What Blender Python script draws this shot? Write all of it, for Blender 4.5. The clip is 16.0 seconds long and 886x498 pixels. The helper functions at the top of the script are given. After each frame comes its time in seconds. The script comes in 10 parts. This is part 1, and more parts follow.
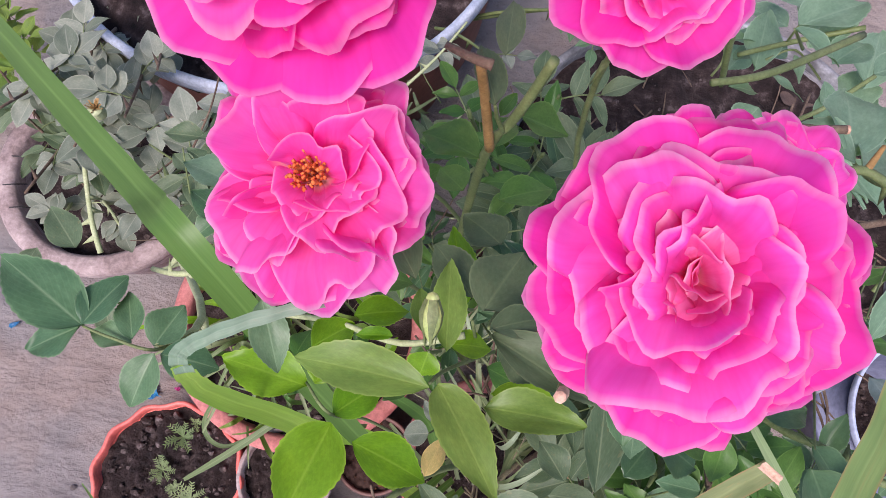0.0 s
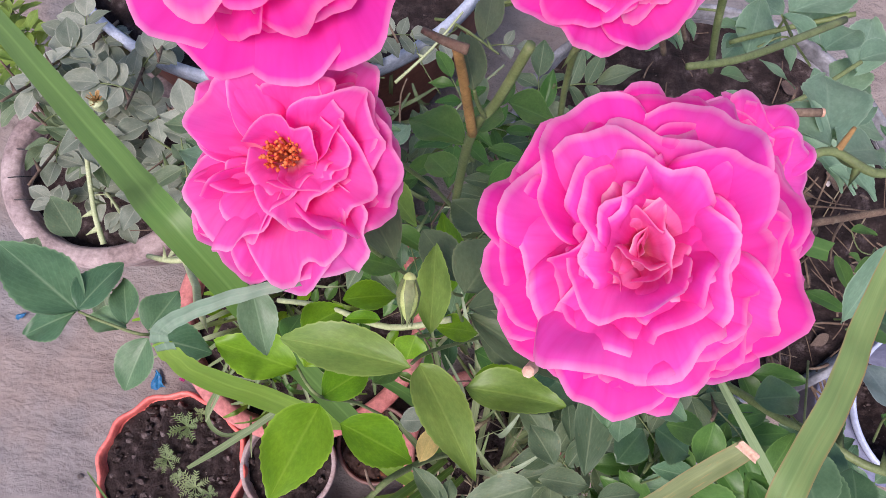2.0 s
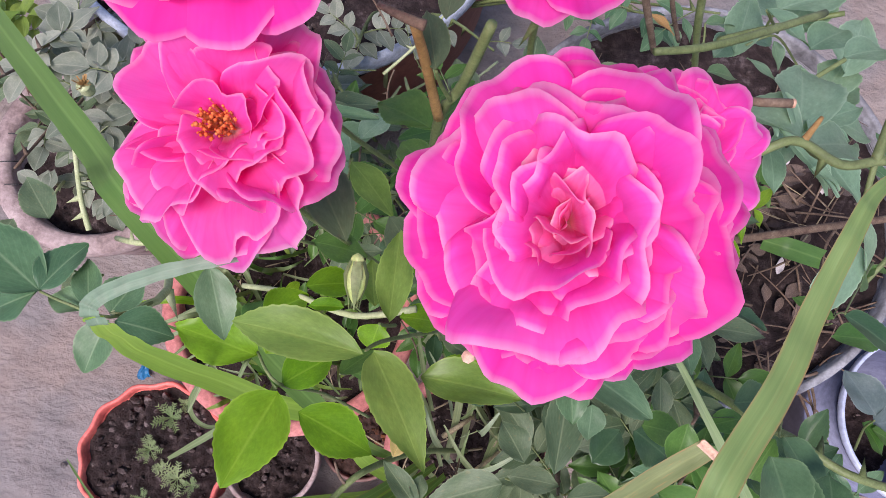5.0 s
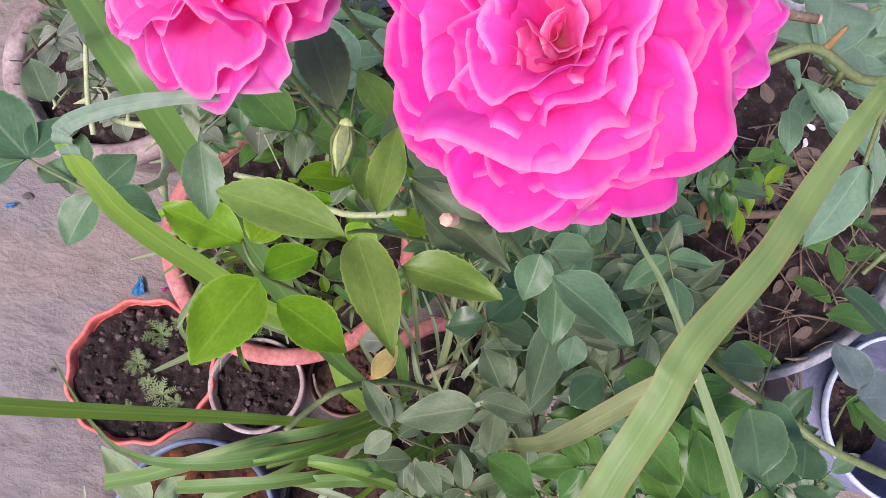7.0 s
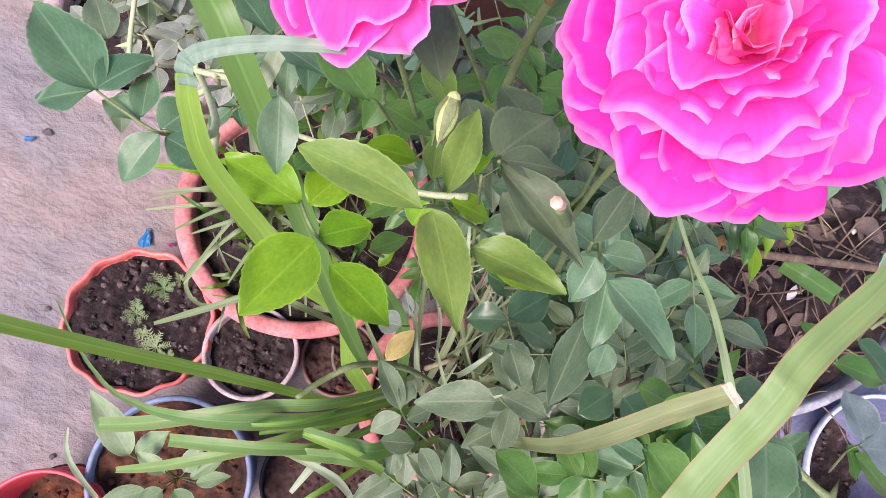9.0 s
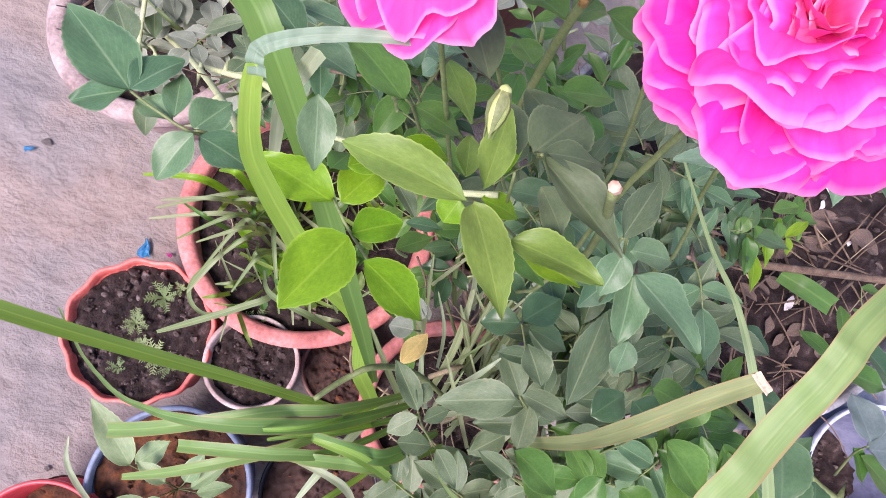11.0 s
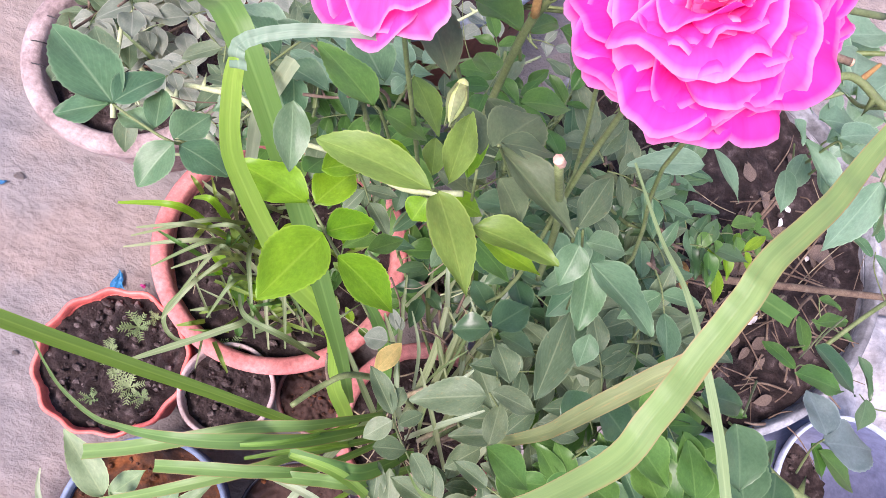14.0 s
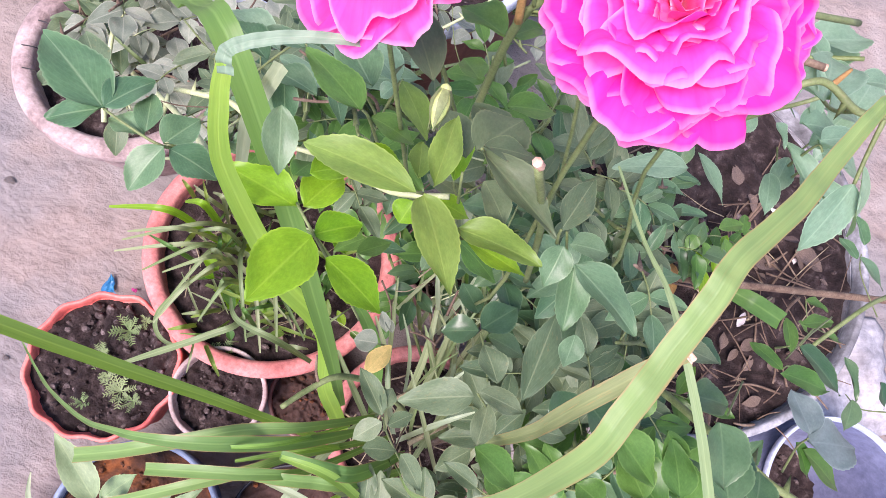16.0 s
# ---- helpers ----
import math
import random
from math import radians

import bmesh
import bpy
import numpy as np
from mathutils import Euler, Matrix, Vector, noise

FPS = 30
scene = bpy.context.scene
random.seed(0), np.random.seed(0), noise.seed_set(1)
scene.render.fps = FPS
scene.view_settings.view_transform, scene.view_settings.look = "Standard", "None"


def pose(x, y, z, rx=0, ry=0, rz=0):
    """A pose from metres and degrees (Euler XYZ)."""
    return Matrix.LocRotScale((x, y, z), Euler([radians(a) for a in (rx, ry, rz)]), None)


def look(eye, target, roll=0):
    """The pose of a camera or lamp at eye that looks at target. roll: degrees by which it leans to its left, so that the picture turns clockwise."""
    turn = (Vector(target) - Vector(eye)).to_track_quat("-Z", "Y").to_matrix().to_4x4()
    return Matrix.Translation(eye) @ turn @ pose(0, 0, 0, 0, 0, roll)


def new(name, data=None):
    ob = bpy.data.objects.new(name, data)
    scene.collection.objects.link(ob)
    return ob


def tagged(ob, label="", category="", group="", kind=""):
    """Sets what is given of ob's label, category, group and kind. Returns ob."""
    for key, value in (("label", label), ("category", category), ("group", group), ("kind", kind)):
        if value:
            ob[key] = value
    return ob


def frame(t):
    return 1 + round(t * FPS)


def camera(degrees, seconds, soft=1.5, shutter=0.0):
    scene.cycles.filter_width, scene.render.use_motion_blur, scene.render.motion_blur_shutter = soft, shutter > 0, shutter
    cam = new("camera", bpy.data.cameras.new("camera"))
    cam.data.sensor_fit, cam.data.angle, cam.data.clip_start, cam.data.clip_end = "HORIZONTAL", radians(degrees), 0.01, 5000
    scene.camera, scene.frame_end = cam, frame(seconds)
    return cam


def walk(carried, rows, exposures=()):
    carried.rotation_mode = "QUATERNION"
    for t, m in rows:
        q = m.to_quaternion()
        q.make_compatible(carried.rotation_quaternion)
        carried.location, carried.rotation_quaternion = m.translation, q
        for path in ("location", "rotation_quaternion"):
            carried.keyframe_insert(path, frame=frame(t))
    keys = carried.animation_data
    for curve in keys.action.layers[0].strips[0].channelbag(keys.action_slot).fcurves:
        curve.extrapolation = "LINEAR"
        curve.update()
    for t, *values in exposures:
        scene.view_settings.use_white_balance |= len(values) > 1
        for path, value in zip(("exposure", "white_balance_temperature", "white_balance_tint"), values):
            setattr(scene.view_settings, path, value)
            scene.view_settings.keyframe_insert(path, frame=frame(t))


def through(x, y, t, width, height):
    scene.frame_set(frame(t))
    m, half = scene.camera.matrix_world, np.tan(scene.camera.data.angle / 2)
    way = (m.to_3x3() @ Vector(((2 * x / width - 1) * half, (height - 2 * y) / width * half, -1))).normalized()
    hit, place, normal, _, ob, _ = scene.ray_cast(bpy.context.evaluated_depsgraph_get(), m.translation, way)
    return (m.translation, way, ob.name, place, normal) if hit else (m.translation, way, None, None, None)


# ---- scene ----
cam = camera(65.6, 16.0, soft=0.5)
PATH = [
    (0, (0.1412, 0.1661, 1.3901), (0.1447, 0.6525, -0.5498), 8.64),
    (0.5, (0.1456, 0.1653, 1.3950), (0.1477, 0.6411, -0.5476), 7.96),
    (1, (0.1453, 0.1643, 1.3924), (0.1556, 0.6390, -0.5504), 9.33),
    (1.5, (0.1454, 0.1641, 1.3897), (0.1581, 0.6352, -0.5540), 9.40),
    (2, (0.1515, 0.1625, 1.3943), (0.1381, 0.6269, -0.5510), 6.47),
    (2.5, (0.1641, 0.1599, 1.3960), (0.1393, 0.6398, -0.5455), 5.31),
    (3, (0.1687, 0.1534, 1.3972), (0.1296, 0.6268, -0.5455), 4.59),
    (5.5, (0.1680, 0.1627, 1.3851), (0.1573, 0.6288, -0.5598), 8.44),
    (6, (0.1797, 0.1632, 1.3874), (0.1346, 0.6294, -0.5570), 4.40),
    (6.5, (0.1844, 0.1507, 1.3753), (0.1863, 0.5858, -0.5768), 12.56),
    (7, (0.1799, 0.1384, 1.3741), (0.1741, 0.4983, -0.5932), 14.93),
    (7.5, (0.1742, 0.1402, 1.3615), (0.2065, 0.4965, -0.6062), 23.80),
    (8, (0.1742, 0.1355, 1.3578), (0.2483, 0.5176, -0.6040), 30.82),
    (8.5, (0.1746, 0.1298, 1.3567), (0.2046, 0.4663, -0.6145), 27.84),
    (9, (0.1555, 0.1228, 1.3730), (0.1655, 0.4844, -0.5940), 25.75),
    (11.5, (0.1411, 0.1017, 1.3802), (0.1745, 0.5448, -0.5698), 28.76),
    (12, (0.1490, 0.0977, 1.3859), (0.1931, 0.5773, -0.5553), 29.86),
    (12.5, (0.1435, 0.0920, 1.3902), (0.1792, 0.5805, -0.5489), 28.32),
    (13, (0.1410, 0.0844, 1.3905), (0.1888, 0.6082, -0.5391), 28.80),
    (13.5, (0.1460, 0.0829, 1.3929), (0.1860, 0.6160, -0.5343), 27.71),
    (14, (0.1519, 0.0836, 1.3946), (0.1961, 0.6186, -0.5320), 27.87),
    (14.5, (0.1538, 0.0864, 1.3926), (0.2041, 0.6134, -0.5361), 28.41),
    (15, (0.1545, 0.0861, 1.3915), (0.2061, 0.6158, -0.5364), 29.00),
    (15.5, (0.1575, 0.0870, 1.3954), (0.2110, 0.6172, -0.5323), 28.96),
    (16, (0.1553, 0.0824, 1.4003), (0.2133, 0.6348, -0.5210), 28.94),
]
walk(cam, [(t, look(eye, target, roll)) for t, eye, target, roll in PATH],
     [(0, 0.70, 6500, 26), (6, 0.70, 6500, 26), (7, 0.78, 6500, 28), (8, 0.84, 6500, 28), (8.5, 1.18, 6500, 31), (11.5, 1.29, 6500, 32), (13, 1.31, 6500, 32), (14, 1.43, 6500, 31), (16, 1.45, 6500, 31)])

# ---- light ----
world = bpy.data.worlds.new("sky")
scene.world = world
world.use_nodes = True
wn = world.node_tree.nodes
sky = wn.new("ShaderNodeTexSky")
sky.sky_type = "NISHITA"
sky.sun_disc = False
sky.sun_elevation = radians(58)
sky.sun_rotation = radians(200)
wn["Background"].inputs["Strength"].default_value = 0.108
world.node_tree.links.new(sky.outputs["Color"], wn["Background"].inputs["Color"])
sun_data = bpy.data.lights.new("sun", "SUN")
sun_data.energy, sun_data.angle, sun_data.color = 2.6, radians(24), (1.0, 0.95, 0.88)
sun = new("sun", sun_data)
sun.matrix_basis = look((-0.6, -1.6, 3.0), (0, 0, 0))


# ---- materials ----
def nodes_of(name):
    m = bpy.data.materials.new(name)
    m.use_nodes = True
    t = m.node_tree
    return m, t.nodes, t.links, t.nodes["Principled BSDF"]


def ramp(n, stops):
    r = n.new("ShaderNodeValToRGB")
    e = r.color_ramp.elements
    while len(e) < len(stops):
        e.new(0.5)
    for i, (p, c) in enumerate(stops):
        e[i].position, e[i].color = p, (*c, 1)
    return r


def noise_tex(n, l, scale, detail=5.0, rough=0.6, coord="Object"):
    tc = n.new("ShaderNodeTexCoord")
    x = n.new("ShaderNodeTexNoise")
    x.inputs["Scale"].default_value = scale
    x.inputs["Detail"].default_value = detail
    x.inputs["Roughness"].default_value = rough
    l.new(tc.outputs[coord], x.inputs["Vector"])
    return x


def mix(n, l, a, b, fac, kind="MIX"):
    m = n.new("ShaderNodeMix")
    m.data_type, m.blend_type = "RGBA", kind
    for sock, v in ((m.inputs[6], a), (m.inputs[7], b), (m.inputs[0], fac)):
        if isinstance(v, (int, float)):
            sock.default_value = v
        elif isinstance(v, tuple):
            sock.default_value = (*v, 1)
        else:
            l.new(v, sock)
    return m.outputs[2]


def bump(n, l, p, height, strength, distance):
    b = n.new("ShaderNodeBump")
    b.inputs["Strength"].default_value = strength
    b.inputs["Distance"].default_value = distance
    l.new(height, b.inputs["Height"])
    l.new(b.outputs["Normal"], p.inputs["Normal"])
    return b


def surface(name, stops, scale, rough=0.8, relief=0.4, depth=0.002, fine=8.0, metal=0.0, spec=0.4):
    """A rough surface of two scales of noise, coloured by stops."""
    m, n, l, p = nodes_of(name)
    big = noise_tex(n, l, scale)
    small = noise_tex(n, l, scale * fine, 6.0, 0.7)
    r = ramp(n, stops)
    l.new(big.outputs["Fac"], r.inputs["Fac"])
    g = ramp(n, [(0.3, (0.62, 0.62, 0.62)), (0.7, (1.15, 1.15, 1.15))])
    l.new(small.outputs["Fac"], g.inputs["Fac"])
    l.new(mix(n, l, r.outputs["Color"], g.outputs["Color"], 0.8, "MULTIPLY"), p.inputs["Base Color"])
    p.inputs["Roughness"].default_value = rough
    p.inputs["Metallic"].default_value = metal
    p.inputs["Specular IOR Level"].default_value = spec
    bump(n, l, p, small.outputs["Fac"], relief, depth)
    return m


def leaf_material(name, dark, light, rough=0.45, through=0.35, vein=0.35, spots=0.0, parallel=False, spec=0.35, sat=0.9):
    """A leaf: hue by piece, pale midrib and side veins along the blade, thin enough to let light through."""
    m, n, l, p = nodes_of(name)
    info = n.new("ShaderNodeObjectInfo")
    base = mix(n, l, dark, light, info.outputs["Random"])
    hue = n.new("ShaderNodeHueSaturation")
    hue.inputs["Saturation"].default_value = sat
    shift = n.new("ShaderNodeMath")
    shift.operation = "MULTIPLY_ADD"
    again = n.new("ShaderNodeMath")
    again.operation = "PINGPONG"
    again.inputs[1].default_value = 0.137
    l.new(info.outputs["Random"], again.inputs[0])
    l.new(again.outputs[0], shift.inputs[0])
    shift.inputs[1].default_value = -0.14
    shift.inputs[2].default_value = 0.507
    l.new(shift.outputs[0], hue.inputs["Hue"])
    l.new(base, hue.inputs["Color"])
    base = hue.outputs["Color"]
    mottle = noise_tex(n, l, 3.0, 4.0, 0.6, "UV")
    r = ramp(n, [(0.3, (0.7, 0.76, 0.7)), (0.7, (1.2, 1.12, 1.1))])
    l.new(mottle.outputs["Fac"], r.inputs["Fac"])
    base = mix(n, l, base, r.outputs["Color"], 0.75, "MULTIPLY")
    dust = noise_tex(n, l, 17.0, 3.0, 0.7, "UV")
    dr = ramp(n, [(0.35, (0.80, 0.80, 0.78)), (0.62, (1.05, 1.05, 1.05)), (0.75, (1.3, 1.28, 1.3))])
    l.new(dust.outputs["Fac"], dr.inputs["Fac"])
    base = mix(n, l, base, dr.outputs["Color"], 0.25 if parallel else 0.6, "MULTIPLY")
    uv = n.new("ShaderNodeTexCoord")
    sep = n.new("ShaderNodeSeparateXYZ")
    l.new(uv.outputs["UV"], sep.inputs["Vector"])

    def math(op, a, b=0.0):
        x = n.new("ShaderNodeMath")
        x.operation = op
        for s, v in zip(x.inputs, (a, b)):
            if isinstance(v, (int, float)):
                s.default_value = v
            else:
                l.new(v, s)
        return x.outputs[0]

    side = math("ABSOLUTE", math("SUBTRACT", sep.outputs["X"], 0.5))
    rib = math("SUBTRACT", 1.0, math("MULTIPLY", side, 28.0 if not parallel else 14.0))
    rib = math("MAXIMUM", rib, 0.0)
    if parallel:
        lines = math("POWER", math("ABSOLUTE", math("SINE", math("MULTIPLY", sep.outputs["X"], 44.0))), 3.0)
        lines = math("MULTIPLY", lines, 0.055)
    else:
        along = math("SUBTRACT", math("MULTIPLY", sep.outputs["Y"], 30.0), math("MULTIPLY", side, 34.0))
        lines = math("POWER", math("ABSOLUTE", math("SINE", along)), 14.0)
        lines = math("MULTIPLY", lines, 0.13)
    veins = math("MINIMUM", math("ADD", rib, lines), 1.0)
    pale = (min(1, light[0] * 1.7 + 0.06), min(1, light[1] * 1.5 + 0.06), min(1, light[2] * 1.6 + 0.03))
    base = mix(n, l, base, pale, math("MULTIPLY", veins, vein))
    if not parallel:
        hem = math("MULTIPLY", math("MAXIMUM", math("SUBTRACT", side, 0.455), 0.0), 9.0)
        base = mix(n, l, base, pale, math("MINIMUM", hem, 0.4))
    if spots:
        sp = noise_tex(n, l, 9.0, 3.0, 0.5, "UV")
        sr = ramp(n, [(0.62, (0, 0, 0)), (0.68, (1, 1, 1))])
        l.new(sp.outputs["Fac"], sr.inputs["Fac"])
        base = mix(n, l, base, (0.42, 0.3, 0.13), math("MULTIPLY", sr.outputs["Color"], spots))
        if parallel:
            rim = math("MULTIPLY", math("MAXIMUM", math("SUBTRACT", math("ADD", side, math("MULTIPLY", sp.outputs["Fac"], 0.12)), 0.49), 0.0), 12.0)
            base = mix(n, l, base, (0.36, 0.24, 0.12), math("MINIMUM", rim, 0.85))
    l.new(base, p.inputs["Base Color"])
    p.inputs["Roughness"].default_value = rough
    p.inputs["Specular IOR Level"].default_value = spec
    bump(n, l, p, math("SUBTRACT", mottle.outputs["Fac"], math("MULTIPLY", veins, 0.4)), 0.25, 0.0008)
    tr = n.new("ShaderNodeBsdfTranslucent")
    l.new(mix(n, l, base, (1.3, 1.2, 0.58), 1.0, "MULTIPLY"), tr.inputs["Color"])
    ms = n.new("ShaderNodeMixShader")
    ms.inputs[0].default_value = through
    out = n["Material Output"]
    l.new(p.outputs[0], ms.inputs[1])
    l.new(tr.outputs[0], ms.inputs[2])
    l.new(ms.outputs[0], out.inputs["Surface"])
    return m


def petal_material(name, deep, body, edge, foot, reach=0.12):
    """A petal: deep pink, paler along its margin to paint in light on the rolled rim, creamy at its foot, with fine
    lengthwise veins.
    """
    m, n, l, p = nodes_of(name)
    uv = n.new("ShaderNodeTexCoord")
    sep = n.new("ShaderNodeSeparateXYZ")
    l.new(uv.outputs["UV"], sep.inputs["Vector"])
    soft_edge = tuple(0.94 * q + 0.06 * w for q, w in zip(body, edge))
    r = ramp(n, [(0.0, foot), (reach, foot), (reach + 0.22, deep), (0.62, body), (0.95, soft_edge), (0.992, edge), (1.0, edge)])
    l.new(sep.outputs["Y"], r.inputs["Fac"])
    mp = n.new("ShaderNodeMapping")
    mp.inputs["Scale"].default_value = (26, 2.2, 1)
    l.new(uv.outputs["UV"], mp.inputs["Vector"])
    nz = n.new("ShaderNodeTexNoise")
    nz.inputs["Scale"].default_value = 1.0
    nz.inputs["Detail"].default_value = 4
    l.new(mp.outputs[0], nz.inputs["Vector"])
    vr = ramp(n, [(0.3, (0.95, 0.75, 0.85)), (0.7, (1.05, 1.35, 1.15))])
    l.new(nz.outputs["Fac"], vr.inputs["Fac"])
    blot = noise_tex(n, l, 2.6, 3.0, 0.5, "UV")
    info = n.new("ShaderNodeObjectInfo")
    base = mix(n, l, r.outputs["Color"], vr.outputs["Color"], 0.55, "MULTIPLY")
    br = ramp(n, [(0.45, (0, 0, 0)), (0.78, (0.17, 0.17, 0.17))])
    l.new(blot.outputs["Fac"], br.inputs["Fac"])
    base = mix(n, l, base, edge, br.outputs["Color"])
    base = mix(n, l, base, mix(n, l, (0.97, 0.62, 0.84), (1.0, 1.12, 1.04), info.outputs["Random"]), 1.0, "MULTIPLY")
    l.new(base, p.inputs["Base Color"])
    p.inputs["Roughness"].default_value = 0.62
    p.inputs["Specular IOR Level"].default_value = 0.2
    bump(n, l, p, nz.outputs["Fac"], 0.25, 0.0006)
    tr = n.new("ShaderNodeBsdfTranslucent")
    l.new(mix(n, l, base, (1.0, 0.85, 0.95), 1.0, "MULTIPLY"), tr.inputs["Color"])
    ms = n.new("ShaderNodeMixShader")
    ms.inputs[0].default_value = 0.6
    l.new(p.outputs[0], ms.inputs[1])
    l.new(tr.outputs[0], ms.inputs[2])
    l.new(ms.outputs[0], n["Material Output"].inputs["Surface"])
    return m


def concrete_material():
    m, n, l, p = nodes_of("worn_concrete")
    tc = n.new("ShaderNodeTexCoord")
    mp = n.new("ShaderNodeMapping")
    mp.inputs["Rotation"].default_value = (0, 0, radians(38))
    mp.inputs["Scale"].default_value = (0.9, 1.7, 1)
    l.new(tc.outputs["Object"], mp.inputs["Vector"])

    def nz(scale, detail, rough, vec):
        x = n.new("ShaderNodeTexNoise")
        x.inputs["Scale"].default_value = scale
        x.inputs["Detail"].default_value = detail
        x.inputs["Roughness"].default_value = rough
        l.new(vec, x.inputs["Vector"])
        return x.outputs["Fac"]

    trowel = nz(15, 6, 0.62, mp.outputs[0])
    patch = nz(3.2, 4, 0.55, tc.outputs["Object"])
    grit = nz(85, 6, 0.72, tc.outputs["Object"])
    warm = ramp(n, [(0.30, (0.195, 0.185, 0.188)), (0.46, (0.250, 0.225, 0.218)), (0.58, (0.275, 0.222, 0.200)), (0.72, (0.335, 0.290, 0.268))])
    l.new(patch, warm.inputs["Fac"])
    tone = ramp(n, [(0.27, (0.52, 0.49, 0.50)), (0.42, (0.93, 0.92, 0.92)), (0.72, (1.25, 1.24, 1.23))])
    l.new(trowel, tone.inputs["Fac"])
    c = mix(n, l, warm.outputs["Color"], tone.outputs["Color"], 0.75, "MULTIPLY")
    gr = ramp(n, [(0.34, (0.55, 0.53, 0.52)), (0.46, (1, 1, 1))])
    l.new(grit, gr.inputs["Fac"])
    c = mix(n, l, c, gr.outputs["Color"], 0.30, "MULTIPLY")
    l.new(c, p.inputs["Base Color"])
    p.inputs["Roughness"].default_value = 0.9
    add = n.new("ShaderNodeMath")
    add.operation = "MULTIPLY_ADD"
    l.new(trowel, add.inputs[0])
    add.inputs[1].default_value = 2.6
    l.new(grit, add.inputs[2])
    bump(n, l, p, add.outputs[0], 0.8, 0.008)
    return m


CONCRETE = concrete_material()
SOIL = surface("damp_soil", [(0.30, (0.014, 0.008, 0.008)), (0.48, (0.040, 0.024, 0.023)), (0.60, (0.078, 0.052, 0.050)), (0.70, (0.19, 0.145, 0.14))], 42, 0.95, 1.0, 0.008, 6.0)
RED_SOIL = surface("rusty_soil", [(0.3, (0.035, 0.018, 0.014)), (0.5, (0.085, 0.034, 0.018)), (0.72, (0.27, 0.085, 0.025))], 26, 0.95, 0.8, 0.004, 5.0)
RED_PLASTIC = surface("red_plastic", [(0.3, (0.72, 0.12, 0.10)), (0.7, (0.86, 0.24, 0.20))], 14, 0.5, 0.2, 0.001)
SCARLET = surface("scarlet_plastic", [(0.3, (0.62, 0.05, 0.07)), (0.7, (0.74, 0.09, 0.10))], 10, 0.4, 0.1, 0.001)
PALE_CLAY = surface("pale_limed_clay", [(0.3, (0.30, 0.20, 0.185)), (0.55, (0.46, 0.36, 0.35)), (0.75, (0.62, 0.54, 0.54))], 22, 0.85, 0.5, 0.001)
PINK_CLAY = surface("pink_painted_clay", [(0.3, (0.36, 0.105, 0.095)), (0.52, (0.56, 0.195, 0.18)), (0.66, (0.62, 0.26, 0.24)), (0.8, (0.66, 0.40, 0.38))], 16, 0.75, 0.6, 0.0015)
CEMENT = surface("pinkish_cement", [(0.3, (0.20, 0.14, 0.13)), (0.48, (0.40, 0.305, 0.295)), (0.7, (0.55, 0.44, 0.42))], 13, 0.9, 0.8, 0.003)
WHITE_TUB = surface("weathered_white_paint", [(0.3, (0.09, 0.085, 0.09)), (0.5, (0.24, 0.24, 0.255)), (0.72, (0.50, 0.51, 0.54))], 12, 0.7, 0.5, 0.0015)
# tub wall, a darker grey than the rim paint
GREY_TUB = surface("mottled_grey_paint", [(0.3, (0.07, 0.065, 0.07)), (0.5, (0.17, 0.165, 0.18)), (0.72, (0.36, 0.36, 0.39))], 10, 0.75, 0.5, 0.0015)
# blue pot: shadow on its wall is put into the navy body colour
BLUE_PLASTIC = surface("shaded_blue_plastic", [(0.3, (0.035, 0.055, 0.13)), (0.6, (0.06, 0.09, 0.19)), (0.75, (0.10, 0.14, 0.25))], 12, 0.5, 0.2, 0.001)
# faded rim, its blue also lowered for the leaf shadows over it
SHADED_RIM = surface("shaded_faded_blue_rim", [(0.3, (0.13, 0.17, 0.26)), (0.6, (0.22, 0.28, 0.40)), (0.75, (0.34, 0.40, 0.50))], 12, 0.5, 0.2, 0.001)
SHADE_POT = surface("shade_pot_black", [(0.3, (0.012, 0.012, 0.016)), (0.7, (0.035, 0.033, 0.04))], 14, 0.45, 0.4, 0.002)
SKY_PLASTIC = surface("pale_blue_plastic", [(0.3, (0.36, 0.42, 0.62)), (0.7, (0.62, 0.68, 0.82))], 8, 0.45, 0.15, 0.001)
# bucket wall: shade below the pale rim is put into this violet-blue
SHADED_BUCKET = surface("shaded_violet_blue_plastic", [(0.3, (0.13, 0.145, 0.25)), (0.7, (0.22, 0.24, 0.36))], 8, 0.5, 0.15, 0.001)
BROWN_PLASTIC = surface("brown_plastic", [(0.3, (0.15, 0.075, 0.065)), (0.7, (0.22, 0.115, 0.10))], 9, 0.55, 0.2, 0.001)
RUST_PLASTIC = surface("terracotta_plastic", [(0.3, (0.22, 0.075, 0.055)), (0.7, (0.32, 0.115, 0.08))], 9, 0.55, 0.2, 0.001)
PALE_RIM = surface("chalky_blue_rim", [(0.3, (0.30, 0.36, 0.48)), (0.7, (0.55, 0.60, 0.70))], 18, 0.6, 0.3, 0.001)
STEM = surface("green_stem", [(0.3, (0.11, 0.15, 0.05)), (0.7, (0.20, 0.25, 0.10))], 60, 0.55, 0.3, 0.0006)
PALE_STEM = surface("pale_green_stem", [(0.3, (0.36, 0.42, 0.20)), (0.7, (0.50, 0.55, 0.32))], 60, 0.55, 0.3, 0.0006)
WOODY = surface("woody_brown_stem", [(0.3, (0.10, 0.06, 0.045)), (0.55, (0.19, 0.13, 0.09)), (0.75, (0.30, 0.23, 0.17))], 70, 0.85, 0.6, 0.001)
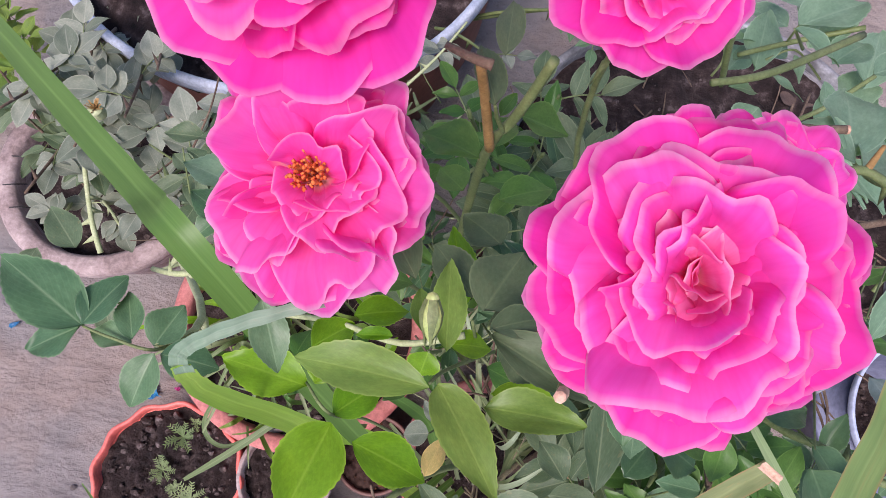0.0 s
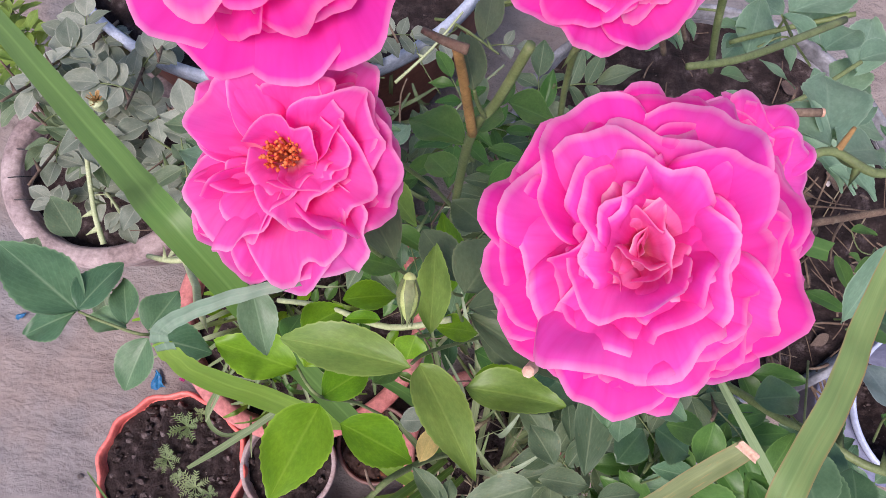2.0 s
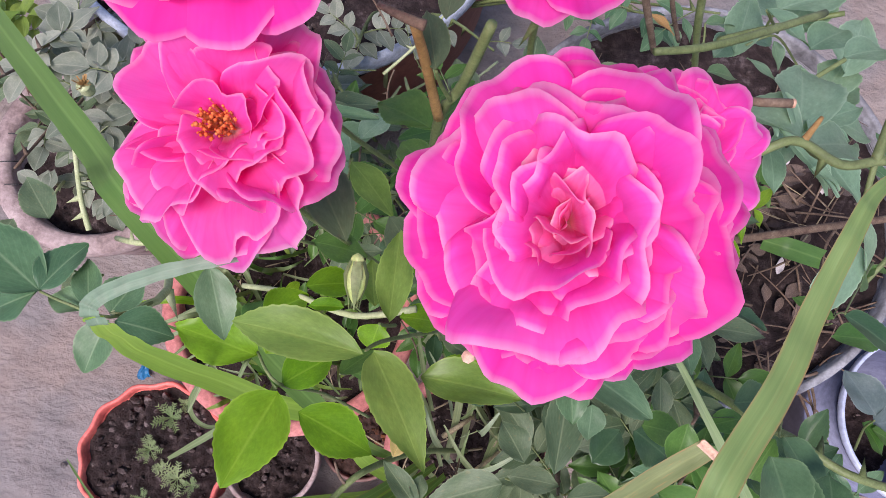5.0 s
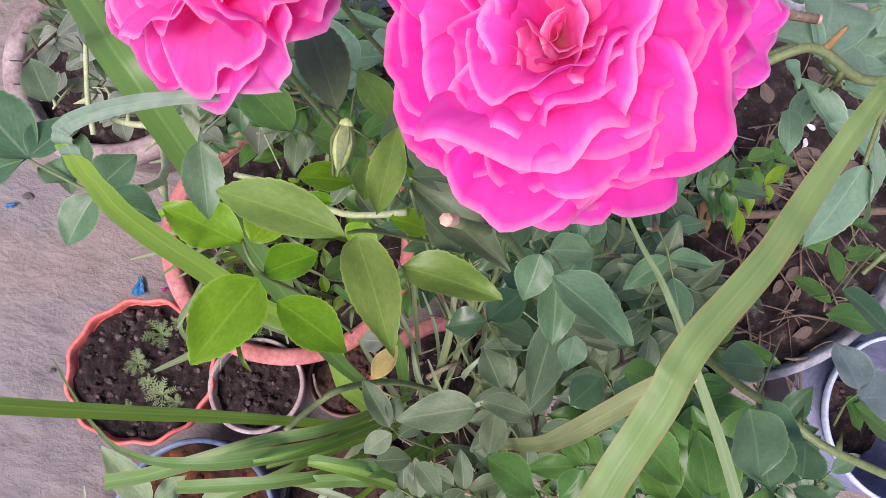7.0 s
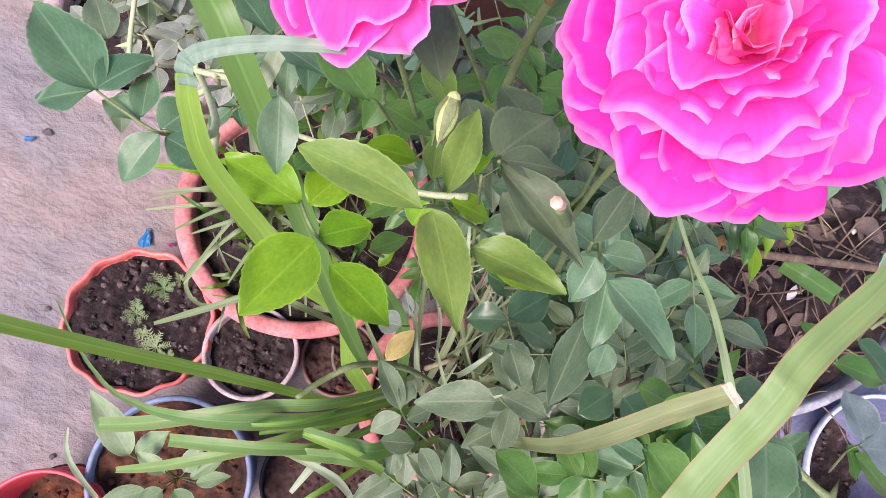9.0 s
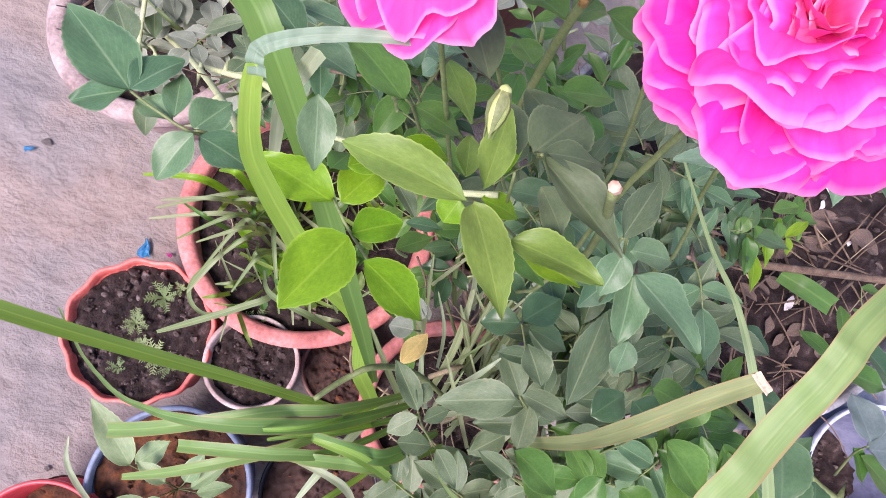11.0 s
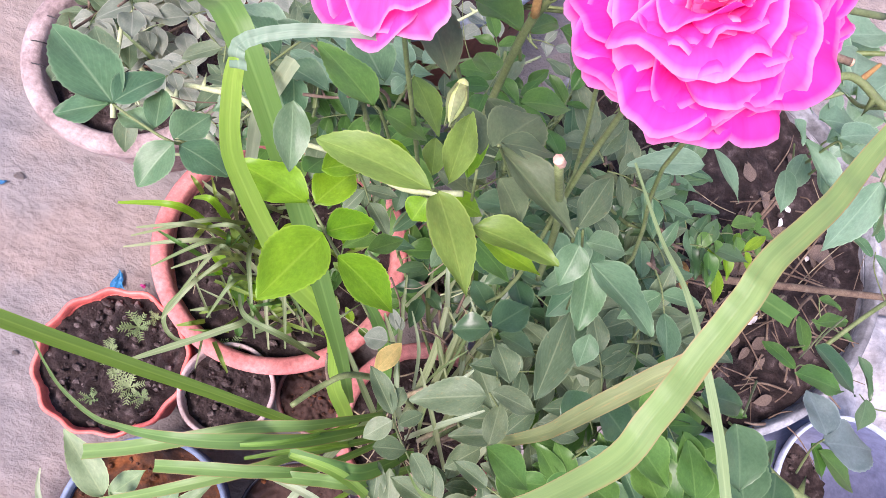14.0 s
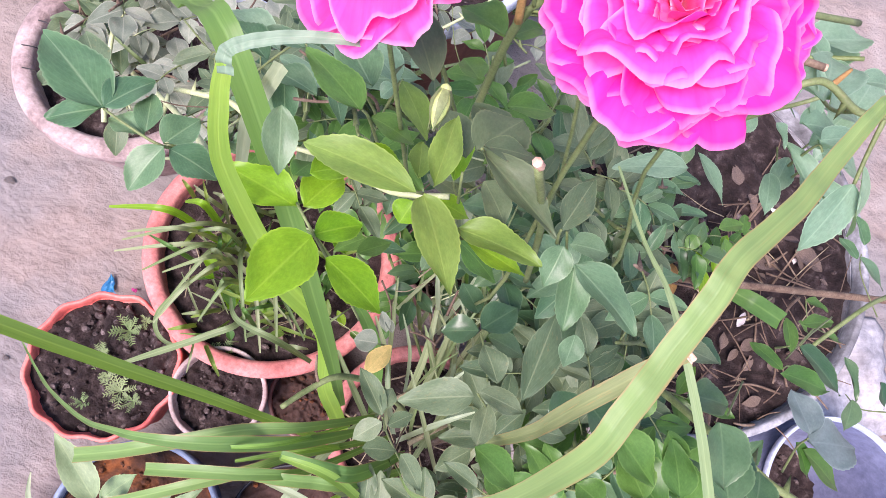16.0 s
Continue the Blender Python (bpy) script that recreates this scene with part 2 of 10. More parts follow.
DRY = surface("dry_leaf_litter", [(0.3, (0.09, 0.062, 0.048)), (0.6, (0.18, 0.13, 0.105)), (0.78, (0.36, 0.28, 0.25))], 40, 0.9, 0.4, 0.001)
STRAW = surface("dry_straw", [(0.3, (0.22, 0.17, 0.10)), (0.7, (0.42, 0.35, 0.23))], 50, 0.8, 0.3, 0.0006)
ORANGE = surface("orange_dying_stem", [(0.3, (0.26, 0.15, 0.05)), (0.7, (0.48, 0.28, 0.10))], 60, 0.65, 0.3, 0.0006)
CUT = surface("pinkish_cut_wood", [(0.3, (0.60, 0.33, 0.22)), (0.7, (0.80, 0.55, 0.42))], 90, 0.8, 0.3, 0.0006)
STAMEN = surface("orange_stamens", [(0.3, (0.70, 0.10, 0.03)), (0.5, (0.86, 0.20, 0.05)), (0.7, (0.92, 0.34, 0.10))], 260, 0.8, 0.5, 0.001)
WIRE = surface("dark_wire", [(0.3, (0.02, 0.018, 0.02)), (0.7, (0.06, 0.05, 0.05))], 50, 0.6, 0.2, 0.0005)
# dark fill of the low pots, deepened to match floor in shade
BROWN_FILL = surface("reddish_brown_fill", [(0.3, (0.03, 0.016, 0.013)), (0.7, (0.075, 0.040, 0.032))], 20, 0.95, 0.6, 0.003)
BUD = surface("pale_green_bud", [(0.3, (0.34, 0.46, 0.13)), (0.7, (0.50, 0.58, 0.24))], 90, 0.5, 0.3, 0.0005)
BLUE_FOIL = surface("blue_scrap", [(0.3, (0.01, 0.10, 0.25)), (0.7, (0.02, 0.20, 0.40))], 60, 0.35, 0.2, 0.001)
PINK_FOIL = surface("magenta_scrap", [(0.3, (0.50, 0.03, 0.20)), (0.7, (0.65, 0.08, 0.30))], 60, 0.4, 0.2, 0.001)
PEBBLE = surface("grey_brown_crumb", [(0.35, (0.030, 0.019, 0.018)), (0.52, (0.085, 0.060, 0.056)), (0.7, (0.25, 0.195, 0.185))], 70, 0.95, 0.8, 0.003)
BARK_BIT = surface("rotting_leaf", [(0.3, (0.05, 0.035, 0.03)), (0.7, (0.15, 0.10, 0.085))], 40, 0.9, 0.4, 0.001)
SACK = surface("dirty_white_plastic", [(0.3, (0.20, 0.19, 0.20)), (0.55, (0.38, 0.37, 0.39)), (0.75, (0.58, 0.57, 0.60))], 9, 0.6, 0.4, 0.003)
WHITE_BIT = surface("white_petal_scrap", [(0.3, (0.62, 0.55, 0.55)), (0.7, (0.80, 0.74, 0.74))], 40, 0.8, 0.3, 0.001)

FRESH = leaf_material("fresh_green_leaf", (0.13, 0.31, 0.025), (0.24, 0.43, 0.045), 0.40, 0.38, 0.24, sat=1.05)
MID = leaf_material("mid_green_leaf", (0.056, 0.155, 0.034), (0.103, 0.228, 0.052), 0.38, 0.3, 0.26, sat=1.0)
OLIVE = leaf_material("olive_green_leaf", (0.140, 0.250, 0.050), (0.215, 0.335, 0.072), 0.42, 0.3, 0.22, sat=1.0)
DEEP = leaf_material("deep_green_leaf", (0.032, 0.090, 0.042), (0.078, 0.155, 0.072), 0.34, 0.2, 0.28, 0.0, False, 0.45, sat=1.0)
BLUISH = leaf_material("bluish_green_leaf", (0.080, 0.185, 0.095), (0.155, 0.270, 0.150), 0.40, 0.24, 0.42, 0.0, False, 0.36, sat=1.0)
GREYISH = leaf_material("dusty_grey_green_leaf", (0.086, 0.146, 0.078), (0.158, 0.222, 0.130), 0.52, 0.22, 0.45, 0.15, False, 0.36, sat=1.0)
MINT = leaf_material("pale_mint_leaf", (0.175, 0.315, 0.215), (0.255, 0.405, 0.290), 0.42, 0.34, 0.22, 0.0, False, 0.4, sat=1.0)
# sky reflected on the leaves is put into this pale blue-grey
SKYLIT = leaf_material("skylit_blue_grey_leaf", (0.13, 0.19, 0.19), (0.19, 0.26, 0.26), 0.4, 0.2, 0.15, 0.0, False, 0.5)
SAGE = leaf_material("pale_sage_leaf", (0.16, 0.205, 0.15), (0.32, 0.365, 0.30), 0.7, 0.22, 0.3)
# darker copy for leaves under others, their shade is in the colour
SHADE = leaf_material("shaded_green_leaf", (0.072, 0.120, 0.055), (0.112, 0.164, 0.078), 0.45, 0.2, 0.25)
YELLOW = leaf_material("yellowing_leaf", (0.50, 0.36, 0.08), (0.62, 0.46, 0.16), 0.55, 0.35, 0.2, 0.5)
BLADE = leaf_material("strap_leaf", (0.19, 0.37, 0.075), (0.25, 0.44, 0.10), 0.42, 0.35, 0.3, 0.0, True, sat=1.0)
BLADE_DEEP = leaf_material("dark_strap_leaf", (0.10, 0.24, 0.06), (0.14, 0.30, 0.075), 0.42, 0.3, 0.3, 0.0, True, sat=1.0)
# brighter copy for the bent blade, light on it is put into the colour
BLADE_LIT = leaf_material("lit_strap_leaf", (0.34, 0.64, 0.11), (0.40, 0.70, 0.15), 0.42, 0.4, 0.2, 0.0, True, sat=1.0)
BLADE_EDGE = leaf_material("brown_edged_strap_leaf", (0.215, 0.355, 0.128), (0.265, 0.400, 0.160), 0.5, 0.35, 0.08, 0.14, True, sat=1.0)
BLADE_DULL = leaf_material("dull_strap_leaf", (0.20, 0.32, 0.14), (0.25, 0.37, 0.17), 0.5, 0.3, 0.15, 0.0, True)
BLADE_GREY = leaf_material("grey_green_strap_leaf", (0.20, 0.32, 0.23), (0.25, 0.37, 0.27), 0.5, 0.3, 0.15, 0.0, True, sat=1.0)
BLADE_LONG = leaf_material("mid_green_strap_leaf", (0.135, 0.275, 0.085), (0.185, 0.335, 0.110), 0.45, 0.32, 0.3, 0.05, True, sat=1.0)
BLADE_PALE = leaf_material("pale_strap_leaf", (0.32, 0.43, 0.27), (0.40, 0.50, 0.33), 0.5, 0.3, 0.15, 0.0, True)
BLADE_OLD = leaf_material("browning_strap_leaf", (0.16, 0.25, 0.10), (0.24, 0.31, 0.13), 0.6, 0.3, 0.2, 0.7, True)
GRASS = leaf_material("thin_grass_leaf", (0.13, 0.22, 0.07), (0.30, 0.37, 0.20), 0.5, 0.3, 0.2, 0.0, True)
SAGE_FINE = leaf_material("feathery_pale_leaf", (0.17, 0.28, 0.10), (0.27, 0.37, 0.17), 0.6, 0.3, 0.2)
SPOON = leaf_material("soft_spoon_leaf", (0.17, 0.30, 0.14), (0.26, 0.39, 0.20), 0.5, 0.3, 0.25)
PETAL = petal_material("pink_rose_petal", (0.93, 0.022, 0.33), (0.97, 0.054, 0.555), (0.98, 0.37, 0.70), (0.90, 0.12, 0.28))
PETAL_MIDDLE = petal_material("mid_pink_petal", (0.95, 0.045, 0.40), (0.98, 0.105, 0.62), (0.98, 0.44, 0.75), (0.95, 0.22, 0.34), 0.16)
PETAL_HEART = petal_material("pale_heart_petal", (0.95, 0.130, 0.42), (0.97, 0.215, 0.60), (0.98, 0.62, 0.82), (0.97, 0.34, 0.42), 0.22)
PETAL_OPEN = petal_material("open_rose_petal", (0.95, 0.085, 0.41), (0.97, 0.125, 0.58), (0.98, 0.46, 0.74), (0.98, 0.55, 0.52), 0.30)

# ---- builders ----
WORLD = {}


def thing(name, at, label, category, group="", kind=""):
    ob = new(name)
    ob.empty_display_size = 0.05
    ob.matrix_basis = Matrix.Translation(at)
    WORLD[ob] = Matrix.Translation(at)
    return tagged(ob, label, category, group, kind)


def put(name, mesh, parent=None, m=None, label=""):
    """Links a mesh at the world pose m, as a part of parent if one is given."""
    ob = new(name, mesh)
    m = m or Matrix.Identity(4)
    WORLD[ob] = m
    if parent is None:
        ob.matrix_basis = m
    else:
        ob.parent = parent
        ob.matrix_basis = WORLD[parent].inverted() @ m
    return tagged(ob, label)


def mesh_of(name, verts, faces, material, uvs=None, smooth=True):
    me = bpy.data.meshes.new(name)
    me.from_pydata([tuple(map(float, v)) for v in verts], [], faces)
    if uvs is not None:
        lay = me.uv_layers.new(name="UVMap")
        for lp in me.loops:
            lay.data[lp.index].uv = uvs[lp.vertex_index]
    me.materials.append(material)
    if smooth:
        me.polygons.foreach_set("use_smooth", [True] * len(me.polygons))
    me.update()
    return me


def grid_faces(nu, nv, wrap=False):
    f = []
    for j in range(nv - 1):
        for i in range(nu if wrap else nu - 1):
            k = (i + 1) % nu
            f.append((j * nu + i, j * nu + k, (j + 1) * nu + k, (j + 1) * nu + i))
    return f


def lathe(name, profile, material, segs=64, flute=0, flute_depth=0.0, wobble=0.0, seed=0):
    """A turned body about z from (radius, height) pairs, with a fluted or uneven wall."""
    rnd = random.Random(seed)
    ph = [rnd.uniform(0, 6.28) for _ in range(4)]
    verts = []
    for r, z, *fl in profile:
        k = fl[0] if fl else 1.0
        for i in range(segs):
            a = 2 * math.pi * i / segs
            rr = r * (1 + k * (flute_depth * math.cos(flute * a) + wobble * (math.sin(2 * a + ph[0]) + 0.6 * math.sin(5 * a + ph[1]))))
            verts.append((rr * math.cos(a), rr * math.sin(a), z + wobble * r * 0.7 * k * math.sin(3 * a + ph[2])))
    return mesh_of(name, verts, grid_faces(segs, len(profile), True), material)


def soil_disc(name, r, z, material, seed, rough=0.018, rings=28, segs=96):
    verts, uvs = [(0, 0, z)], None
    faces = []
    for j in range(1, rings + 1):
        rr = r * j / rings
        for i in range(segs):
            a = 2 * math.pi * i / segs
            x, y = rr * math.cos(a), rr * math.sin(a)
            h = 0.65 * noise.fractal(Vector((x * 26 + seed * 7, y * 26, seed)), 0.7, 2.0, 4) + 0.4 * noise.fractal(Vector((x * 95 + seed * 7, y * 95, seed)), 0.7, 2.0, 2)
            verts.append((x, y, z + rough * h - 0.004 * (j == rings)))
    for i in range(segs):
        faces.append((0, 1 + i, 1 + (i + 1) % segs))
    for j in range(rings - 1):
        for i in range(segs):
            a, b = 1 + j * segs + i, 1 + j * segs + (i + 1) % segs
            faces.append((a, a + segs, b + segs, b))
    return mesh_of(name, verts, faces, material)




def crumb_mesh(seed, material):
    rnd = random.Random(seed)
    bm = bmesh.new()
    bmesh.ops.create_icosphere(bm, subdivisions=1, radius=1)
    for v in bm.verts:
        v.co *= rnd.uniform(0.7, 1.2)
        v.co.z *= 0.7
    me = bpy.data.meshes.new("crumb")
    bm.to_mesh(me)
    bm.free()
    me.materials.append(material)
    return me


def crumbs(parent, centre, r, z, count, lo, hi, seed, material):
    """Loose crumbs on a pot's soil, joined, too many to count."""
    rnd = random.Random(seed)
    verts, faces = [], []
    ico = crumb_mesh(seed, material)
    base_v = [v.co.copy() for v in ico.vertices]
    base_f = [tuple(p.vertices) for p in ico.polygons]
    bpy.data.meshes.remove(ico)
    for _ in range(count):
        a, d = rnd.uniform(0, 6.283), r * math.sqrt(rnd.random()) * 0.94
        s = lo + (hi - lo) * rnd.random() ** 4
        m = Matrix.Translation((centre[0] + d * math.cos(a), centre[1] + d * math.sin(a), z + s * 0.25)) @ Euler((rnd.uniform(0, 6), rnd.uniform(0, 6), 0)).to_matrix().to_4x4() @ Matrix.Diagonal((s, s * rnd.uniform(0.6, 1), s, 1))
        o = len(verts)
        verts += [m @ v for v in base_v]
        faces += [tuple(o + i for i in f) for f in base_f]
    ob = put("loose_soil", mesh_of("loose_soil", verts, faces, material, None, False), parent)
    return tagged(ob, kind="stuff")


def tube(points, radii, segs=7):
    """Vertices and faces of a round tapering stem through points."""
    pts = [Vector(p) for p in points]
    fine, rad = [], []
    for i in range(len(pts) - 1):
        p0, p1, p2, p3 = pts[max(i - 1, 0)], pts[i], pts[i + 1], pts[min(i + 2, len(pts) - 1)]
        for k in range(5):
            s = k / 5
            fine.append(0.5 * (2 * p1 + (p2 - p0) * s + (2 * p0 - 5 * p1 + 4 * p2 - p3) * s * s + (3 * p1 - p0 - 3 * p2 + p3) * s ** 3))
            rad.append(radii[i] * (1 - s) + radii[i + 1] * s)
    fine.append(pts[-1])
    rad.append(radii[-1])
    verts = []
    for i, p in enumerate(fine):
        d = (fine[min(i + 1, len(fine) - 1)] - fine[max(i - 1, 0)]).normalized()
        s = d.cross(Vector((0.31, 0.2, 0.93))).normalized()
        u = d.cross(s)
        for k in range(segs):
            a = 2 * math.pi * k / segs
            verts.append(p + rad[i] * (math.cos(a) * s + math.sin(a) * u))
    faces = grid_faces(segs, len(fine), True)
    faces.append(tuple(range(segs))[::-1])
    faces.append(tuple(len(verts) - segs + k for k in range(segs)))
    return verts, faces, fine


def stem(parent, points, r0, r1, material=STEM, name="stem", label="", thorns=0):
    n = len(points)
    radii = [r0 + (r1 - r0) * i / (n - 1) for i in range(n)]
    verts, faces, fine = tube(points, radii)
    ob = put(name, mesh_of(name, verts, faces, material), parent, None, label)
    if thorns:
        rnd = random.Random(len(fine) * 31 + thorns)
        for _ in range(thorns):
            i = rnd.randrange(1, len(fine) - 1)
            d = (fine[i + 1] - fine[i]).normalized()
            s = d.cross(Vector((rnd.uniform(-1, 1), rnd.uniform(-1, 1), rnd.uniform(-1, 1)))).normalized()
            p = fine[i]
            r = radii[0] * 1.1
            v = [p + d * r, p - d * r * 1.3, p + d.cross(s) * r * 0.7, p - d.cross(s) * r * 0.7, p + s * r * 4.0 - d * r * 1.5]
            put("thorn", mesh_of("thorn", v, [(0, 2, 4), (2, 1, 4), (1, 3, 4), (3, 0, 4)], material), ob)
    return ob


LEAF_SHAPES = {}


def leaflet_mesh(shape, material):
    """A leaflet one long and one wide along +y, folded a little at its midrib, with a toothed margin."""
    key = (shape, material.name)
    if key in LEAF_SHAPES:
        return LEAF_SHAPES[key]
    rnd = random.Random(shape * 17 + 3)
    fold, droop, wave = rnd.uniform(0.10, 0.34), rnd.uniform(0.04, 0.30), rnd.uniform(0.02, 0.06)
    twist, phase = rnd.uniform(-0.25, 0.25), rnd.uniform(0, 6)
    fat = rnd.uniform(0.72, 0.95)
    nv, nu = 25, 7
    verts, uvs = [], []
    for j in range(nv):
        v = j / (nv - 1)
        w = 0.5 * (math.sin(math.pi * v ** fat) ** 0.78) * (1 - 0.30 * v ** 4)
        if 0 < j < nv - 1:
            w *= 1 + (0.018 if j % 2 else -0.018)
        w = max(w, 0.004)
        for i in range(nu):
            u = 2 * i / (nu - 1) - 1
            z = fold * abs(u) * w - droop * v * v + droop * 0.5 * v + wave * abs(u) * math.sin(9 * v + phase + 2 * u) + twist * u * w * v
            verts.append((u * w, v + 0.010 * abs(u) ** 3 * (1 if j % 2 else 0), z))
            uvs.append((0.5 + 0.5 * u, v))
    LEAF_SHAPES[key] = mesh_of("leaflet", verts, grid_faces(nu, nv), material, uvs)
    return LEAF_SHAPES[key]


def aim(base, tip, width, roll=0.0, flat=(0.05, 0.3, 1.0)):
    """The pose of a unit leaf from base to tip, its face towards flat and then rolled."""
    b, t = Vector(base), Vector(tip)
    y = t - b
    length = y.length
    y.normalize()
    x = y.cross(Vector(flat)).normalized()
    z = x.cross(y)
    m = Matrix((x, y, z)).transposed().to_4x4()
    m = Matrix.Translation(b) @ m @ Matrix.Rotation(radians(roll), 4, "Y")
    return m @ Matrix.Diagonal((width, length, length * 0.5 + width * 0.5, 1))


COUNT = [0]


def leaflet(parent, base, tip, width, material, roll=0.0, name="leaflet"):
    COUNT[0] += 1
    return put(name, leaflet_mesh(COUNT[0] * 5 % 9, material), parent, aim(base, tip, width, roll))


def leaf(plant, stalk, material, leaflets, r=0.0009, stalk_material=STEM):
    """A compound leaf: its stalk through points, and leaflets (base, tip, width)."""
    ob = stem(plant, stalk, r * 1.2, r * 0.8, stalk_material, "leaf")
    for base, tip, width in leaflets:
        leaflet(ob, base, tip, width, material)
    return ob


def spray(plant, root, direction, length, size, material, rnd, pairs=2, stalk_material=STEM):
    """A compound leaf grown from root along direction, with pairs of leaflets and one at its end."""
    d = Vector(direction).normalized()
    side = d.cross(Vector((0, 0, 1)))
    side = side.normalized() if side.length > 0.05 else Vector((1, 0, 0))
    plump = 1.4 if material is SAGE else 1.0
    root = Vector(root)
    end = root + d * length - Vector((0, 0, length * 0.12))
    mid = root + d * length * 0.5 + Vector((0, 0, length * 0.05))
    group = []
    for k in range(pairs):
        s = (k + 1) / (pairs + 0.6)
        p = root.lerp(end, s) + Vector((0, 0, 0.05 * length * (1 - abs(2 * s - 1))))
        for sg in (-1, 1):
            q = size * rnd.uniform(0.75, 1.05)
            tip = p + (side * sg * rnd.uniform(0.75, 1.0) + d * rnd.uniform(0.25, 0.6)).normalized() * q + Vector((0, 0, rnd.uniform(-0.35, 0.2) * q))
            group.append((p, tip, q * plump * rnd.uniform(0.42, 0.58)))
    q = size * rnd.uniform(1.0, 1.2)
    group.append((end, end + (d + side * rnd.uniform(-0.2, 0.2)).normalized() * q + Vector((0, 0, rnd.uniform(-0.3, 0.05) * q)), q * plump * rnd.uniform(0.44, 0.58)))
    return leaf(plant, [root, mid, end], material, group, 0.0008, stalk_material)


def ribbon(parent, points, widths, material, fold=0.25, name="strap_leaf", label="", turn=(0.0, 0.1, 1.0), flip=0.0):
    """A strap leaf through points, channelled along its middle."""
    pts = [Vector(p) for p in points]
    fine, wid = [], []
    for i in range(len(pts) - 1):
        p0, p1, p2, p3 = pts[max(i - 1, 0)], pts[i], pts[i + 1], pts[min(i + 2, len(pts) - 1)]
        for k in range(7):
            s = k / 7
            fine.append(0.5 * (2 * p1 + (p2 - p0) * s + (2 * p0 - 5 * p1 + 4 * p2 - p3) * s * s + (3 * p1 - p0 - 3 * p2 + p3) * s ** 3))
            wid.append(widths[i] * (1 - s) + widths[i + 1] * s)
    fine.append(pts[-1])
    wid.append(widths[-1])
    verts, uvs, prev = [], [], None
    n = len(fine)
    for i, p in enumerate(fine):
        d = (fine[min(i + 1, n - 1)] - fine[max(i - 1, 0)]).normalized()
        s = d.cross(Vector(turn))
        s = s.normalized() if s.length > 0.02 else prev
        if prev is not None and s.dot(prev) < 0:
            s = -s
        if prev is not None:
            s = (s + prev * 1.2).normalized()
        prev = s
        u = s.cross(d).normalized()
        a = radians(flip) * i / (n - 1)
        s2 = s * math.cos(a) + u * math.sin(a)
        u2 = u * math.cos(a) - s * math.sin(a)
        for k in range(5):
            c = k / 2 - 1
            verts.append(p + s2 * c * wid[i] * 0.5 + u2 * (abs(c) * fold * wid[i] * 0.5 + 0.0006 * math.sin(i * 1.3 + c)))
            uvs.append((0.5 + 0.5 * c, i / (n - 1)))
    me = mesh_of(name, verts, grid_faces(5, n), material, uvs)
    return put(name, me, parent, None, label)


PETALS = {}


def petal_mesh(kind, shape, material):
    """A petal one long along +y and about one wide: a rounded fan, cupped, its thin margin rolled and gently waved."""
    key = (kind, shape, material.name)
    if key in PETALS:
        return PETALS[key]
    rnd = random.Random(shape * 101 + hash_of(kind))
    cup, bend, curl, wave = {"outer": (0.42, 0.12, 0.40, 0.085), "middle": (0.55, 0.22, 0.42, 0.115), "inner": (0.55, 0.16, 0.36, 0.13), "open": (0.35, 0.10, 0.20, 0.11)}[kind]
    cup *= rnd.uniform(0.8, 1.2)
    bend *= rnd.uniform(0.7, 1.3)
    curl *= rnd.uniform(0.5, 1.5)
    ph = [rnd.uniform(0, 6.28) for _ in range(6)]
    notch = rnd.uniform(0.0, 0.09)
    lean = rnd.uniform(-0.10, 0.10)
    nu, nv = 33, 17
    crease = 0.018 if kind == "open" else 0.006
    verts, uvs = [], []
    for j in range(nv):
        v = math.sin(math.pi * 0.5 * j / (nv - 1)) * 0.65 + 0.35 * j / (nv - 1)
        for i in range(nu):
            u = math.sin(math.pi * 0.5 * (2 * i / (nu - 1) - 1)) * 0.7 + 0.3 * (2 * i / (nu - 1) - 1)
            tip = 0.50 + 0.50 * max(0.0, 1 - abs(u) ** 3.2) ** 0.5
            tip *= 1 + 0.045 * math.sin(4.2 * u + ph[0]) + 0.038 * math.sin(8.5 * u + ph[3]) + 0.012 * math.sin(19 * u + ph[5]) - notch * math.exp(-(u * 4 - lean * 10) ** 2)
            ang = u * (0.55 + 0.40 * min(1, v * 1.4)) + lean * v
            x, y = v * tip * math.sin(ang), v * tip * math.cos(ang)
            r = max(v, abs(u) ** 3 * min(1, v * 1.6))
            e = max(0.0, r - 0.70) / 0.30
            rim = max(0.0, r - 0.90) / 0.10
            z = cup * x * x * 1.5 + bend * y * y - curl * 0.22 * e * e - curl * 0.12 * rim * rim
            z += wave * e * (math.sin(3.3 * u + ph[1]) + 0.55 * math.sin(7.5 * u + 3 * v + ph[2]) + 0.34 * math.sin(14 * u + ph[5])) + 0.025 * math.sin(2.6 * u + 3.5 * v + ph[4])
            z += crease * v * math.sin(17 * u + ph[3] + 2 * v)
            verts.append((x, y, z))
            uvs.append((0.5 + 0.5 * u, r))
    PETALS[key] = mesh_of("petal", verts, grid_faces(nu, nv), material, uvs)
    return PETALS[key]


def hash_of(word):
    return sum(ord(c) * (i + 1) for i, c in enumerate(word)) % 997


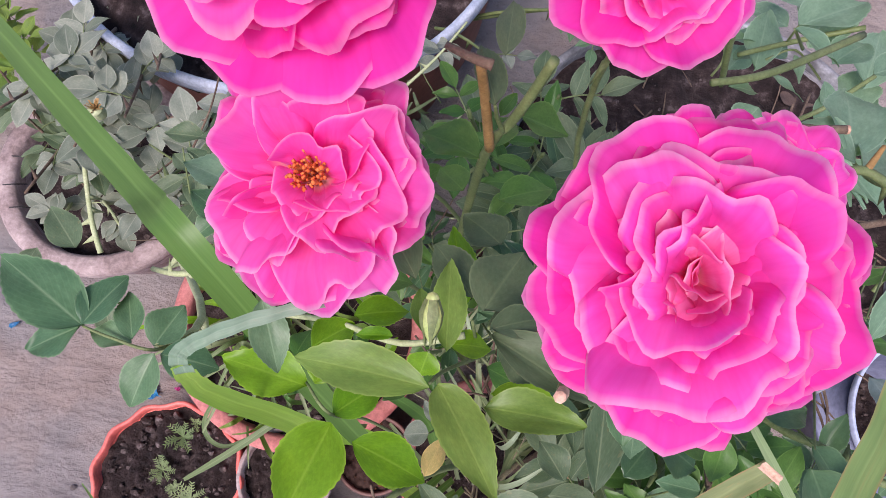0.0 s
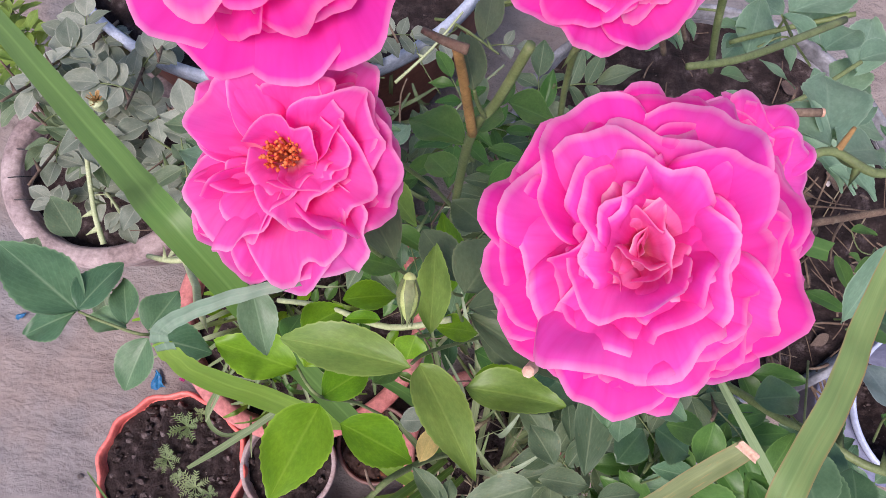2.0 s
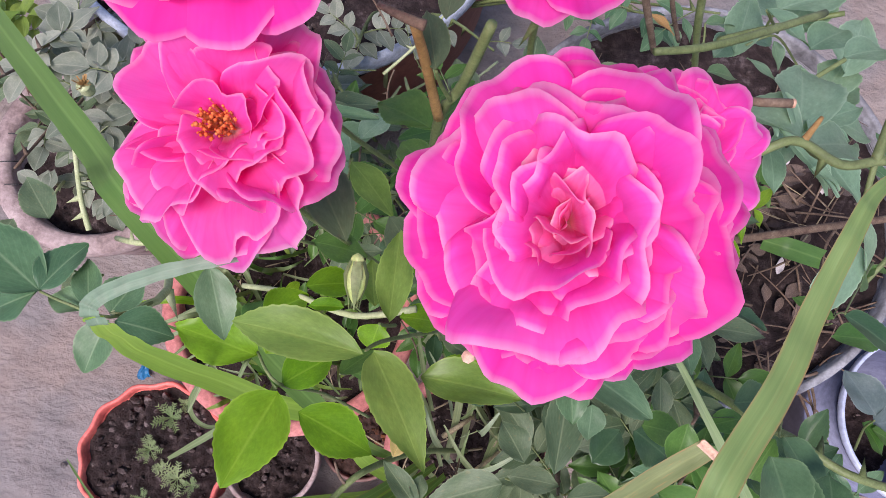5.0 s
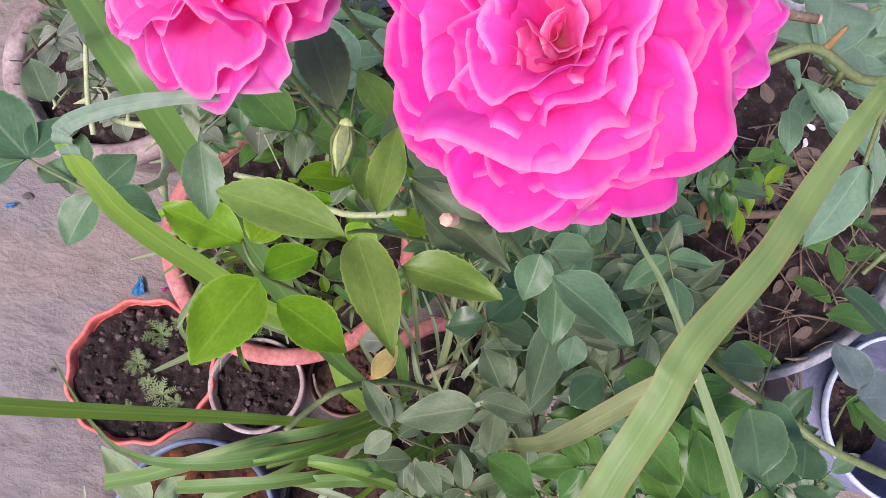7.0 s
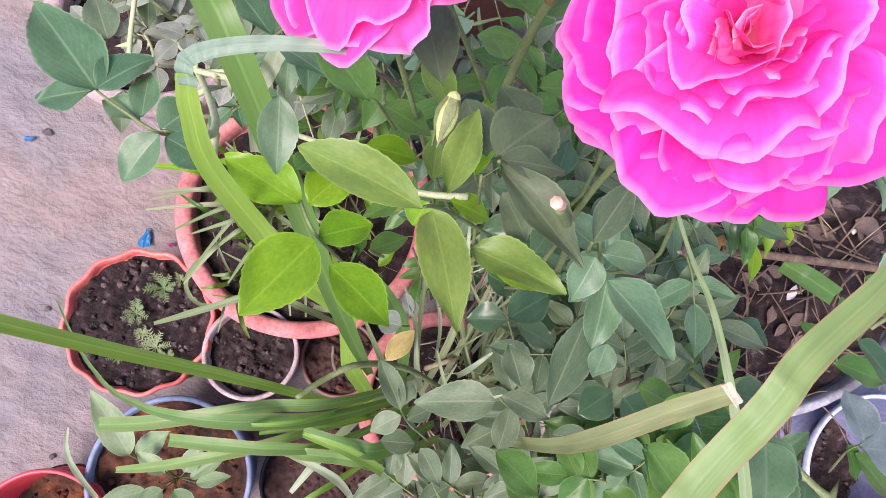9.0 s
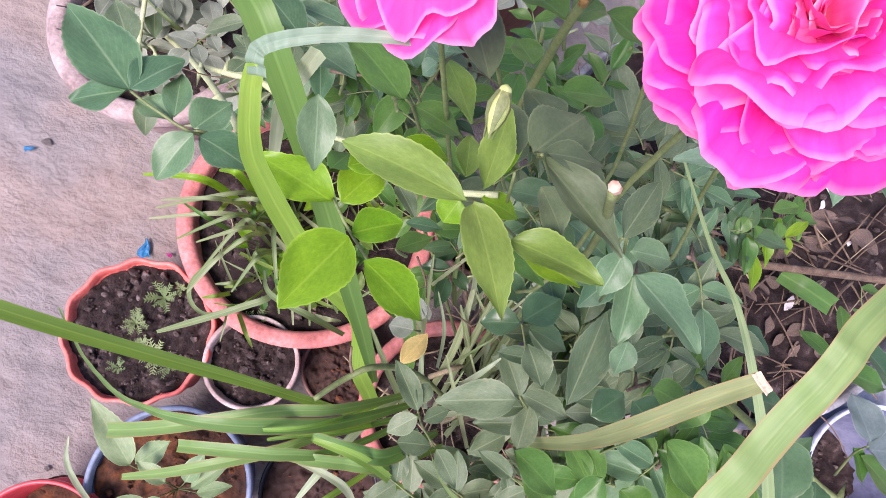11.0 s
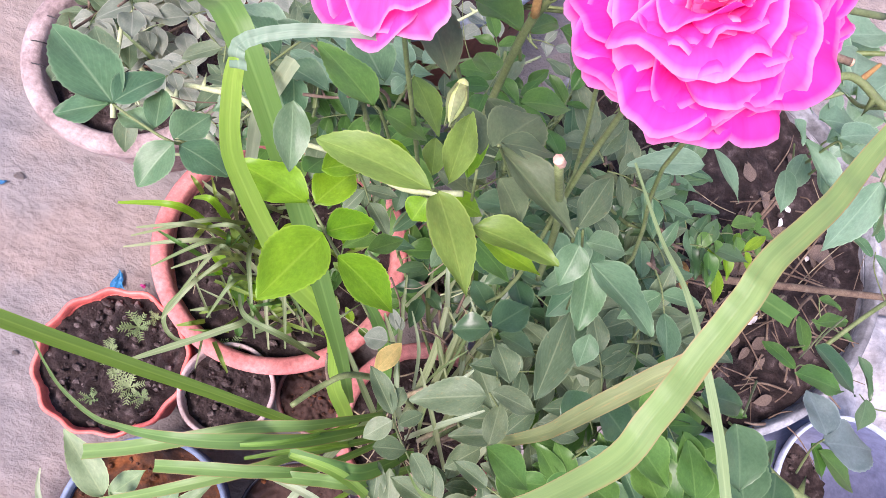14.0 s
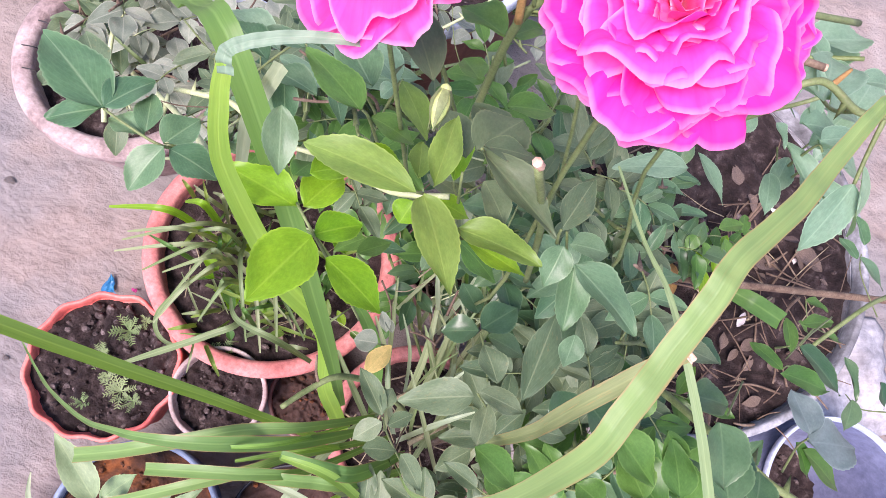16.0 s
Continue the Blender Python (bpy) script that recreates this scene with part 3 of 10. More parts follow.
def rose(plant, centre, axis, radius, rings, material, seed, stamens=0.0, label="", squash=1.0, spin=0.0):
    """A rose whose petals stand in rings of (kind, number or bearings, length, lean from the axis in degrees, lift, breadth)."""
    rnd = random.Random(seed)
    z = Vector(axis).normalized()
    x = Vector((1, 0, 0))
    x = (x - z * x.dot(z)).normalized()
    m = Matrix((x, z.cross(x), z)).transposed().to_4x4()
    m = Matrix.Translation(centre) @ m @ Matrix.Rotation(radians(spin), 4, "Z") @ Matrix.Diagonal((1, squash, 1, 1))
    verts, faces = [], []
    prof = [(0.02, -0.42), (0.10, -0.36), (0.15, -0.22), (0.11, -0.10), (0.06, -0.09), (0.01, -0.09)]
    for r, h in prof:
        for i in range(10):
            a = 2 * math.pi * i / 10
            verts.append((r * radius * math.cos(a), r * radius * math.sin(a), h * radius))
    faces = grid_faces(10, len(prof), True)
    for i in range(5):
        a = 2 * math.pi * i / 5
        o = len(verts)
        for d, w, h in ((0.12, 0.10, -0.10), (0.4, 0.09, -0.22), (0.75, 0.015, -0.40)):
            for s in (-1, 1):
                verts.append((radius * (d * math.cos(a) - s * w * math.sin(a)), radius * (d * math.sin(a) + s * w * math.cos(a)), h * radius))
        faces += [(o, o + 1, o + 3, o + 2), (o + 2, o + 3, o + 5, o + 4)]
    flower = put("rose_flower", mesh_of("rose_flower", verts, faces, STEM), plant, m, label)
    for kind, number, length, lean, lift, breadth in rings:
        start = rnd.uniform(0, 360)
        loose = {"open": 1.3, "inner": 1.6, "middle": 1.3}.get(kind, 0.8)
        bearings = number if isinstance(number, tuple) else [start + 360 * k / number + rnd.uniform(-12, 12) for k in range(number)]
        for bearing in bearings:
            le = length * radius * (1 + loose * rnd.uniform(-0.11, 0.08))
            tilt = 90 - (lean + loose * rnd.uniform(-10, 9))
            wide = le * breadth * rnd.uniform(0.92, 1.10)
            pm = m @ Matrix.Rotation(radians(bearing - 90), 4, "Z") @ Matrix.Translation((0, -0.03 * radius, (lift + rnd.uniform(-0.02, 0.02)) * radius)) @ Matrix.Rotation(radians(tilt), 4, "X") @ Matrix.Rotation(radians(loose * rnd.uniform(-22, 22)), 4, "Y") @ Matrix.Diagonal((wide, le, le, 1))
            put("petal", petal_mesh(kind, rnd.randrange(9), {"inner": PETAL_HEART, "middle": PETAL_MIDDLE}.get(kind, material) if material is PETAL else material), flower, pm)
    if stamens:
        sv, sf = [], []
        for k in range(84):
            a, d = rnd.uniform(0, 6.283), stamens * radius * math.sqrt(rnd.random())
            b = Vector((d * 0.5 * math.cos(a), d * 0.5 * math.sin(a), 0.02 * radius))
            t = Vector((d * math.cos(a), d * math.sin(a), radius * rnd.uniform(0.20, 0.36)))
            o = len(sv)
            s = 0.006 * radius
            sv += [b + Vector((s, 0, 0)), b + Vector((-s, s, 0)), t + Vector((-s, -s, 0)), t + Vector((s, s, 0))]
            sf += [(o, o + 1, o + 2, o + 3)]
            q = rnd.uniform(0.012, 0.024) * radius
            o = len(sv)
            sv += [t + Vector(c) * q for c in ((1, 0, 0), (-1, 0, 0), (0, 1, 0), (0, -1, 0), (0, 0, 1), (0, 0, -1))]
            sf += [(o, o + 2, o + 4), (o + 2, o + 1, o + 4), (o + 1, o + 3, o + 4), (o + 3, o, o + 4), (o + 2, o, o + 5), (o + 1, o + 2, o + 5), (o + 3, o + 1, o + 5), (o, o + 3, o + 5)]
        tagged(put("stamen_cluster", mesh_of("stamen_cluster", sv, sf, STAMEN), flower, m, "orange and yellow stamens"), kind="stuff")
    return flower


def bud(plant, centre, axis, r, length):
    """A closed bud wrapped in green sepals, pointed at its tip."""
    z = Vector(axis).normalized()
    x = z.orthogonal().normalized()
    m = Matrix.Translation(centre) @ Matrix((x, z.cross(x), z)).transposed().to_4x4()
    prof = [(0.05, -0.55), (0.45, -0.5), (0.6, -0.42), (0.5, -0.36), (0.85, -0.22), (1.0, -0.02), (0.85, 0.18), (0.5, 0.36), (0.2, 0.48), (0.02, 0.54)]
    verts = []
    for q, h in prof:
        for i in range(20):
            a = 2 * math.pi * i / 20
            k = 1 + 0.07 * math.cos(5 * a)
            verts.append((q * r * k * math.cos(a), q * r * k * math.sin(a), h * length))
    ob = put("flower_bud", mesh_of("flower_bud", verts, grid_faces(20, len(prof), True), BUD), plant, m, "closed pale green bud")
    for i in range(5):
        a = 2 * math.pi * i / 5
        sep = Matrix.Rotation(a, 4, "Z")
        v = []
        for q, h, w in ((0.6, -0.4, 0.35), (1.06, -0.1, 0.5), (0.95, 0.14, 0.36), (0.62, 0.36, 0.2), (0.45, 0.62, 0.04)):
            for s in (-1, 0, 1):
                v.append(sep @ Vector((r * (q + (0.06 if s == 0 else -0.02)), s * w * r, h * length)))
        put("sepal", mesh_of("sepal", v, grid_faces(3, 5), STEM), ob, m)
    return ob


def grow(plant, points, material, seed, size, sprays, r0=0.004, r1=0.0015, stem_material=STEM, start=0.35, pairs=2, reach=0.06, thorns=3):
    """A leafy stem through points, with compound leaves set spirally along it."""
    rnd = random.Random(seed)
    stem(plant, points, r0, r1, stem_material, thorns=thorns)
    pts = [Vector(p) for p in points]
    lens = [(pts[i + 1] - pts[i]).length for i in range(len(pts) - 1)]
    total = sum(lens)
    turn = rnd.uniform(0, 360)
    for k in range(sprays):
        s = (start + (1 - start) * (k + rnd.uniform(0.2, 0.8)) / sprays) * total
        i = 0
        while i < len(lens) - 1 and s > lens[i]:
            s -= lens[i]
            i += 1
        p = pts[i].lerp(pts[i + 1], min(1, s / lens[i]))
        turn += 137.5 + rnd.uniform(-25, 25)
        a = radians(turn)
        d = Vector((math.cos(a), math.sin(a), rnd.uniform(0.0, 0.5)))
        spray(plant, p, d, reach * rnd.uniform(0.7, 1.25), size * rnd.uniform(0.8, 1.2), material, rnd, rnd.choice((pairs, pairs, max(1, pairs - 1))), stem_material if stem_material is not WOODY else STEM)


def seedling(parent, at, r, seed, material):
    """A small rosette of finely cut leaves."""
    rnd = random.Random(seed)
    verts, faces, uvs = [], [], []
    at = Vector(at)
    for k in range(rnd.randrange(14, 18)):
        a = 6.283 * k / 16 + rnd.uniform(-0.3, 0.3)
        d = Vector((math.cos(a), math.sin(a), rnd.uniform(0.25, 1.1)))
        s = Vector((-math.sin(a), math.cos(a), 0))
        le = r * rnd.uniform(0.45, 1.15)

        def strip(p, q, w):
            o = len(verts)
            x = (q - p).cross(Vector((0, 0, 1))).normalized() * w
            verts.extend([p - x, p + x, (p + q) / 2 + x * 1.2, q, (p + q) / 2 - x * 1.2])
            uvs.extend([(0.3, 0), (0.7, 0), (0.8, 0.5), (0.5, 1), (0.2, 0.5)])
            faces.append((o, o + 1, o + 2, o + 3, o + 4))

        strip(at, at + d * le, r * 0.032)
        for j in (0.38, 0.55, 0.72, 0.88):
            for g in (-1, 1):
                p = at + d * le * j
                strip(p, p + (d * 0.6 + s * g * 0.8).normalized() * le * 0.36 * (1.15 - j * 0.5), r * 0.028)
    ob = put("seedling", mesh_of("seedling", verts, faces, material, uvs))
    return tagged(ob, "small feathery pale green seedling in a pot", "seedling", "seedlings in the pots")


def litter(parent_name, at, size, turn, material, seed, label, category="dry leaf", group="dry leaves on the soil"):
    """A curled dead leaf lying on the soil."""
    rnd = random.Random(seed)
    a = radians(turn)
    p = Vector(at)
    q = p + Vector((math.cos(a), math.sin(a), rnd.uniform(-0.05, 0.25))) * size
    ob = put(parent_name, leaflet_mesh(seed % 9, material), None, aim(p, q, size * rnd.uniform(0.4, 0.65), rnd.uniform(-30, 30)))
    return tagged(ob, label, category, group)


def twigs(name, centre, r, z, count, lo, hi, seed, material, label, thick=0.0011):
    """A tangle of thin dry twigs and straws over a pot's soil, too many to count."""
    rnd = random.Random(seed)
    verts, faces = [], []
    for _ in range(count):
        a, d = rnd.uniform(0, 6.283), r * math.sqrt(rnd.random())
        p = Vector((centre[0] + d * math.cos(a), centre[1] + d * math.sin(a), z + rnd.uniform(0.0, 0.03)))
        b = rnd.uniform(0, 6.283)
        le = rnd.uniform(lo, hi)
        dr = Vector((math.cos(b), math.sin(b), rnd.uniform(-0.1, 0.35)))
        pts = [p, p + dr * le * 0.5 + Vector((rnd.uniform(-1, 1), rnd.uniform(-1, 1), 0.3)) * le * 0.08, p + dr * le]
        t = rnd.uniform(0.5, 1.3) * thick
        v, f, _ = tube(pts, [t, t * 0.9, t * 0.5], 4)
        o = len(verts)
        verts += v
        faces += [tuple(o + i for i in g) for g in f]
    ob = put(name, mesh_of(name, verts, faces, material))
    return tagged(ob, label, "twigs", "", "stuff")


def rose_hip(plant, at, r):
    """A withered flower head: a pale hip with a tuft of dry orange stamens."""
    m = Matrix.Translation(at)
    prof = [(0.1, -1.5), (0.55, -1.3), (0.75, -0.7), (0.6, -0.1), (0.7, 0.1), (0.1, 0.15)]
    verts = [(q * r * math.cos(6.283 * i / 12), q * r * math.sin(6.283 * i / 12), h * r) for q, h in prof for i in range(12)]
    hip = put("rose_hip", mesh_of("rose_hip", verts, grid_faces(12, len(prof), True), PALE_STEM), plant, m, "pale withered rose hip")
    rnd = random.Random(9)
    sv, sf = [], []
    for k in range(60):
        a, d = rnd.uniform(0, 6.283), r * rnd.uniform(0.1, 0.9)
        t = Vector((d * math.cos(a), d * math.sin(a), r * rnd.uniform(0.4, 0.8)))
        o = len(sv)
        w = r * 0.07
        sv += [Vector((d * 0.4 * math.cos(a) - w, d * 0.4 * math.sin(a), 0.1 * r)), Vector((d * 0.4 * math.cos(a) + w, d * 0.4 * math.sin(a), 0.1 * r)), t + Vector((w, w, 0)), t + Vector((-w, w, 0))]
        sf.append((o, o + 1, o + 2, o + 3))
    put("stamen_tuft", mesh_of("stamen_tuft", sv, sf, ORANGE), hip, m, "dry orange tuft")


def scrap(name, at, w, h, turn, material, label):
    """A crumpled flat scrap lying on the floor."""
    rnd = random.Random(int(w * 1e5))
    n = 6
    verts = []
    for j in range(n):
        for i in range(n):
            u, v = i / (n - 1) - 0.5, j / (n - 1) - 0.5
            verts.append((w * u * (0.55 - 0.9 * v) + 0.1 * w * math.sin(7 * v), h * v + 0.08 * h * math.sin(9 * u), 0.003 + 0.003 * abs(math.sin(5 * u + 3 * v)) * rnd.uniform(0.5, 1)))
    ob = put(name, mesh_of(name, verts, grid_faces(n, n), material, None, False), None, Matrix.Translation(at) @ Matrix.Rotation(radians(turn), 4, "Z"))
    return tagged(ob, label, "plastic scrap")


def sack(at, w, h, turn, material, label):
    """A flattened, crumpled plastic sack lying on the floor, thin, with a folded edge."""
    rnd = random.Random(5)
    ph = [rnd.uniform(0, 6.28) for _ in range(6)]
    n = 30
    verts = []
    for j in range(n):
        for i in range(n):
            u, v = 2 * i / (n - 1) - 1, 2 * j / (n - 1) - 1
            edge = 1 + 0.05 * math.sin(6 * v + ph[0]) + 0.03 * math.sin(13 * v + ph[1])
            z = 0.022 + 0.012 * math.sin(4 * u + 3 * v + ph[2]) + 0.009 * abs(math.sin(7 * u - 5 * v + ph[3])) + 0.006 * abs(math.sin(13 * v + 4 * u + ph[4]))
            z *= 1 - 0.75 * max(abs(u), abs(v)) ** 4
            verts.append((0.5 * w * u * edge, 0.5 * h * v * (1 + 0.04 * math.sin(5 * u + ph[5])), z))
    ob = put("plastic_sack", mesh_of("plastic_sack", verts, grid_faces(n, n), material), None, Matrix.Translation(at) @ Matrix.Rotation(radians(turn), 4, "Z"))
    mod = ob.modifiers.new("thickness", "SOLIDIFY")
    mod.thickness = 0.003
    return tagged(ob, label, "plastic sack")


def stone(at, r, seed, label):
    ob = put("pebble", crumb_mesh(seed, CONCRETE), None, Matrix.Translation(at) @ Matrix.Diagonal((r, r * 0.8, r * 0.5, 1)))
    return tagged(ob, label, "pebble")


# ---- ground ----
def ground_sheet():
    xs = sorted(set([-400, -60, -12, -4] + [i * 0.1 for i in range(-20, 26)] + [5, 12, 60, 400]))
    ys = sorted(set([-400, -60, -12, -4] + [i * 0.1 for i in range(-15, 26)] + [5, 12, 60, 400]))
    verts = [(x, y, 0.004 * noise.noise(Vector((x * 2.2, y * 2.2, 0))) - 0.004) for y in ys for x in xs]
    return mesh_of("ground", verts, grid_faces(len(xs), len(ys)), CONCRETE)


tagged(put("ground", ground_sheet()), "worn grey concrete yard floor with trowel streaks", "ground", "", "structure")


# ---- pots ----
def pot(name, at, r, h, wall, rim, material, label, soil_drop, soil_material, seed, foot=0.72, flute=0, depth=0.0, wobble=0.004, rim_material=None, lip=None, crumb=160):
    """A pot of rim radius r and height h, with a body, a rim and its fill of soil."""
    p = thing(name, at, label, "plant pot")
    m = Matrix.Translation(at)
    lip = lip or rim
    ri = r - wall
    prof = [(0.0, 0.0, 0), (r * foot * 0.96, 0.0, 0.3), (r * foot, 0.006, 0.4), (r * 0.5 * (1 + foot), h * 0.5, 0.7), (r - lip * 0.45, h - rim * 1.25, 1), (r - lip * 0.4, h - rim, 1), (ri + 0.001, h - rim * 0.6, 1), (ri - 0.003, h - soil_drop - 0.02, 1), (ri * 0.95, h * 0.4, 1)]
    put("body", lathe("body", prof, material, 80, flute, depth, wobble, seed), p, m)
    b = min(rim, wall) * 0.22
    rp = [(r - lip * 0.45, h - rim * 1.02), (r - b * 0.3, h - rim * 0.98), (r, h - rim * 0.75), (r, h - b), (r - b, h), (ri + b, h), (ri, h - b), (ri - 0.0015, h - rim * 0.9)]
    put("rim", lathe("rim", rp, rim_material or material, 80, flute, depth, wobble, seed), p, m)
    put("soil", soil_disc("soil", ri + 0.001, h - soil_drop, soil_material, seed), p, m, "dark crumbly soil")
    if crumb:
        crumbs(p, at, ri * 0.97, at[2] + h - soil_drop, crumb, 0.0018, 0.0105, seed, PEBBLE if soil_material is SOIL else RED_SOIL)
    return p


# pots on the yard floor
red_pot = pot('plant_pot', (-0.250, 0.018, 0), 0.121, 0.20, 0.0065, 0.022, RED_PLASTIC, "scalloped red plastic pot of dark soil with seedlings", 0.02, SOIL, 1, flute=12, depth=0.026, wobble=0.006, crumb=280)
pale_pot = pot('plant_pot', (-0.060, 0.046, 0), 0.079, 0.20, 0.007, 0.02, PALE_CLAY, "narrow pale limed clay pot with one seedling", 0.025, SOIL, 2, crumb=120)
pot('plant_pot', (-0.078, 0.299, 0), 0.217, 0.22, 0.028, 0.03, PINK_CLAY, "wide pink painted clay bowl with grassy clump", 0.035, SOIL, 3, crumb=200)
pot('plant_pot', (0.262, 0.108, 0), 0.140, 0.28, 0.022, 0.03, PINK_CLAY, "pink clay pot holding a strap-leaved lily", 0.04, SOIL, 4, crumb=160)
pot('plant_pot', (-0.088, -0.186, 0), 0.131, 0.20, 0.008, 0.018, BLUE_PLASTIC, "faded blue plastic pot of rusty soil", 0.025, RED_SOIL, 5, rim_material=SHADED_RIM, crumb=160)
cement_pot = pot('plant_pot', (-0.458, 0.506, 0), 0.185, 0.25, 0.034, 0.04, CEMENT, "thick pinkish cement pot under a rose shoot", 0.045, SOIL, 6, wobble=0.008, crumb=160)
tub = pot("plant_pot", (0.541, 0.561, 0), 0.329, 0.38, 0.012, 0.03, GREY_TUB, "large weathered white tub full of soil and litter", 0.035, SOIL, 7, foot=0.8, rim_material=WHITE_TUB, crumb=300)
drum = pot('plant_pot', (-0.198, 0.977, 0), 0.387, 0.45, 0.014, 0.03, RUST_PLASTIC, "huge terracotta plastic drum pot with bluish rim", 0.05, SOIL, 8, foot=0.8, rim_material=PALE_RIM, crumb=300)
pot("plant_pot", (0.200, 0.400, 0), 0.078, 0.24, 0.010, 0.03, BROWN_PLASTIC, "brown plastic pot under the pink rose bush", 0.05, SOIL, 10)
bucket = pot('bucket', (0.990, 0.280, 0), 0.140, 0.25, 0.006, 0.014, SHADED_BUCKET, "empty pale blue plastic bucket half hidden by leaves", 0.225, SOIL, 11, rim_material=SKY_PLASTIC)
tagged(bucket, "", "bucket")
sack((1.075, 0.560, 0.002), 0.30, 0.26, 24, SACK, "crumpled dirty white plastic sack beside the tub")
basin = pot('basin', (-0.219, -0.341, 0), 0.110, 0.22, 0.006, 0.014, SCARLET, "scarlet plastic basin beside the blue pot", 0.1, RED_SOIL, 12)
tagged(basin, "", "basin")
# low pot added to give this floor gap its shaded reddish brown
pot('plant_pot', (0.074, 0.095, 0), 0.070, 0.12, 0.006, 0.012, BROWN_PLASTIC, "low brown pot added over the dark floor between pots", 0.012, BROWN_FILL, 13, crumb=60)
# added low dark pot, it darkens a stretch of floor lying in shade
pot('plant_pot', (0.131, -0.115, 0), 0.103, 0.10, 0.004, 0.008, SHADE_POT, "low dark pot added over the shaded floor", 0.012, BROWN_FILL, 14, crumb=60)
stem(cement_pot, [(-0.627, 0.452, 0.245), (-0.596, 0.455, 0.256), (-0.586, 0.464, 0.235)], 0.0012, 0.001, WIRE, 'wire')
stem(cement_pot, [(-0.605, 0.415, 0.245), (-0.574, 0.417, 0.256), (-0.563, 0.424, 0.235)], 0.0012, 0.001, WIRE, 'wire')
stem(cement_pot, [(-0.625, 0.507, 0.245), (-0.596, 0.505, 0.256), (-0.589, 0.510, 0.235)], 0.0012, 0.001, WIRE, 'wire')

# pink rose bush
rose_bush = thing("rose_bush", (0.200, 0.400, 0.190), "pink rose bush in full bloom with fresh green leaves", "rose bush")
FULL = [("outer", 11, 1.0, 94, -0.12, 0.80), ("outer", 10, 0.99, 80, -0.06, 0.82), ("middle", 9, 0.92, 68, -0.04, 0.84), ("middle", 8, 0.78, 58, -0.02, 0.86), ("inner", 6, 0.62, 50, 0.0, 0.95), ("inner", 4, 0.42, 40, 0.0, 1.1), ("inner", 3, 0.24, 22, 0.0, 1.2)]
rose(rose_bush, (0.1895, 0.2000, 1.2620), (-0.150, -0.250, 1.000), 0.0322, [
    ("outer", (85, 60, 32, 8, -20, -44, -70, -92, -117, -146, 172, 146, 114), 1.02, 91, -0.10, 0.76),
    ("outer", (97, 70, 40, 131, 160, -165, -138, -108, 8, -25, -52, -80), 1.0, 79, -0.06, 0.80),
    ("middle", (68, 35, 0, -32, -62, -96, -130, 150, 185, 110), 0.93, 68, -0.04, 0.80),
    ("middle", (98, 52, 15, -20, -52, -86, -120, -155, 140), 0.81, 60, -0.02, 0.82),
    ("middle", (75, 115, -105, -60, -15, 30, 165, 205), 0.72, 54, 0.0, 0.86),
    ("inner", (95, 140, -20, -80, 215, 40), 0.58, 48, 0.0, 0.92),
    ("inner", (60, -70, 150, 10, -140), 0.44, 40, 0.0, 1.0),
    ("inner", (100, -30, 220), 0.26, 24, 0.02, 1.1)], PETAL, 6, label="full pink rose with pale petal edges")
rose(rose_bush, (0.1055, 0.2256, 1.2120), (-0.150, -0.180, 1.000), 0.0360, [
    ("open", (-60, -95, -30, 0, 32, 160, 122, -150, -120, 75), 1.0, 90, -0.08, 0.74),
    ("open", (-75, -42, -12, 20, 58, 98, 140, 185, -125), 0.92, 77, -0.02, 0.74),
    ("open", (-50, -10, 28, 62, 150, -110, 110), 0.77, 63, 0.0, 0.76),
    ("open", (-20, 70, -85), 0.55, 42, 0.02, 0.9)], PETAL_OPEN, 5, stamens=0.15, label="open pink rose showing orange stamens")
rose(rose_bush, (0.0960, 0.2750, 1.2590), (-0.100, -0.300, 1.000), 0.0365, FULL + [("outer", (-96, -70), 1.28, 101, -0.2, 1.05)], PETAL, 8, label="full pink rose with one drooping petal")
rose(rose_bush, (0.1800, 0.2735, 1.2556), (0.050, -0.350, 1.000), 0.0270, FULL[1:], PETAL, 11, label="full pink rose with pale petal edges")
rose(rose_bush, (0.2195, 0.2330, 1.2240), (0.250, -0.250, 1.000), 0.0245, FULL[1:], PETAL_MIDDLE, 14, label="smaller paler pink rose behind the large one")
stem(rose_bush, [(0.199, 0.380, 0.180), (0.220, 0.220, 0.800), (0.198, 0.211, 1.136), (0.190, 0.202, 1.226)], 0.0018, 0.001, STEM, thorns=4)
stem(rose_bush, [(0.190, 0.382, 0.180), (0.140, 0.270, 0.800), (0.116, 0.231, 1.092), (0.108, 0.222, 1.182)], 0.0018, 0.001, STEM, thorns=4)
stem(rose_bush, [(0.190, 0.386, 0.180), (0.160, 0.330, 0.800), (0.108, 0.272, 1.125), (0.100, 0.263, 1.215)], 0.0018, 0.001, STEM, thorns=4)
stem(rose_bush, [(0.198, 0.387, 0.180), (0.240, 0.300, 0.800), (0.190, 0.285, 1.130), (0.182, 0.276, 1.220)], 0.0018, 0.001, STEM, thorns=4)
stem(rose_bush, [(0.204, 0.384, 0.180), (0.300, 0.270, 0.800), (0.248, 0.259, 1.075), (0.240, 0.250, 1.165)], 0.0018, 0.001, STEM, thorns=4)
bud(rose_bush, (0.141, 0.198, 1.171), (0.020, -0.250, -0.100), 0.0036, 0.0155)
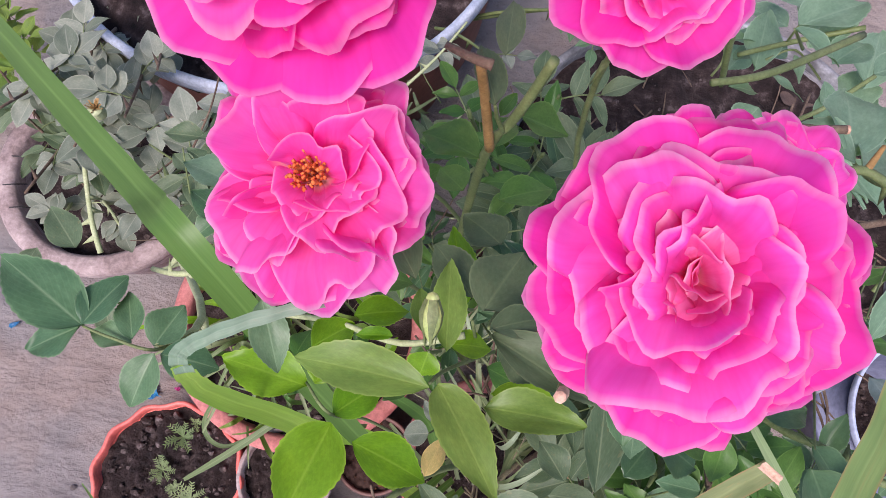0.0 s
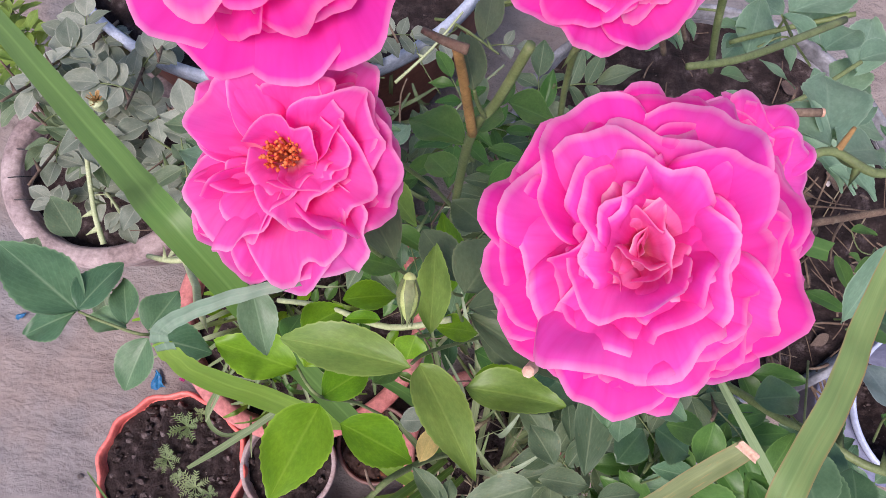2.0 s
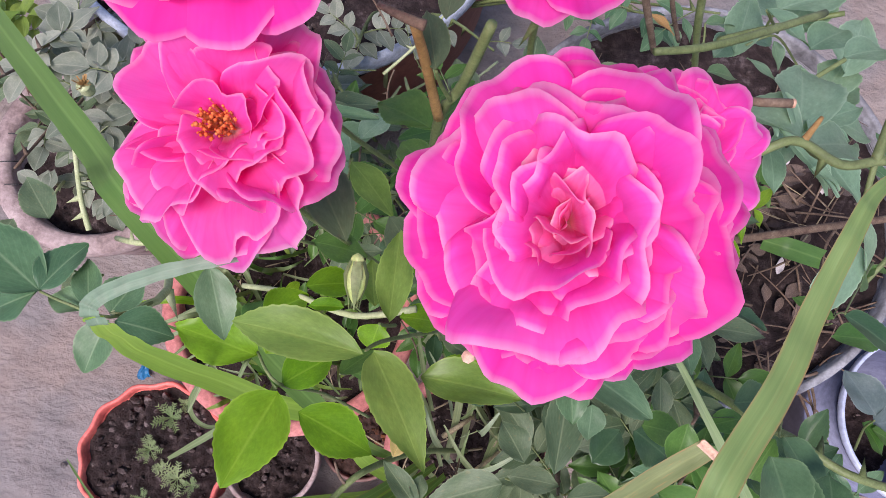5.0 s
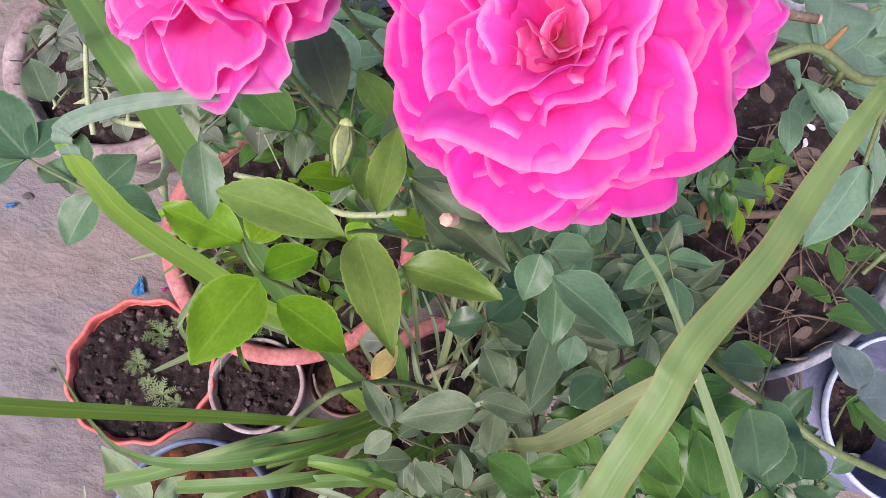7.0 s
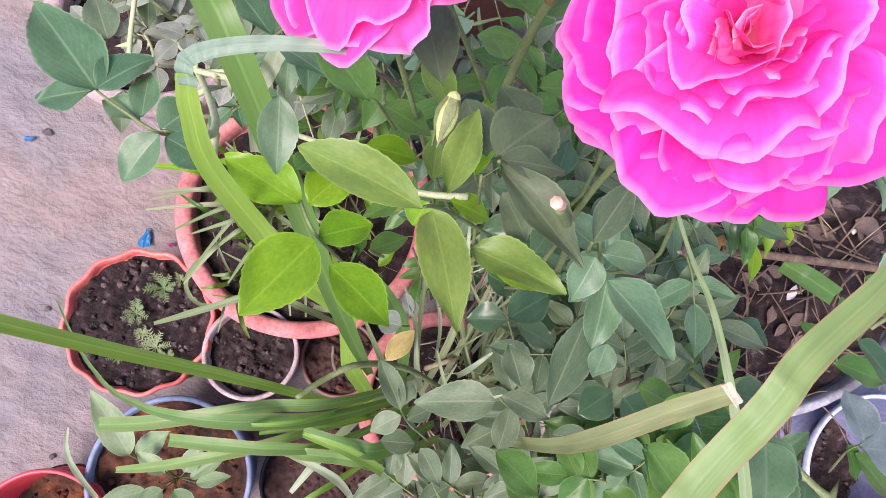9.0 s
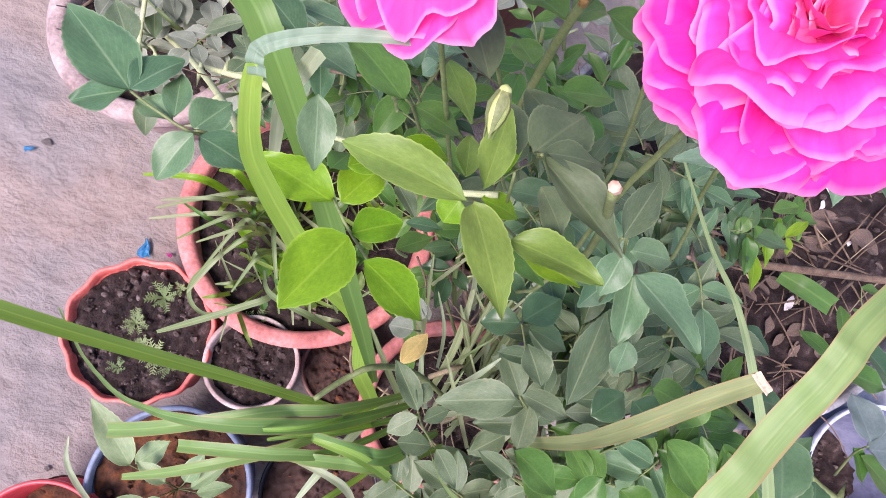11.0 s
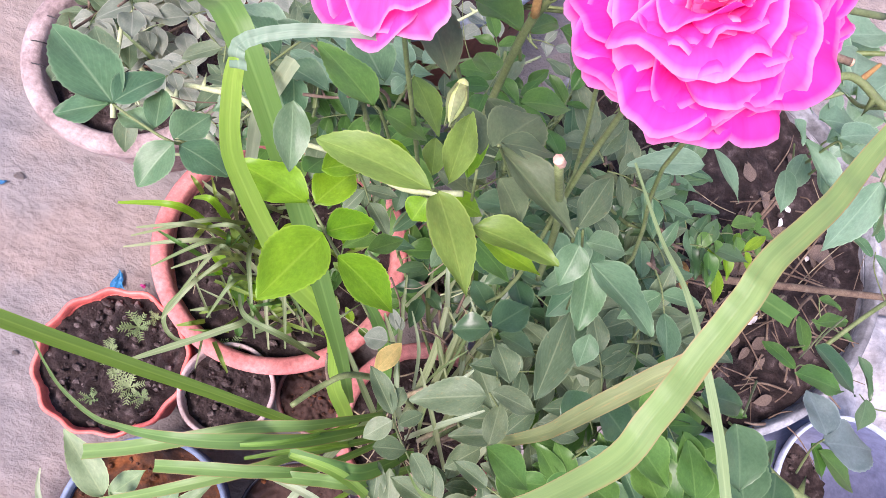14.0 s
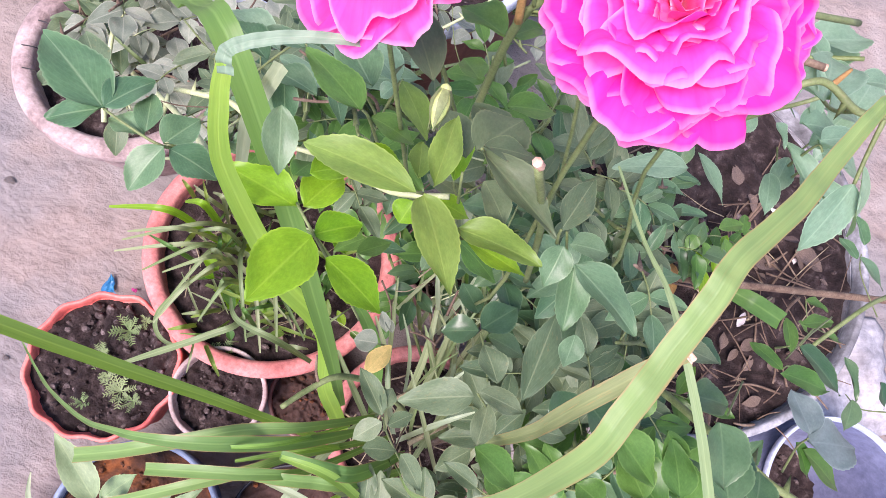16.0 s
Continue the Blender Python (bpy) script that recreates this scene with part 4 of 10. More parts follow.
leaf(rose_bush, [(0.134, 0.152, 0.900), (0.112, 0.162, 0.980), (0.100, 0.163, 1.055), (0.085, 0.176, 1.045)], FRESH, [
    ((0.086, 0.174, 1.045), (0.039, 0.183, 1.037), 0.026),
    ((0.089, 0.176, 1.045), (0.099, 0.205, 1.037), 0.024),
    ((0.101, 0.163, 1.050), (0.121, 0.181, 1.042), 0.022),
    ((0.102, 0.159, 1.060), (0.089, 0.116, 1.074), 0.032),
    ((0.113, 0.152, 1.060), (0.150, 0.139, 1.052), 0.025),
])
leaf(rose_bush, [(0.127, 0.178, 0.970), (0.123, 0.175, 0.988), (0.121, 0.174, 1.000)], MID, [
    ((0.121, 0.174, 1.000), (0.137, 0.191, 0.992), 0.013),
    ((0.078, 0.188, 1.050), (0.082, 0.203, 1.042), 0.014),
])
leaf(rose_bush, [(0.179, 0.209, 1.000), (0.151, 0.188, 1.100), (0.144, 0.180, 1.125)], OLIVE, [
    ((0.144, 0.178, 1.130), (0.090, 0.184, 1.122), 0.020),
    ((0.147, 0.180, 1.125), (0.173, 0.142, 1.140), 0.020),
    ((0.149, 0.195, 1.100), (0.146, 0.237, 1.092), 0.016),
    ((0.166, 0.174, 1.120), (0.205, 0.173, 1.126), 0.019),
    ((0.140, 0.203, 1.080), (0.134, 0.226, 1.072), 0.013),
])
leaf(rose_bush, [(0.148, 0.202, 1.030), (0.144, 0.199, 1.048), (0.142, 0.198, 1.060)], FRESH, [
    ((0.142, 0.198, 1.060), (0.139, 0.186, 1.052), 0.017),
    ((0.151, 0.203, 1.060), (0.173, 0.205, 1.052), 0.016),
    ((0.124, 0.203, 1.060), (0.105, 0.202, 1.052), 0.008),
])
leaf(rose_bush, [(0.105, 0.243, 1.000), (0.102, 0.231, 1.060), (0.099, 0.229, 1.070)], MID, [
    ((0.173, 0.197, 1.030), (0.203, 0.186, 1.022), 0.020),
    ((0.103, 0.232, 1.060), (0.130, 0.232, 1.052), 0.020),
    ((0.100, 0.224, 1.080), (0.058, 0.250, 1.072), 0.022),
])
leaf(rose_bush, [(0.092, 0.280, 0.950), (0.085, 0.270, 1.000), (0.071, 0.268, 1.020)], BLUISH, [
    ((0.091, 0.263, 1.030), (0.058, 0.294, 1.022), 0.029),
    ((0.065, 0.244, 1.030), (0.029, 0.254, 1.022), 0.017),
    ((0.030, 0.252, 1.030), (-0.002, 0.272, 1.022), 0.019),
    ((0.043, 0.274, 1.020), (0.011, 0.278, 1.012), 0.015),
    ((0.065, 0.208, 1.085), (0.077, 0.177, 1.077), 0.018),
])
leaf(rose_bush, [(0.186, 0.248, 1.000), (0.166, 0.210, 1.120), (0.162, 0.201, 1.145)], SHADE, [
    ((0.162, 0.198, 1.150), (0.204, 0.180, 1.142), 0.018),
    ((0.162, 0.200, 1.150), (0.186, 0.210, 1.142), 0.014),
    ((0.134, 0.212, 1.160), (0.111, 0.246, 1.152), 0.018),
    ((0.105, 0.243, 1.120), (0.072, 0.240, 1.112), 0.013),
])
leaf(rose_bush, [(0.220, 0.208, 1.060), (0.216, 0.205, 1.078), (0.214, 0.204, 1.090)], GREYISH, [
    ((0.214, 0.204, 1.090), (0.223, 0.240, 1.082), 0.016),
])
leaf(rose_bush, [(0.158, 0.287, 1.070), (0.154, 0.284, 1.088), (0.152, 0.283, 1.100)], MID, [
    ((0.152, 0.283, 1.100), (0.124, 0.297, 1.092), 0.022),
    ((0.155, 0.298, 1.080), (0.168, 0.318, 1.072), 0.018),
    ((0.148, 0.284, 1.050), (0.134, 0.298, 1.042), 0.019),
    ((0.169, 0.292, 1.020), (0.201, 0.308, 1.012), 0.024),
    ((0.173, 0.336, 1.040), (0.203, 0.332, 1.032), 0.024),
])
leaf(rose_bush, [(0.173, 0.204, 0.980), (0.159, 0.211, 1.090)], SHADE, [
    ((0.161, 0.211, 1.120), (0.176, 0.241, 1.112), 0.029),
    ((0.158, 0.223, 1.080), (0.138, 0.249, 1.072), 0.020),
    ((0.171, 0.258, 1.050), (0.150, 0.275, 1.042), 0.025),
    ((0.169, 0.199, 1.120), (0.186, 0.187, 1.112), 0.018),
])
leaf(rose_bush, [(0.163, 0.229, 1.010), (0.159, 0.226, 1.028), (0.157, 0.225, 1.040)], FRESH, [
    ((0.157, 0.225, 1.040), (0.146, 0.271, 1.032), 0.016),
    ((0.085, 0.193, 1.050), (0.103, 0.209, 1.042), 0.021),
    ((0.171, 0.181, 1.090), (0.207, 0.178, 1.082), 0.018),
    ((0.104, 0.210, 1.060), (0.130, 0.218, 1.052), 0.018),
])
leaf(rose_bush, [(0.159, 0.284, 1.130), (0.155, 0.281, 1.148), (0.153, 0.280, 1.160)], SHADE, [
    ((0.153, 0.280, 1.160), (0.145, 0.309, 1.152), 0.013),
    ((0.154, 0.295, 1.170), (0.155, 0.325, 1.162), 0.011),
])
stem(rose_bush, [(0.155, 0.280, 1.120), (0.149, 0.282, 1.160), (0.145, 0.282, 1.185)], 0.0022, 0.0018, ORANGE, label='orange dying shoot')
stem(rose_bush, [(0.149, 0.279, 1.190), (0.141, 0.281, 1.190), (0.133, 0.284, 1.190)], 0.002, 0.0012, WOODY)
stem(rose_bush, [(0.152, 0.286, 0.950), (0.154, 0.284, 1.100), (0.163, 0.287, 1.140), (0.170, 0.290, 1.180)], 0.0026, 0.002, STEM)
stem(rose_bush, [(0.315, 0.360, 1.120), (0.255, 0.310, 1.160), (0.228, 0.296, 1.170)], 0.0018, 0.0014, STEM)
stem(rose_bush, [(0.238, 0.229, 0.900), (0.206, 0.204, 1.080), (0.179, 0.178, 1.200)], 0.0024, 0.0016, STEM, label='cut green shoot')
stem(rose_bush, [(0.180, 0.179, 1.198), (0.178, 0.177, 1.204)], 0.0019, 0.0018, CUT, name='cut_end', label='pinkish cut end')
stem(rose_bush, [(0.013, 0.237, 1.000), (-0.005, 0.228, 1.000)], 0.0016, 0.0012, PALE_STEM)
stem(rose_bush, [(0.158, 0.208, 1.060), (0.128, 0.201, 1.050), (0.093, 0.208, 1.040), (0.066, 0.209, 1.030)], 0.0018, 0.0014, PALE_STEM)
stem(rose_bush, [(0.035, 0.222, 1.000), (0.013, 0.230, 1.000), (-0.007, 0.227, 1.000), (-0.029, 0.231, 0.980)], 0.0022, 0.0016, PALE_STEM, thorns=5)
stem(rose_bush, [(0.089, 0.287, 0.950), (0.094, 0.257, 1.030), (0.077, 0.254, 1.040), (0.047, 0.261, 1.040)], 0.0012, 0.0008, WOODY)

stem(rose_bush, [(0.320, 0.269, 1.186), (0.308, 0.2646, 1.185), (0.2976, 0.2615, 1.1845), (0.2865, 0.2587, 1.184), (0.2731, 0.2633, 1.1855), (0.2642, 0.2604, 1.185), (0.250, 0.252, 1.170)], 0.0017, 0.0015, STEM, thorns=3)
stem(rose_bush, [(0.2976, 0.2615, 1.1845), (0.3017, 0.2813, 1.1892), (0.307, 0.3039, 1.1945)], 0.0018, 0.0014, STEM)
stem(rose_bush, [(0.2735, 0.2633, 1.1855), (0.2783, 0.2720, 1.1875)], 0.0014, 0.0007, ORANGE, name='side_shoot')
stem(rose_bush, [(0.240, 0.300, 1.120), (0.2619, 0.2930, 1.150), (0.2698, 0.2874, 1.1632), (0.2806, 0.2889, 1.1633)], 0.0017, 0.0017, WOODY, label='short cut twig')
stem(rose_bush, [(0.2806, 0.2889, 1.1633), (0.2816, 0.2890, 1.1634)], 0.0018, 0.0017, CUT, name='cut_end', label='pinkish cut end')
leaf(rose_bush, [(0.2976, 0.2615, 1.1845), (0.300, 0.250, 1.175), (0.302, 0.240, 1.168)], MINT, [
    ((0.301, 0.247, 1.172), (0.318, 0.228, 1.150), 0.016),
    ((0.302, 0.240, 1.168), (0.300, 0.214, 1.145), 0.016),
])
leaf(rose_bush, [(0.2865, 0.2587, 1.184), (0.288, 0.270, 1.165), (0.290, 0.285, 1.150)], MINT, [
    ((0.289, 0.276, 1.158), (0.318, 0.290, 1.140), 0.024),
    ((0.290, 0.285, 1.150), (0.300, 0.325, 1.135), 0.026),
    ((0.289, 0.280, 1.155), (0.268, 0.305, 1.130), 0.022),
])

leaf(rose_bush, [(0.079, 0.317, 0.850), (0.084, 0.320, 0.890), (0.092, 0.320, 0.940)], MINT, [
    ((0.093, 0.314, 0.950), (0.047, 0.344, 0.942), 0.029),
    ((0.094, 0.339, 0.930), (0.111, 0.367, 0.922), 0.021),
    ((0.087, 0.325, 0.920), (0.080, 0.315, 0.912), 0.016),
])
leaf(rose_bush, [(0.086, 0.315, 0.900), (0.095, 0.317, 0.950)], OLIVE, [
    ((0.096, 0.311, 0.960), (0.130, 0.282, 0.952), 0.024),
])
leaf(rose_bush, [(-0.038, 0.297, 0.860), (-0.002, 0.310, 0.920), (0.029, 0.324, 0.960)], MINT, [
    ((0.022, 0.313, 0.950), (0.061, 0.296, 0.942), 0.018),
    ((0.066, 0.306, 0.970), (0.026, 0.316, 0.962), 0.017),
    ((0.000, 0.309, 0.920), (0.044, 0.304, 0.912), 0.020),
    ((0.014, 0.290, 0.970), (-0.036, 0.309, 0.962), 0.023),
])
leaf(rose_bush, [(0.027, 0.330, 0.950), (0.056, 0.328, 0.980)], BLUISH, [
    ((0.056, 0.328, 0.980), (0.110, 0.340, 0.972), 0.017),
])
leaf(rose_bush, [(0.140, 0.344, 0.550), (0.118, 0.338, 0.600), (0.106, 0.301, 0.610)], BLUISH, [
    ((0.098, 0.348, 0.620), (0.101, 0.320, 0.612), 0.020),
    ((0.107, 0.333, 0.620), (0.128, 0.351, 0.612), 0.020),
    ((0.107, 0.299, 0.600), (0.132, 0.347, 0.592), 0.020),
    ((0.166, 0.277, 0.600), (0.173, 0.333, 0.592), 0.021),
    ((0.098, 0.276, 0.620), (0.140, 0.290, 0.612), 0.021),
])

# rose shoot over the cement pot
shoot = thing("rose_shoot", (-0.513, 0.522, 0.200), "young rose shoot with broad bluish leaves", "rose bush")
stem(shoot, [(-0.513, 0.522, 0.19), (-0.258, 0.384, 0.500), (-0.024, 0.226, 0.900), (0.000, 0.184, 1.020)], 0.005, 0.002, PALE_STEM, thorns=5)
leaf(shoot, [(0.010, 0.195, 1.000), (-0.000, 0.182, 1.022), (-0.024, 0.185, 1.022), (-0.041, 0.189, 1.020)], BLUISH, [
    ((-0.041, 0.189, 1.020), (-0.102, 0.223, 1.012), 0.035),
    ((-0.042, 0.189, 1.020), (-0.072, 0.173, 1.012), 0.024),
    ((-0.042, 0.190, 1.020), (-0.029, 0.221, 1.012), 0.024),
    ((-0.014, 0.184, 1.020), (-0.041, 0.188, 1.012), 0.015),
    ((-0.014, 0.186, 1.020), (-0.026, 0.212, 1.012), 0.016),
    ((0.003, 0.180, 1.030), (-0.007, 0.151, 1.022), 0.021),
    ((-0.002, 0.184, 1.020), (0.006, 0.209, 1.012), 0.023),
    ((0.006, 0.180, 1.030), (0.035, 0.178, 1.022), 0.024),
])
leaf(shoot, [(-0.070, 0.217, 0.900), (-0.074, 0.214, 0.918), (-0.076, 0.213, 0.930)], GREYISH, [
    ((-0.076, 0.213, 0.930), (-0.068, 0.188, 0.922), 0.016),
    ((-0.131, 0.254, 0.880), (-0.164, 0.286, 0.872), 0.026),
    ((-0.182, 0.235, 0.850), (-0.182, 0.257, 0.842), 0.020),
])

# strap-leaved lily in the pink pot
lily = thing("lily_plant", (0.206, 0.116, 0.240), "strap-leaved lily with long arching blades", "lily")
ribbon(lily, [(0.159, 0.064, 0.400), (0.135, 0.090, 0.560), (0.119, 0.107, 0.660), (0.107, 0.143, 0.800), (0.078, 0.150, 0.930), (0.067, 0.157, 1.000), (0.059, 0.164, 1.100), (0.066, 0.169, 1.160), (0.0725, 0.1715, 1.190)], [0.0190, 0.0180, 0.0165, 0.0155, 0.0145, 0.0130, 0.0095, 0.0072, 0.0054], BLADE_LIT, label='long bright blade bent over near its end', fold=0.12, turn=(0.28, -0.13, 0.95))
ribbon(lily, [(0.0732, 0.1700, 1.186), (0.0722, 0.1725, 1.192), (0.0735, 0.1755, 1.1945), (0.080, 0.1800, 1.197), (0.092, 0.1862, 1.199), (0.106, 0.1920, 1.199), (0.116, 0.1960, 1.196)], [0.0054, 0.0052, 0.0049, 0.0047, 0.0043, 0.0034, 0.0016], BLADE_GREY, label='folded pale end of the bent blade', fold=0.12, turn=(0.12, -0.45, 0.9))
ribbon(lily, [(0.061, 0.221, 1.100), (0.044, 0.227, 1.050), (0.021, 0.229, 0.980), (-0.005, 0.229, 0.850)], [0.0079, 0.0088, 0.0095, 0.0084], BLADE_PALE, turn=(0.29, -0.22, 0.93))
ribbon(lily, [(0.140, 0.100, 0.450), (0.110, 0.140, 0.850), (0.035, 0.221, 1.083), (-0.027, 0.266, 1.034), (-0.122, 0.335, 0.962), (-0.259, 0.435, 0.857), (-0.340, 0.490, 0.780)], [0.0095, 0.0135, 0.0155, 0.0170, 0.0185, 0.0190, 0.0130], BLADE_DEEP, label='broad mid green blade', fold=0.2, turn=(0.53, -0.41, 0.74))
ribbon(lily, [(0.160, 0.055, 0.360), (0.120, 0.052, 0.480), (0.081, 0.054, 0.603), (0.032, 0.057, 0.764), (-0.003, 0.058, 0.882), (-0.040, 0.060, 1.000), (-0.070, 0.062, 1.060)], [0.0070, 0.0090, 0.0100, 0.0105, 0.0102, 0.0095, 0.0080], BLADE, fold=0.3, turn=(0.35, 0.12, 0.93))
ribbon(lily, [(0.190, 0.105, 0.420), (0.123, 0.065, 0.660), (0.066, 0.039, 0.700), (0.010, 0.004, 0.700), (-0.034, -0.022, 0.690), (-0.073, -0.042, 0.670)], [0.0080, 0.0106, 0.0125, 0.0134, 0.0139, 0.0147], BLADE_LONG, fold=0.25, label='long blade with a cut end')
ribbon(lily, [(0.200, 0.095, 0.420), (0.128, 0.051, 0.640), (0.074, 0.029, 0.720), (0.032, 0.014, 0.740), (-0.012, 0.002, 0.730), (-0.045, -0.005, 0.700), (-0.089, -0.014, 0.640), (-0.153, -0.016, 0.550), (-0.219, -0.011, 0.460), (-0.310, 0.015, 0.360)], [0.0080, 0.0132, 0.0152, 0.0126, 0.0083, 0.0061, 0.0050, 0.0044, 0.0038, 0.0023], BLADE_LONG, fold=0.25, label='blade running out into a thin withered tip')
ribbon(lily, [(0.215, 0.085, 0.420), (0.139, 0.022, 0.600), (0.092, 0.003, 0.660), (0.040, -0.014, 0.670), (-0.009, -0.031, 0.660)], [0.0080, 0.0090, 0.0126, 0.0134, 0.0124], BLADE_LONG, fold=0.25)
ribbon(lily, [(0.205, 0.080, 0.420), (0.113, 0.025, 0.580), (0.075, -0.004, 0.630), (0.023, -0.040, 0.640), (-0.021, -0.070, 0.620), (-0.061, -0.095, 0.590)], [0.0080, 0.0092, 0.0119, 0.0121, 0.0101, 0.0063], BLADE_LONG, fold=0.25)
ribbon(lily, [(0.260, 0.060, 0.420), (0.186, 0.024, 0.600), (0.145, 0.013, 0.630), (0.115, 0.005, 0.640), (0.089, -0.003, 0.630)], [0.0080, 0.0132, 0.0137, 0.0129, 0.0085], BLADE_LONG, fold=0.25)
ribbon(lily, [(0.245, 0.075, 0.420), (0.189, 0.039, 0.620), (0.153, 0.032, 0.660), (0.107, 0.030, 0.670)], [0.0080, 0.0176, 0.0161, 0.0093], BLADE_LONG, fold=0.25)
ribbon(lily, [(0.200, 0.129, 0.400), (0.152, 0.053, 0.500), (0.128, -0.009, 0.550), (0.115, -0.053, 0.550)], [0.0079, 0.0110, 0.0102, 0.0050], BLADE_PALE, turn=(0.04, 0.18, 0.98))
ribbon(lily, [(0.235, 0.060, 0.400), (0.228, 0.050, 0.800), (0.222, 0.070, 1.080), (0.220, 0.095, 1.200), (0.222, 0.113, 1.223), (0.2265, 0.1305, 1.2285), (0.2295, 0.146, 1.237), (0.2325, 0.158, 1.239), (0.245, 0.180, 1.236), (0.253, 0.198, 1.233), (0.261, 0.218, 1.234), (0.268, 0.230, 1.231), (0.280, 0.240, 1.224), (0.300, 0.252, 1.212)], [0.0070, 0.0080, 0.0082, 0.0080, 0.0079, 0.0077, 0.0075, 0.0072, 0.0066, 0.0058, 0.0048, 0.0038, 0.0028, 0.0012], BLADE_EDGE, label='broad pale blade with browned margin', fold=0.15, turn=(-0.47, -0.36, 0.81))
ribbon(lily, [(0.255, 0.105, 0.850), (0.261, 0.118, 0.970), (0.259, 0.131, 1.050), (0.272, 0.153, 1.090), (0.283, 0.167, 1.110)], [0.0068, 0.0087, 0.0099, 0.0094, 0.0080], BLADE_OLD, label='cut blade with a dry end', fold=0.35, turn=(-0.36, -0.09, 0.93))
ribbon(lily, [(0.280, 0.164, 1.112), (0.282, 0.167, 1.113)], [0.0098, 0.0084], CUT, name='dry_end', label='dry pale tan cut end', fold=0.35)
ribbon(lily, [(0.358, 0.116, 1.020), (0.328, 0.145, 1.050), (0.298, 0.178, 1.070), (0.280, 0.205, 1.070), (0.264, 0.229, 1.060), (0.240, 0.269, 1.050)], [0.0062, 0.0054, 0.0040, 0.0029, 0.0021, 0.0014], BLADE_DULL, label='narrow green blade', turn=(-0.29, -0.33, 0.9))
# low blade in the darker strap colour, which stands in for shade on it
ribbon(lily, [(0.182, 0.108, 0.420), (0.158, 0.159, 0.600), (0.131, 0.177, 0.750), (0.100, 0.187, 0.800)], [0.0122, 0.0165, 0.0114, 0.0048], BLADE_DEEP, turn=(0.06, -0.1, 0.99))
ribbon(lily, [(0.216, 0.102, 0.360), (0.215, 0.186, 0.500), (0.200, 0.274, 0.550)], [0.0080, 0.0101, 0.0039], GRASS, turn=(-0.06, -0.13, 0.99))
ribbon(lily, [(0.234, 0.101, 0.360), (0.232, 0.202, 0.500), (0.230, 0.257, 0.550)], [0.0068, 0.0087, 0.0033], GRASS, turn=(-0.09, -0.13, 0.99))
ribbon(lily, [(0.211, 0.092, 0.360), (0.175, 0.168, 0.500), (0.136, 0.213, 0.550)], [0.0057, 0.0072, 0.0027], GRASS, turn=(-0.0, -0.08, 1.0))
ribbon(lily, [(0.273, 0.093, 0.360), (0.272, 0.220, 0.500), (0.276, 0.278, 0.550)], [0.0079, 0.0102, 0.0039], GRASS, turn=(-0.14, -0.15, 0.98))
ribbon(lily, [(0.313, 0.085, 0.360), (0.318, 0.148, 0.500), (0.351, 0.206, 0.550)], [0.0068, 0.0086, 0.0033], GRASS, turn=(-0.21, -0.07, 0.98))
ribbon(lily, [(0.265, 0.072, 0.360), (0.266, 0.140, 0.500), (0.286, 0.163, 0.550)], [0.0079, 0.0099, 0.0038], GRASS, turn=(-0.14, -0.04, 0.99))
ribbon(lily, [(0.304, 0.064, 0.360), (0.322, 0.120, 0.500), (0.347, 0.140, 0.550)], [0.0079, 0.0099, 0.0038], GRASS, turn=(-0.21, -0.01, 0.98))
ribbon(lily, [(0.214, 0.067, 0.360), (0.151, 0.119, 0.500), (0.110, 0.157, 0.550)], [0.0068, 0.0085, 0.0032], GRASS, turn=(0.03, -0.02, 1.0))
ribbon(lily, [(0.397, 0.096, 0.360), (0.389, 0.149, 0.500), (0.386, 0.193, 0.550)], [0.0068, 0.0086, 0.0033], GRASS, turn=(-0.26, -0.06, 0.96))

# grassy clump in the pink bowl
clump = thing("grass_clump", (-0.095, 0.264, 0.190), "grassy clump of thin pale arching leaves", "grass")
ribbon(clump, [(-0.132, 0.275, 0.190), (-0.173, 0.268, 0.300), (-0.188, 0.253, 0.446), (-0.279, 0.231, 0.406)], [0.0078, 0.0116, 0.0108, 0.0032], FRESH, fold=0.3, turn=(0.37, -0.12, 0.92))
ribbon(clump, [(-0.111, 0.290, 0.190), (-0.143, 0.254, 0.300), (-0.174, 0.226, 0.374), (-0.270, 0.183, 0.334)], [0.0049, 0.0071, 0.0074, 0.0025], GRASS, fold=0.3, turn=(0.34, -0.08, 0.94))
ribbon(clump, [(-0.124, 0.278, 0.190), (-0.135, 0.254, 0.300), (-0.135, 0.228, 0.423), (-0.202, 0.169, 0.383)], [0.0049, 0.0071, 0.0071, 0.0024], GRASS, fold=0.3, turn=(0.31, -0.08, 0.95))
ribbon(clump, [(-0.141, 0.289, 0.190), (-0.163, 0.265, 0.300), (-0.158, 0.234, 0.458), (-0.234, 0.207, 0.418)], [0.0049, 0.0071, 0.0068, 0.0024], GRASS, fold=0.3, turn=(0.35, -0.1, 0.93))
ribbon(clump, [(-0.140, 0.309, 0.190), (-0.134, 0.263, 0.300), (-0.137, 0.230, 0.361), (-0.170, 0.138, 0.321)], [0.0049, 0.0071, 0.0075, 0.0025], GRASS, fold=0.3, turn=(0.28, -0.06, 0.96))
ribbon(clump, [(-0.118, 0.269, 0.190), (-0.116, 0.238, 0.300), (-0.100, 0.206, 0.441), (-0.135, 0.161, 0.401)], [0.0049, 0.0071, 0.0069, 0.0024], GRASS, fold=0.3, turn=(0.27, -0.06, 0.96))
ribbon(clump, [(-0.124, 0.266, 0.190), (-0.124, 0.242, 0.300), (-0.107, 0.213, 0.455), (-0.165, 0.174, 0.415)], [0.0049, 0.0071, 0.0068, 0.0023], GRASS, fold=0.3, turn=(0.29, -0.07, 0.95))
